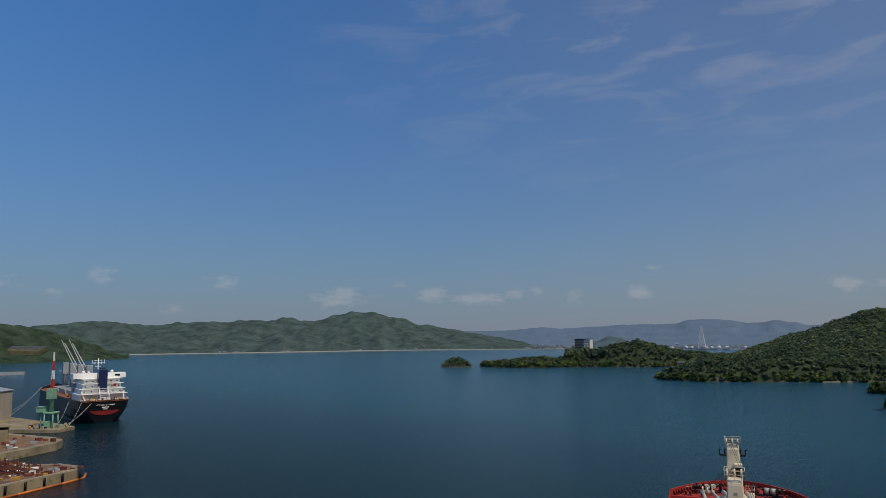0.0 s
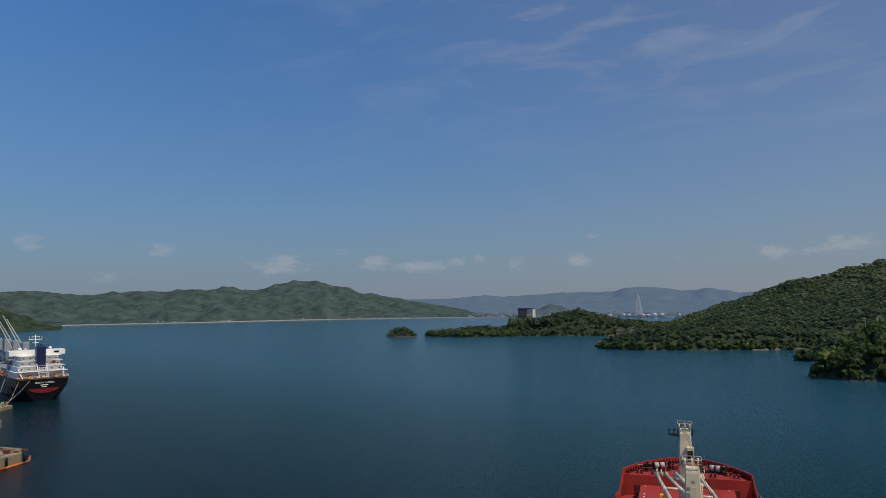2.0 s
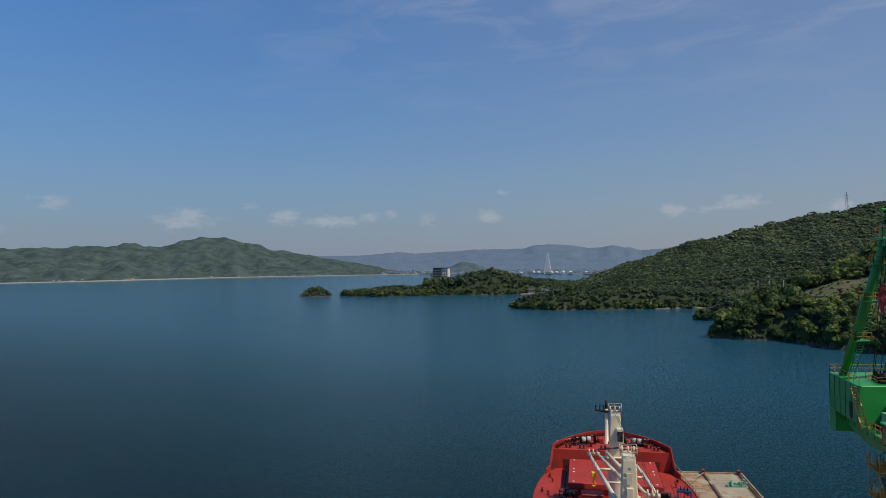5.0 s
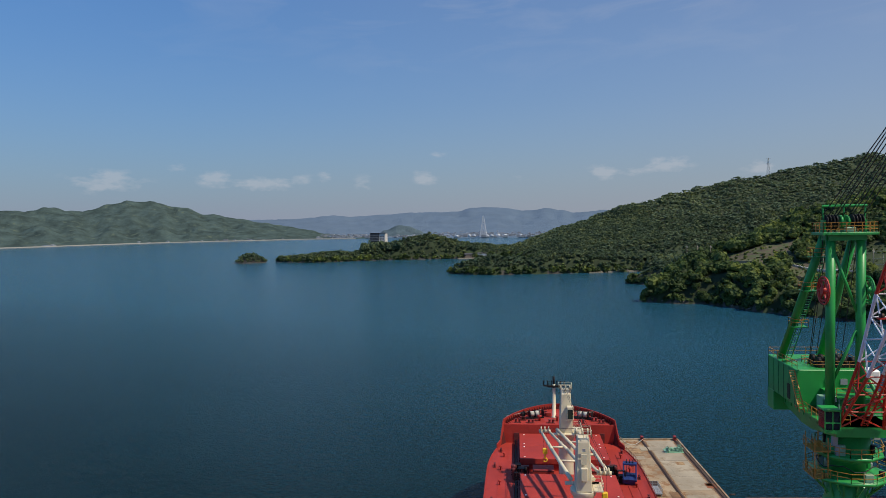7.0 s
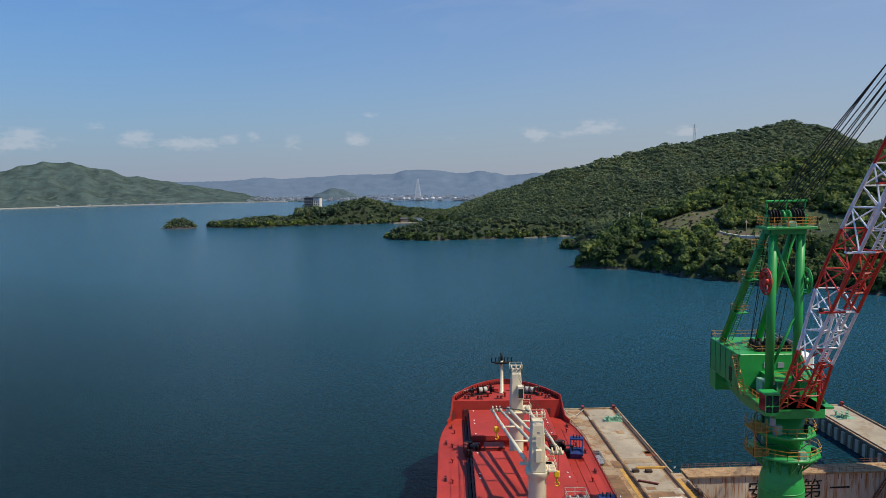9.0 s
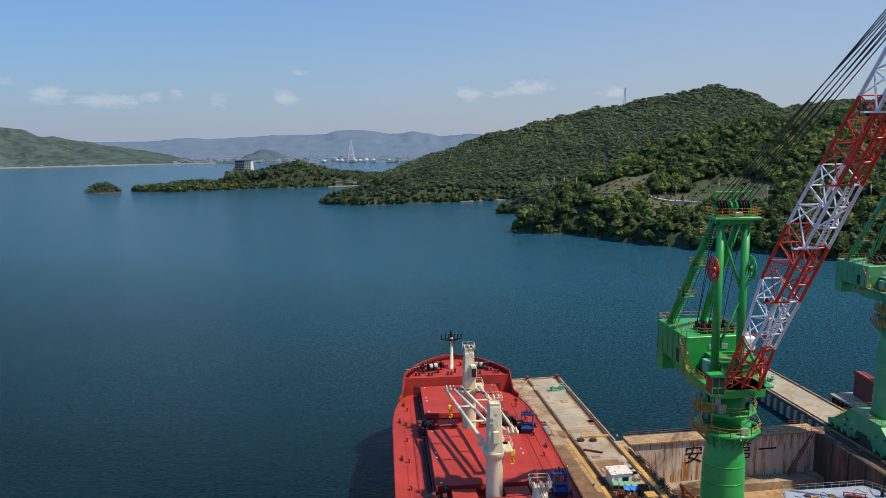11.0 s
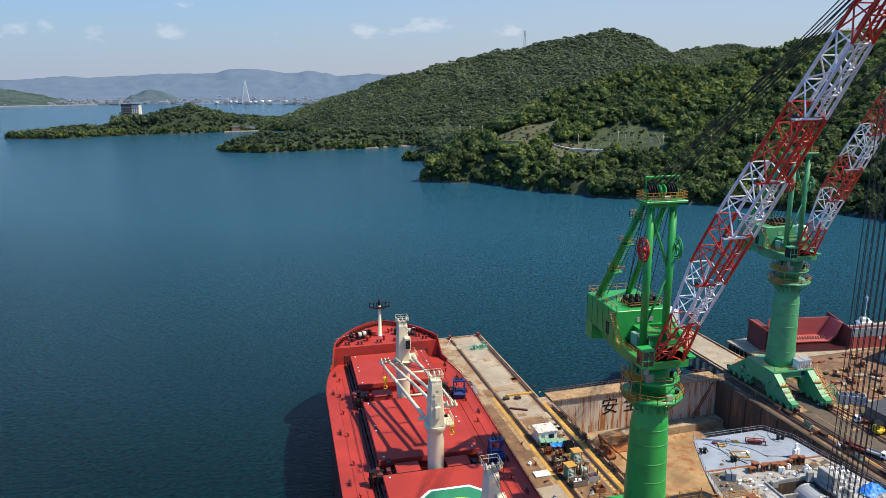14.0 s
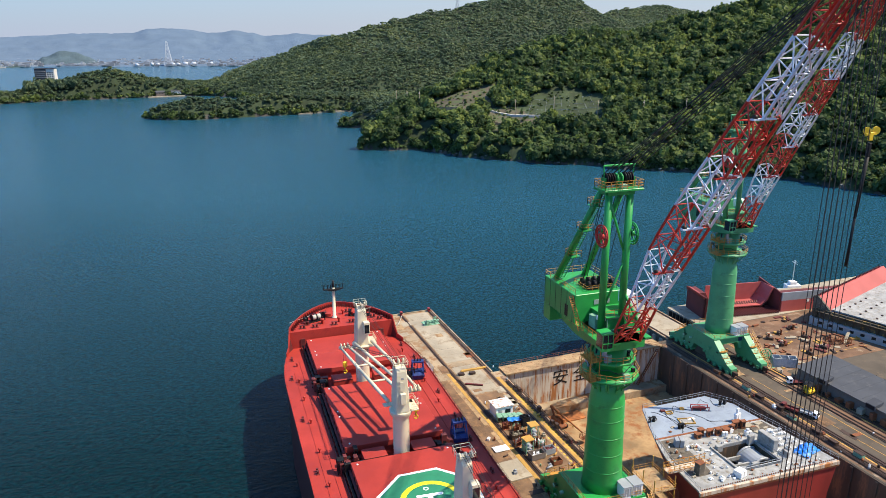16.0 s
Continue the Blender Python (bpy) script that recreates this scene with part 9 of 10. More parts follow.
# ---- the far quays and the moored black ship ----
def build_far_ship():
    t = thing("cargo_ship", "black-hulled cargo ship with white superstructure moored across the bay", "ship", pose(-363.5, 211.5, 0, 0, 0, 60))
    # local axes: +y ahead to the bow, x to starboard
    hb = 15.6

    def beam(y):
        if y < 22:
            return hb * (0.86 + 0.14 * math.sin(math.pi / 2 * y / 22))
        if y < 140:
            return hb
        return hb * max(0, 1 - ((y - 140) / 32) ** 2.2)

    def sheer(y):
        return 14.0 if y < 150 else 14.0 + (y - 150) * 0.12

    bm = B()
    rows = []
    ys = [0, 6, 14, 22, 60, 100, 140, 148, 156, 162, 167, 170, 172]
    for y in ys:
        row = []
        for s in (-1, 1):
            col = []
            for z in (-3, 0.0, 4.0, 9.0, sheer(y)):
                run = 0.35 + 0.65 * min(1, max(0, (y + z * 2.6) / 30)) if y < 30 else 1
                rake = 4.5 * (1 - max(z, 0) / 14) if y < 1 else (-(y - 150) * 0.2 * (1 - max(z, 0) / 16) if y > 150 else 0)
                col.append(bm.verts.new((s * beam(y) * run, y + rake, z)))
            row.append(col)
        rows.append(row)
    for a, b in zip(rows, rows[1:]):
        for s in (0, 1):
            for k in range(4):
                q = (a[s][k], a[s][k + 1], b[s][k + 1], b[s][k])
                bm.faces.new(q)
    for k in range(4):
        bm.faces.new((rows[0][0][k], rows[0][0][k + 1], rows[0][1][k + 1], rows[0][1][k]))
    bmesh.ops.remove_doubles(bm, verts=bm.verts, dist=0.001)
    bmesh.ops.recalc_face_normals(bm, faces=bm.faces)
    part("hull", bm, M["navyblack"], t)
    bm = B()
    prism(bm, [(beam(y) - 0.05, y) for y in ys] + [(-beam(y) + 0.05, y) for y in ys[::-1]], 13.4, 13.7)
    part("deck", bm, M["rust"], t)
    # red rudder arch on the transom
    bm = B()
    pts = []
    n = 16
    for i in range(n + 1):
        x = -8.4 + 16.8 * i / n
        pts.append((x, 7.6 - 2.7 * (1 - (x / 8.4) ** 2) ** 0.6))
    lo = [bm.verts.new((x, 4.5 * (1 - z / 14) - 0.25, z)) for x, z in pts]
    hi = [bm.verts.new((x, 4.5 * (1 - 7.8 / 14) - 0.25, 7.8)) for x, z in pts]
    for i in range(n):
        bm.faces.new((lo[i], lo[i + 1], hi[i + 1], hi[i]))
    part("boot_arch", bm, M["boot"], t, "red painted arch above the rudder")
    for i, me in enumerate(NAME_MESHES):
        o = new("name_letter", me)
        o.parent = t
        o.matrix_local = pose(NAME_X[i], 0.42, 10.9, 90 - 18, 0, 0)
    bm = B()
    box(bm, -2.0, 2.0, 0.75, 0.95, 9.6, 10.1)
    box(bm, -1.3, 1.3, 1.15, 1.35, 8.5, 8.9)
    part("lettering_bar", bm, M["white"], t, "small illegible white lettering")
    # stern rail and mooring gear
    bm = B()
    railing(bm, [(-beam(22), 22, 13.9), (-beam(8), 8, 13.9), (-beam(0) + 0.3, 0.4, 13.9), (beam(0) - 0.3, 0.4, 13.9), (beam(8), 8, 13.9), (beam(22), 22, 13.9)], 1.1, 1.5, 0.06)
    part("stern_rail", bm, M["white"], t)
    r = random.Random(9)
    for k in range(40):
        bm = B()
        x, y = r.uniform(-12, 12), r.uniform(1.5, 12) if k < 18 else r.uniform(40, 160)
        s = r.uniform(0.4, 1.1)
        box(bm, x - s, x + s, y - s, y + s, 13.7, 13.7 + r.uniform(0.5, 1.8), 0.05)
        part("deck_gear", bm, M[r.choice(["black", "rust", "ochre", "grey", "brownwall"])], t)
    # superstructure, stepped tiers
    for w, y0, y1, z0, z1 in ((13.2, 9, 34, 13.7, 18.25), (12.0, 11, 33, 18.25, 21.89), (11.2, 12, 32, 21.89, 25.53), (10.4, 13, 31, 25.53, 28.91)):
        bm = B()
        box(bm, -w, w, y0, y1, z0, z1, 0.1)
        tier = part("tier", bm, M["white"], t)
        bm = B()
        box(bm, -w - 1.2, w + 1.2, y0 - 2.0, y1 + 0.6, z1 - 0.15, z1 + 0.05)
        part("tier_deck", bm, M["white"], tier)
        for k in range(6):
            bm = B()
            x = -w + 1.5 + k * (2 * w - 3) / 5
            box(bm, x - 0.35, x + 0.35, y0 - 0.05, y0 + 0.02, z0 + 1.1, z0 + 1.9)
            part("window", bm, M["glass"], tier)
    bm = B()
    box(bm, -15.6, 15.6, 19, 28.5, 28.91, 32.55, 0.1)
    bridge = part("bridge", bm, M["white"], t, "white navigation bridge with wings")
    bm = B()
    box(bm, -8, 8, 28.4, 28.56, 30.4, 32.0)
    box(bm, 9.0, 12.0, 18.9, 18.98, 30.2, 31.6)
    part("bridge_window", bm, M["glass"], bridge)
    bm = B()
    box(bm, 6.6, 8.4, 11.8, 11.95, 23.0, 24.9)
    part("sign_board", bm, M["jibred"], t, "orange-red lifebuoy board")
    bm = B()
    box(bm, -2.6, 2.6, 9.5, 15.5, 20.0, 35.6, 0.5)
    fn = part("funnel", bm, M["navy"], t, "navy blue funnel")
    bm = B()
    for x in (-1.2, 0, 1.2):
        tube(bm, (x, 12.2, 35.6), (x, 12.0, 37.2), 0.3, seg=8)
    part("exhaust_pipe", bm, M["black"], fn)
    bm = B()
    tube(bm, (0, 25.5, 32.5), (0, 25.5, 43.5), 0.35, 0.2, seg=8)
    tube(bm, (-3.8, 25.5, 40.0), (3.8, 25.5, 40.0), 0.2, seg=6)
    tube(bm, (-2.4, 25.5, 42.0), (2.4, 25.5, 42.0), 0.15, seg=6)
    for x in (-3.6, 3.6, -2, 2):
        tube(bm, (x, 25.5, 39.2), (x, 25.5, 42.4), 0.14, seg=5)
    box(bm, -1.6, 1.6, 24.6, 26.4, 37.4, 37.8)
    part("radar_mast", bm, M["white"], t)
    for x, y, z, rr in ((-8.4, 26, 33.4, 1.1), (8.6, 26, 33.6, 1.0), (-5.4, 26, 33.2, 0.7)):
        bm = B()
        bmesh.ops.create_icosphere(bm, subdivisions=2, radius=rr, matrix=Matrix.Translation((x, y, z)))
        tube(bm, (x, y, 32.4), (x, y, z), 0.2, seg=6)
        part("radome", bm, M["white"], t)
    # free-fall lifeboat frame and stern stairs
    bm = B()
    for x in (-2.6, 2.6):
        tube(bm, (x, 3, 14), (x, 9, 22), 0.26, seg=6)
        tube(bm, (x, 3, 14), (x, 3, 20.5), 0.2, seg=6)
    for z in (15.5, 17, 18.5, 20):
        tube(bm, (-2.6, 3, z), (2.6, 3, z), 0.15, seg=6)
    for s in (-1, 1):
        tube(bm, (s * 11, 5, 14), (s * 12.5, 9, 19), 0.25, seg=6)
        tube(bm, (s * 12.5, 9, 19), (s * 9, 12, 20), 0.2, seg=6)
    part("boat_davit", bm, M["white"], t)
    # deck cranes
    for y, up in ((52, True), (80, True), (108, False), (136, False)):
        bm = B()
        lathe(bm, [(1.6, 13.7), (1.5, 24), (1.9, 25)], 14, (0, y))
        pc = part("deck_crane", bm, M["grey"], t, "grey deck crane")
        bm = B()
        box(bm, -2.0, 2.0, y - 2.2, y + 1.8, 25, 34, 0.3)
        part("crane_house", bm, M["grey"], pc)
        bm = B()
        if up:
            for x in (-1.3, 1.3):
                tube(bm, (x, y - 1.8, 26), (x * 0.4 - 9.0, y + 14, 49), 0.5, 0.3, seg=6)
            tube(bm, (-9.5, y + 14, 49), (-10.6, y + 14.8, 51.5), 0.35, seg=6)
        else:
            for x in (-1.3, 1.3):
                tube(bm, (x, y + 1.8, 26), (x * 0.4, y + 24, 27), 0.45, 0.3, seg=6)
        part("jib", bm, M["grey"], pc)
    for y0, y1 in ((38, 50), (56, 76), (84, 104), (112, 132)):
        bm = B()
        box(bm, -9, 9, y0, y1, 13.7, 16.8, 0.1)
        part("hatch", bm, M["grey"], t, "grey hatch cover")
    bm = B()
    box(bm, -13, -3, 33, 38, 13.7, 24, 0.1)
    part("deck_store", bm, M["grey"], t, "grey deck store block")
    # mooring ropes to the quay
    to_local = t.matrix_world.inverted()
    bm = B()
    for a, q in (((-13, 3, 13.6), (-338, 163, 4.4)), ((-8, 0.5, 12.8), (-330, 150, 4.4)), ((-15, 30, 13.6), (-352, 168, 4.4)), ((-14, 150, 15), (-420, 190, 5)), ((-13, 152, 15), (-430, 195, 5))):
        a, b = Vector(a), to_local @ Vector(q)
        pts = [a.lerp(b, i / 8) - Vector((0, 0, 1.6 * math.sin(math.pi * i / 8))) for i in range(9)]
        for p, q2 in zip(pts, pts[1:]):
            tube(bm, p, q2, 0.10, seg=4)
    part("mooring_rope", bm, M["rope"], t)
    # upper works in their true height over the deck
    for ob in t.children_recursive:
        if ob.name.split(".")[0] in ("tier", "tier_deck", "window", "bridge", "bridge_window", "sign_board", "funnel", "exhaust_pipe", "radar_mast", "radome"):
            for v in ob.data.vertices:
                v.co.z = 13.7 + (v.co.z - 13.7) * 0.86


build_far_ship()


def build_far_quays():
    bm = B()
    prism(bm, [(-470, 20), (-226.5, 20), (-228.5, 76), (-236, 83), (-246, 84), (-300, 60), (-470, 40)], -6, 3.5)
    solid("pavement_near_pier", bm, M["oldconc"], "old concrete fitting-out pier with rusty steel stacks", "pier", kind="structure")
    bm = B()
    prism(bm, [(-480, 60), (-300, 70), (-293, 95), (-298, 124), (-305, 133), (-316, 138), (-345, 140), (-480, 160)], -6, 3.5)
    solid("pavement_far_pier", bm, M["oldconc"], "concrete quay with dark paved surface", "quay", kind="structure")
    bm = B()
    prism(bm, [(-500, 165), (-385, 160), (-353, 170), (-357, 184), (-384, 193), (-500, 222)], -4, 1.8)
    solid("pavement_pontoon", bm, M["oldconc"], "low pontoon berth below the moored ship", "pontoon", kind="structure")
    bm = B()
    prism(bm, [(-470, 62), (-304, 73), (-298, 96), (-303, 122), (-318, 133), (-470, 150)], 3.5, 3.53)
    solid("quay_paving", bm, M["apron"], "dark paved quay surface", "paving", kind="structure")
    solid("pier_surface_rust", prism(B(), [(-470, 23), (-228.6, 22), (-230.4, 75), (-237, 81), (-246, 82), (-300, 58), (-470, 38)], 3.5, 3.54), M["rustyard"], "rust-stained working surface of the pier", "paving", kind="structure")
    solid("pier_kerb", prism(B(), [(-227.9, 21), (-226.7, 21), (-228.7, 75.8), (-229.9, 75.4)], 3.5, 3.9), M["concrete2"], "pale concrete kerb along the pier edge", "kerb", kind="structure")
    bm = B()
    pts = [(-224.6, 20), (-225.6, 50), (-226.8, 68), (-228.4, 79), (-235, 85.6)]
    for p, q in zip(pts, pts[1:]):
        tube(bm, (*p, 0.1), (*q, 0.1), 0.4, seg=8)
    solid("oil_boom", bm, M["orange"], "orange floating oil boom along the pier wall", "oil boom")
    r = random.Random(15)
    for k in range(8):
        y = 24 + k * 7.5
        t = thing("pier_fender", "dark rubber fender hung on the pier wall", "fender", pose(-226.2 - (y - 20) * 0.03, y, 0), group="pier fenders")
        bm = B()
        tube(bm, (0.3, 0, 0.6), (0.3, 0, 3.4), 0.4, seg=8)
        part("pad", bm, M["black"], t)
    # stacked steel framework
    for k in range(30):
        x, y = r.uniform(-275, -240), r.uniform(34, 72)
        t = thing("steel_framework", "stack of dark red steel framework on the pier", "steel frame", pose(x, y, 3.5, 0, 0, r.uniform(-10, 30)), group="steel frameworks")
        w, d, h = r.uniform(2, 5), r.uniform(1.5, 3), r.uniform(2, 6)
        for sx in (-w, w):
            for sy in (-d, d):
                bm = B()
                tube(bm, (sx, sy, 0), (sx, sy, h), 0.18, seg=4)
                part("post", bm, M["darkrust"], t)
        for z in np.arange(0.6, h, 1.6):
            for a, b in (((-w, -d), (w, -d)), ((w, -d), (w, d)), ((w, d), (-w, d)), ((-w, d), (-w, -d)), ((-w, -d), (w, d))):
                part("beam", tube(B(), (*a, z), (*b, z), 0.14, seg=4), M["darkrust"], t)
    for k in range(130):
        x, y = r.uniform(-272, -230), r.uniform(32, 81)
        kind = r.choice(["white", "ochre", "darkrust", "darkrust", "grey", "rust"])
        t = thing("pier_load", {"white": "white boxed load on the pier", "ochre": "ochre timber load on the pier", "darkrust": "rusty load on the pier", "grey": "grey load on the pier", "rust": "rust-orange load on the pier"}[kind],
                  "load", pose(x, y, 3.5, 0, 0, r.uniform(0, 90)), group="loads on the far pier")
        bm = B()
        s, h = r.uniform(0.3, 1.3), r.uniform(0.3, 1.3)
        box(bm, -s, s, -s * 0.6, s * 0.6, 0, h, 0.05)
        part("load_box", bm, M[kind], t)
    for k in range(110):
        x, y = r.uniform(-400, -300), r.uniform(76, 135)
        kind = r.choice(["white", "ochre", "darkrust", "darkrust", "grey", "rust", "rust"])
        t = thing("quay_load", {"white": "white van or box on the far quay", "ochre": "ochre load on the far quay", "darkrust": "rusty load on the far quay", "grey": "grey load on the far quay", "rust": "orange steel load on the far quay"}[kind],
                  "load", pose(x, y, 3.53, 0, 0, r.uniform(0, 90)), group="loads on the far quay")
        bm = B()
        s, h = r.uniform(0.4, 1.7), r.uniform(0.3, 1.6)
        box(bm, -s, s, -s * 0.6, s * 0.6, 0, h, 0.06)
        part("load_box", bm, M[kind], t)
    t = thing("quay_building", "tall grey-brown corrugated workshop on the far quay", "workshop", pose(-431, 194, 2.6, 0, 0, 20))
    bm = B()
    box(bm, -40, 0, -20, 8, -4, 17)
    part("wall", bm, M["brownwall2"], t)
    bm = B()
    plate(bm, [(-40.6, 17), (0.6, 17), (0.6, 17.4), (-20, 21), (-40.6, 17.4)], "y", -20.6, 8.6)
    part("roof", bm, M["grey"], t)
    t = thing("quay_shed", "low pale concrete shed with a slanted roof on the far quay", "shed", pose(-334, 121, 3.53, 0, 0, -38))
    bm = B()
    box(bm, -8, 4, -4, 4, 0, 5)
    part("wall", bm, M["oldconc"], t)
    bm = B()
    plate(bm, [(-8.4, 5), (4.4, 6.6), (4.4, 6.9), (-8.4, 5.3)], "y", -4.4, 4.4)
    part("roof", bm, M["concrete2"], t)


M["orange"] = mat("orange_boom_fabric", (0.62, 0.16, 0.02), 0.6, var=0.2)
M["darkrust"] = mat("dark_red_rusty_frame", (0.13, 0.035, 0.022), 0.8, var=0.3)
M["brownwall2"] = mat("grey_corrugated_wall", (0.34, 0.30, 0.25), 0.75, var=0.15, scale=0.08, stretch=(4, 4, 0.3))
build_far_quays()


def build_far_crane():
    t = thing("harbour_crane", "pale green harbour crane with a red and white mast", "crane", pose(-366, 175.5, 1.8, 0, 0, 20))
    for sx in (-4, 4):
        for sy in (-4, 4):
            bm = B()
            tube(bm, (sx * 0.7, sy * 0.7, 0), (sx * 0.6, sy * 0.6, 8), 0.4, seg=8)
            part("leg", bm, M["paleg"], t)
    bm = B()
    box(bm, -3.2, 3.2, -3, 3, 8, 8.8, 0.1)
    box(bm, -3.2, 0, -2.6, 2.6, 0, 3.6, 0.1)
    part("portal", bm, M["paleg"], t)
    bm = B()
    lathe(bm, [(1.3, 8.8), (1.1, 15), (1.6, 16)], 16)
    part("column", bm, M["paleg"], t)
    bm = B()
    box(bm, -1.8, 1.8, -3, 2, 16, 22, 0.2)
    part("house", bm, M["paleg"], t)
    bm = B()
    box(bm, -8, -3.2, -2, 2, 8.5, 11.5, 0.2)
    box(bm, -8.3, -2.9, -2.3, 2.3, 11.5, 11.8)
    tube(bm, (-6, 0, 0), (-6, 0, 8.5), 0.3, seg=6)
    part("cabin", bm, M["paleg"], t)
    for k in range(4):
        bm = B()
        z0, z1 = 22 + k * 5.2, 22 + (k + 1) * 5.2
        for sx in (-1, 1):
            for sy in (-1, 1):
                a, b = 0.7 - k * 0.14, 0.7 - (k + 1) * 0.14
                tube(bm, (sx * a, sy * a, z0), (sx * b, sy * b, z1), 0.2, seg=5)
                tube(bm, (sx * a, sy * a, z0), (-sx * b, sy * b, z1), 0.13, seg=5)
        part("mast_section", bm, M["jibred"] if k % 2 == 0 else M["jibwhite"], t)


build_far_crane()


def build_pontoon_gear():
    r = random.Random(55)
    for k in range(34):
        kind = r.choice(["paleg", "rust", "darkrust", "grey", "ochre", "black"])
        t = thing("pontoon_gear", "worn mooring gear standing on the crane pontoon", "gear", pose(r.uniform(-384, -358), r.uniform(168, 184), 1.8, 0, 0, r.uniform(0, 90)), group="gear on the pontoon")
        s, h = r.uniform(0.3, 1.1), r.uniform(0.4, 2.2)
        bm = B()
        if r.random() < 0.4:
            lathe(bm, [(s * 0.6, 0), (s * 0.6, h), (s * 0.3, h + 0.2)], 10)
        else:
            box(bm, -s, s, -s * 0.6, s * 0.6, 0, h, 0.05)
        part("piece", bm, M[kind], t)


build_pontoon_gear()


def build_barge():
    t = thing("small_coaster", "small grey coaster anchored far across the bay", "boat", pose(-1013, 616, 0, 0, 0, -38))
    bm = B()
    prism(bm, [(-4, -28), (4, -28), (4.6, 16), (0, 28), (-4.6, 16)], -1, 4.5)
    part("hull", bm, M["grey"], t)
    bm = B()
    box(bm, -3.4, 3.4, -22, -8, 4.5, 9.5, 0.2)
    part("house", bm, M["boot"], t)


build_barge()


# ---- buildings on the headlands ----
def build_hotel():
    t = thing("hotel_building", "dark seven-storey seaside hotel with grey balconies and pale end wall", "building", pose(-229.5, 1012, 24, 0, 0, -6))
    W, D, H = 12.4, 7.0, 18.5
    bm = B()
    box(bm, -W, W * 0.18, -D, D, -8, H)
    part("main_wall", bm, M["hoteldark"], t)
    bm = B()
    box(bm, W * 0.18, W, -D * 0.9, D, -8, H - 0.6)
    part("end_wall", bm, M["hotelpale"], t, "pale end wing")
    bm = B()
    box(bm, -W - 0.5, W + 0.5, -D - 0.5, D + 0.5, H, H + 0.7)
    part("roof", bm, M["hoteldark"], t)
    for f in range(6):
        z = 2.0 + f * 2.6
        for k in range(6):
            bm = B()
            x = -W + 0.8 + k * 2.15
            box(bm, x, x + 1.5, -D - 0.08, -D + 0.02, z, z + 1.7)
            part("window", bm, M["hotelglass"], t)
        bm = B()
        box(bm, -W, W * 0.18, -D - 1.0, -D, z - 0.7, z + 0.05)
        part("balcony", bm, M["hotelband"] if f > 1 else M["hoteldark"], t)
        for k in range(3):
            bm = B()
            x = W * 0.18 + 1.0 + k * 2.9
            if f < 5:
                box(bm, x, x + 1.8, -D * 0.9 - 0.08, -D * 0.9 + 0.02, z, z + 1.6)
                part("window", bm, M["hotelglass"], t)
            else:
                bm.free()
    t = thing("annex_building", "low white annex beside the hotel", "building", pose(-206, 1013, 21))
    bm = B()
    box(bm, -6, 6, -4, 4, -6, 4)
    part("wall", bm, M["hotelpale"], t)
    bm = B()
    box(bm, -6.4, 6.4, -4.4, 4.4, 4, 4.4)
    part("roof", bm, M["grey"], t)


M["hoteldark"] = mat("dark_hotel_wall", (0.045, 0.043, 0.048), 0.6, var=0.2)
M["hotelband"] = mat("grey_balcony_band", (0.20, 0.20, 0.21), 0.7, var=0.2)
M["hotelpale"] = mat("pale_hotel_wall", (0.64, 0.62, 0.58), 0.7, var=0.1)
M["hotelglass"] = mat("bluish_window_band", (0.07, 0.085, 0.10), 0.2, var=0.1)
build_hotel()
rs_hotel = np.random.RandomState(77)
hx, hy = rs_hotel.uniform(-256, -196, 70), rs_hotel.uniform(993, 1004, 70)
forest("hotel_trees", "dark broadleaf trees screening the foot of the hotel", np.stack([hx, hy, np.maximum(land_height(hx, hy), 4) + (hy - 986) * 0.16], -1), 4.3, 40, 6, 0.22, M["leafmid"], 78, 1.1, 2)


def build_house(x, y, z, turn, w, d, h, wall, roof, label):
    t = thing("shore_house", label, "house", pose(x, y, z, 0, 0, turn), group="houses on the far shore")
    bm = B()
    box(bm, -w, w, -d, d, -3, h)
    part("wall", bm, M[wall], t)
    bm = B()
    plate(bm, [(-d - 0.6, h), (d + 0.6, h), (0, h + d * 0.55)], "x", -w - 0.5, w + 0.5)
    part("roof", bm, M[roof], t)
    bm = B()
    for k in range(3):
        box(bm, -w + 0.6 + k * w * 0.62, -w + 1.6 + k * w * 0.62, -d - 0.06, -d, 1.0, 2.2)
    part("window", bm, M["glass"], t)


for row in ((118, 706, 2.4, 4, 5, 3.5, 3.2, "brownwall", "roofgrey", "dark-roofed boathouse on the shore"),
            (133, 709, 2.4, 2, 4, 3, 3.0, "brownwall", "roofgrey", "dark-roofed boathouse on the shore"),
            (104, 703, 2.0, 2, 3, 2, 2.4, "concrete2", "roofgrey", "pale shore hut by the slipway"),
            (-62, 1012, 3.0, 0, 7, 4, 4.0, "white", "roofgrey", "pale house by the inner bay"),
            (-84, 1006, 3.0, 10, 6, 4, 3.6, "brownwall", "roofgrey", "old house with a dark roof by the inner bay"),
            (-36, 1016, 4.0, -6, 6, 4, 4.0, "white", "boot", "white house with a red roof by the inner bay"),
            (66, 1040, 14, 0, 7, 4, 4.5, "white", "boot", "white house with a red roof among the trees"),
            (20, 1036, 14, 10, 6, 4, 4.0, "hotelpale", "grey", "pale house among the trees")):
    build_house(*row)


def build_slipway():
    bm = B()
    prism(bm, [(96, 694), (142, 700), (142, 706), (96, 702)], -2, 1.7)
    prism(bm, [(74, 689), (90, 690), (90, 694), (74, 693)], -2, 1.2)
    prism(bm, [(-100, 992), (-50, 1000), (-50, 1006), (-100, 999)], -2, 1.2)
    solid("shore_quay", bm, M["concrete2"], "low pale landing quay on the wooded shore", "landing", kind="structure")


build_slipway()


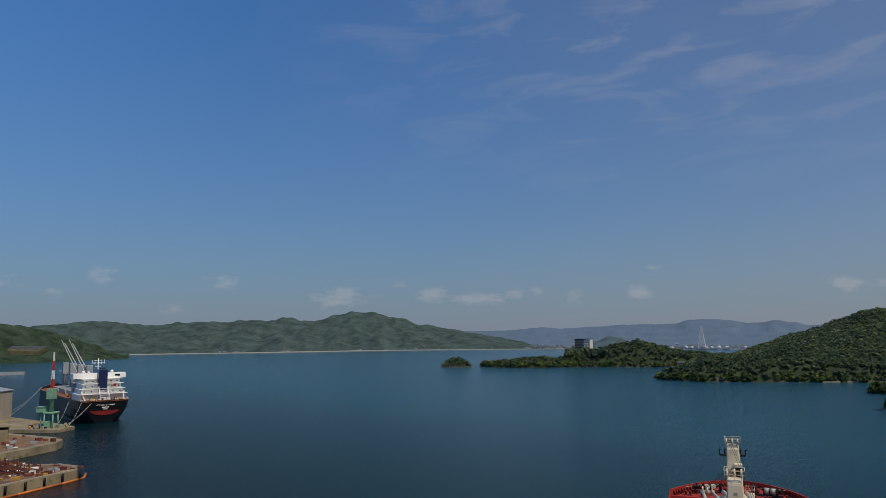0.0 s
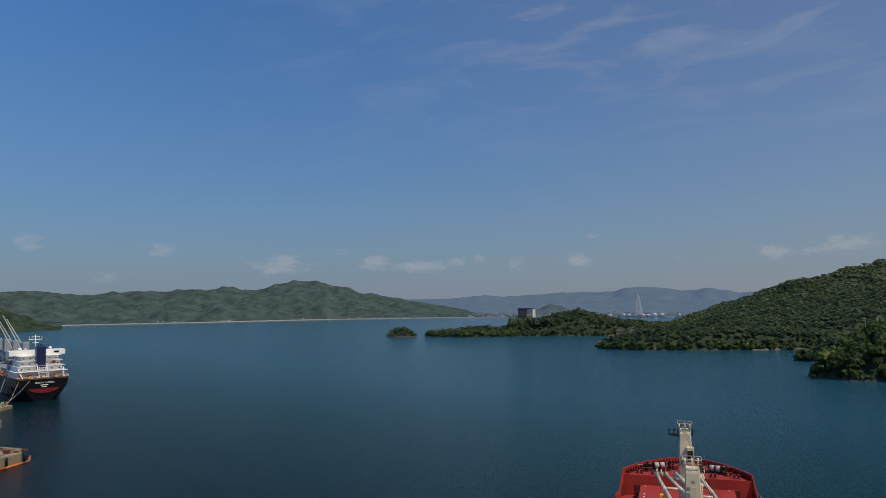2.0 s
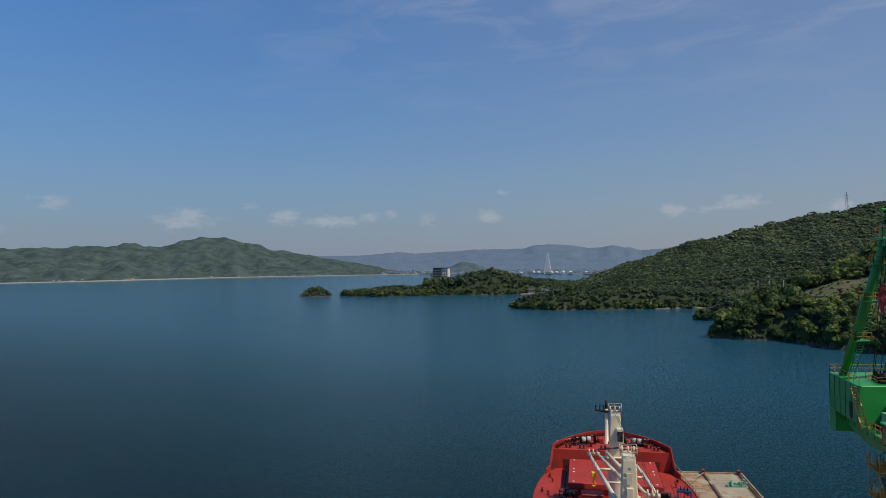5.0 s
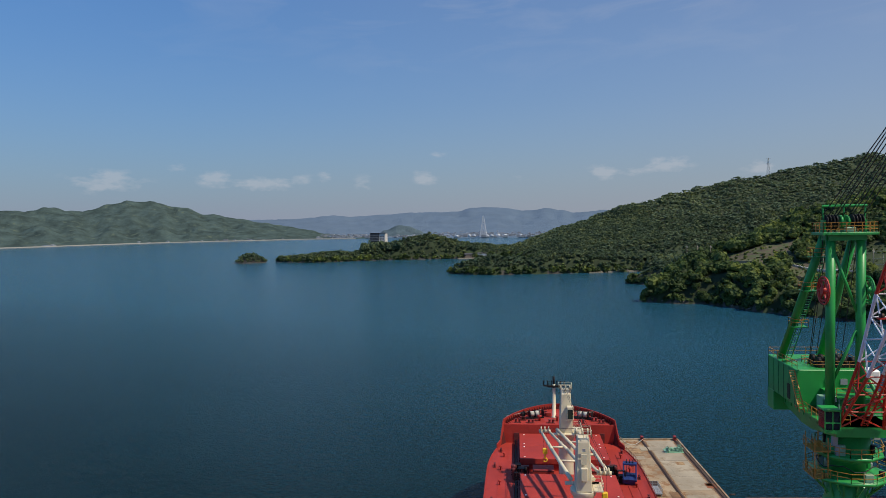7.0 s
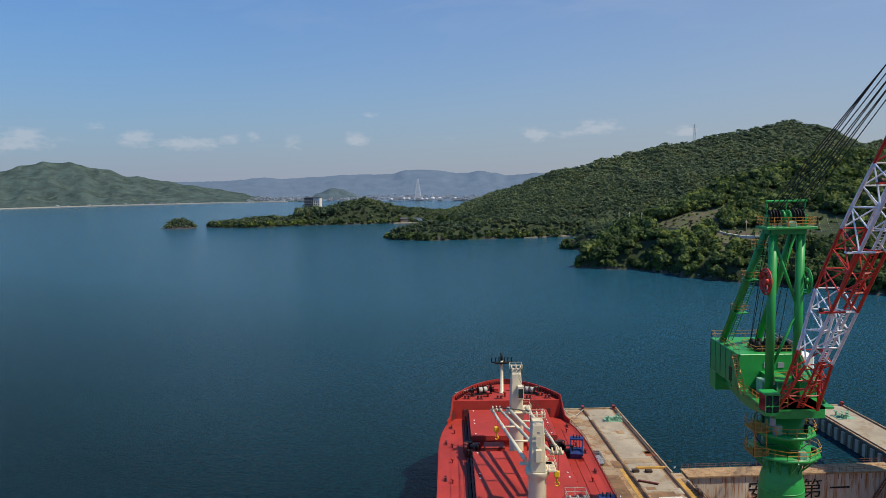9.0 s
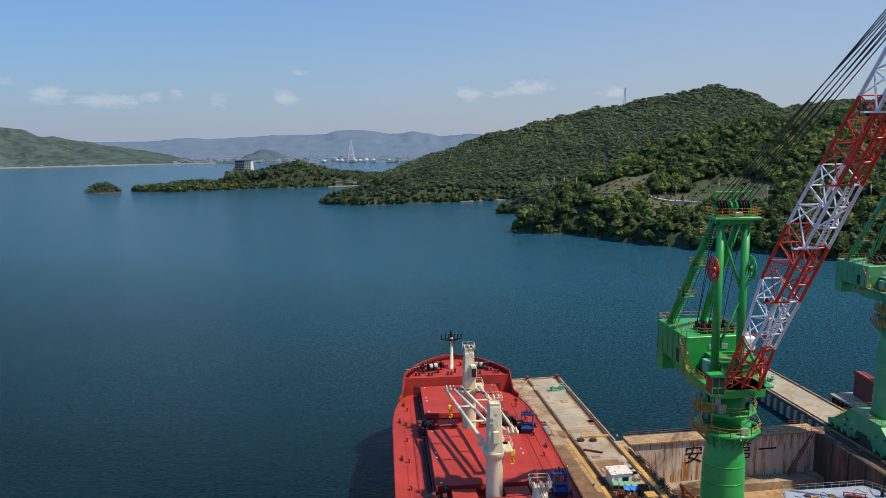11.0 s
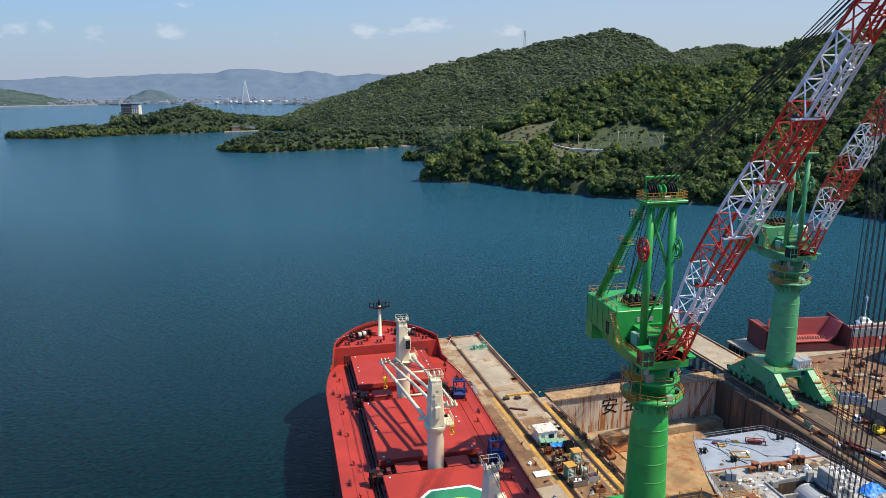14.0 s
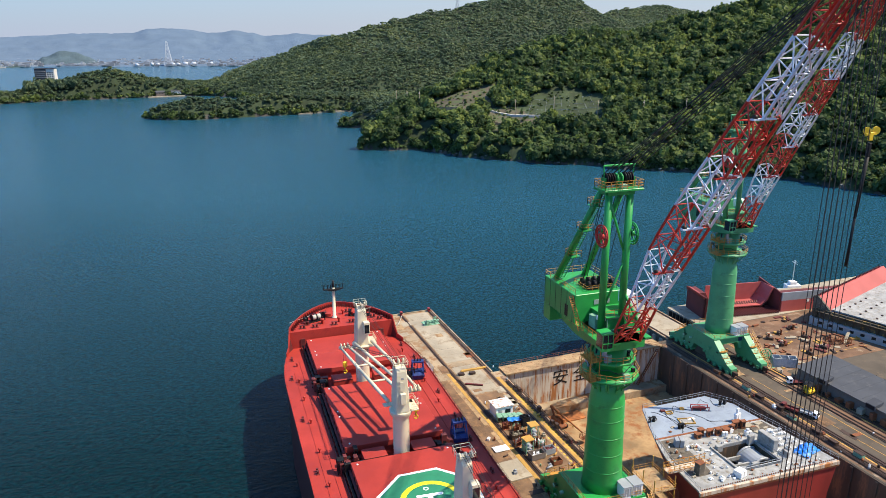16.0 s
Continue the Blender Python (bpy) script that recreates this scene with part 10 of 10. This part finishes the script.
def build_road_things():
    """Poles, a pale ramp and net fences of the coast road on the near slope."""
    for x, y in ((136, 491), (138, 463), (144, 447), (201, 380), (230, 372), (254, 348), (279, 326), (300, 305)):
        z = float(land_height(np.array([x]), np.array([y]))[0])
        t = thing("utility_pole", "grey concrete utility pole by the coast road", "pole", pose(x, y, z), group="utility poles")
        bm = B()
        tube(bm, (0, 0, -1), (0, 0, 13), 0.28, 0.18, seg=8)
        part("pole", bm, M["concrete2"], t)
        bm = B()
        tube(bm, (-0.9, 0, 11.8), (0.9, 0, 11.8), 0.09, seg=5)
        tube(bm, (-0.7, 0, 11.0), (0.7, 0, 11.0), 0.09, seg=5)
        part("crossarm", bm, M["grey"], t)
    def on_land(p, lift):
        return Vector((*p, float(land_height(np.array([p[0]]), np.array([p[1]]))[0]) + lift))

    bm = B()
    pts = [(186, 407), (189, 396), (192, 389), (199, 383), (206, 377), (212, 373), (220, 370)]
    edge = []
    for i, p in enumerate(pts):
        a, b = Vector(pts[max(i - 1, 0)]), Vector(pts[min(i + 1, len(pts) - 1)])
        n = Vector((b.y - a.y, a.x - b.x)).normalized() * (1.2 + 0.5 * (i > 3))
        c = on_land(p, 0.9)
        edge.append([bm.verts.new((c.x + k * n.x, c.y + k * n.y, c.z + d)) for k, d in ((-1, 0), (1, 0), (1, -3), (-1, -3))])
    for a, b in zip(edge, edge[1:]):
        for i in range(4):
            j = (i + 1) % 4
            bm.faces.new((a[i], b[i], b[j], a[j]))
    for e in (edge[0], edge[-1][::-1]):
        bm.faces.new(e)
    bmesh.ops.recalc_face_normals(bm, faces=bm.faces)
    solid("road_ramp", bm, M["sand"], "pale concrete ramp of the coast road", "ramp", kind="structure")
    # retaining walls in stepped concrete frames
    for line, h in (([(139, 431), (146, 424), (154, 417), (164, 409)], 4.0), ([(178, 372), (190, 366), (204, 363)], 2.2)):
        bm = B()
        for p, q in zip(line, line[1:]):
            a, b = on_land(p, 0), on_land(q, 0)
            d = (b - a).normalized()
            n = Vector((d.y, -d.x, 0)) * 0.3
            for k in range(3):
                z = k * h / 3
                v = [bm.verts.new(w) for w in (a + n * (2 - k) + Vector((0, 0, z - 2)), b + n * (2 - k) + Vector((0, 0, z - 2)), b + n * (2 - k) + Vector((0, 0, z + h / 3)), a + n * (2 - k) + Vector((0, 0, z + h / 3)))]
                w = [bm.verts.new(u.co - n * 4) for u in v]
                bm.faces.new(v)
                bm.faces.new(w[::-1])
                for i in range(4):
                    j = (i + 1) % 4
                    bm.faces.new((v[i], w[i], w[j], v[j]))
        bmesh.ops.recalc_face_normals(bm, faces=bm.faces)
        solid("retaining_wall", bm, M["oldconc"], "weathered stepped retaining wall at the foot of the cut slope", "wall", kind="structure")
    # rockfall net over the grass field: cables down and across the slope
    bm = B()
    for u in np.arange(0.04, 1, 0.115):
        top, low = Vector((222, 399)).lerp(Vector((270, 386)), u), Vector((208, 378)).lerp(Vector((257, 348)), u)
        line = [on_land(top.lerp(low, w), 0.5) for w in np.linspace(0, 1, 9)]
        for p, q in zip(line, line[1:]):
            tube(bm, p, q, 0.05, seg=4)
    for w in (0.02, 0.34, 0.66, 0.98):
        line = [on_land(Vector((222, 399)).lerp(Vector((270, 386)), u).lerp(Vector((208, 378)).lerp(Vector((257, 348)), u), w), 0.5) for u in np.linspace(0, 1, 13)]
        for p, q in zip(line, line[1:]):
            tube(bm, p, q, 0.07, seg=4)
    solid("slope_net", bm, M["grey"], "grey rockfall net of cables over the grass slope", "slope net", kind="structure")


build_road_things()


def build_pylon(x, y, h, label):
    z = float(land_height(np.array([x]), np.array([y]))[0])
    t = thing("power_pylon", label, "pylon", pose(x, y, z), group="power pylons")
    for sx in (-1, 1):
        for sy in (-1, 1):
            bm = B()
            tube(bm, (sx * 2.6, sy * 2.6, -2), (sx * 0.4, sy * 0.4, h), 0.22, seg=4)
            part("leg", bm, M["grey"], t)
    bm = B()
    for k in range(7):
        z0, z1 = h * k / 7, h * (k + 1) / 7
        a, b = 2.6 - 2.2 * k / 7, 2.6 - 2.2 * (k + 1) / 7
        tube(bm, (-a, -a, z0), (b, -b, z1), 0.14, seg=4)
        tube(bm, (a, -a, z0), (-b, -b, z1), 0.14, seg=4)
    for z in (h * 0.72, h * 0.84, h * 0.96):
        tube(bm, (-4, 0, z), (4, 0, z), 0.18, seg=4)
    part("bracing", bm, M["grey"], t)


build_pylon(437, 1185, 34, "thin steel pylon on the far ridge")
build_pylon(560, 400, 30, "steel pylon on the near ridge")
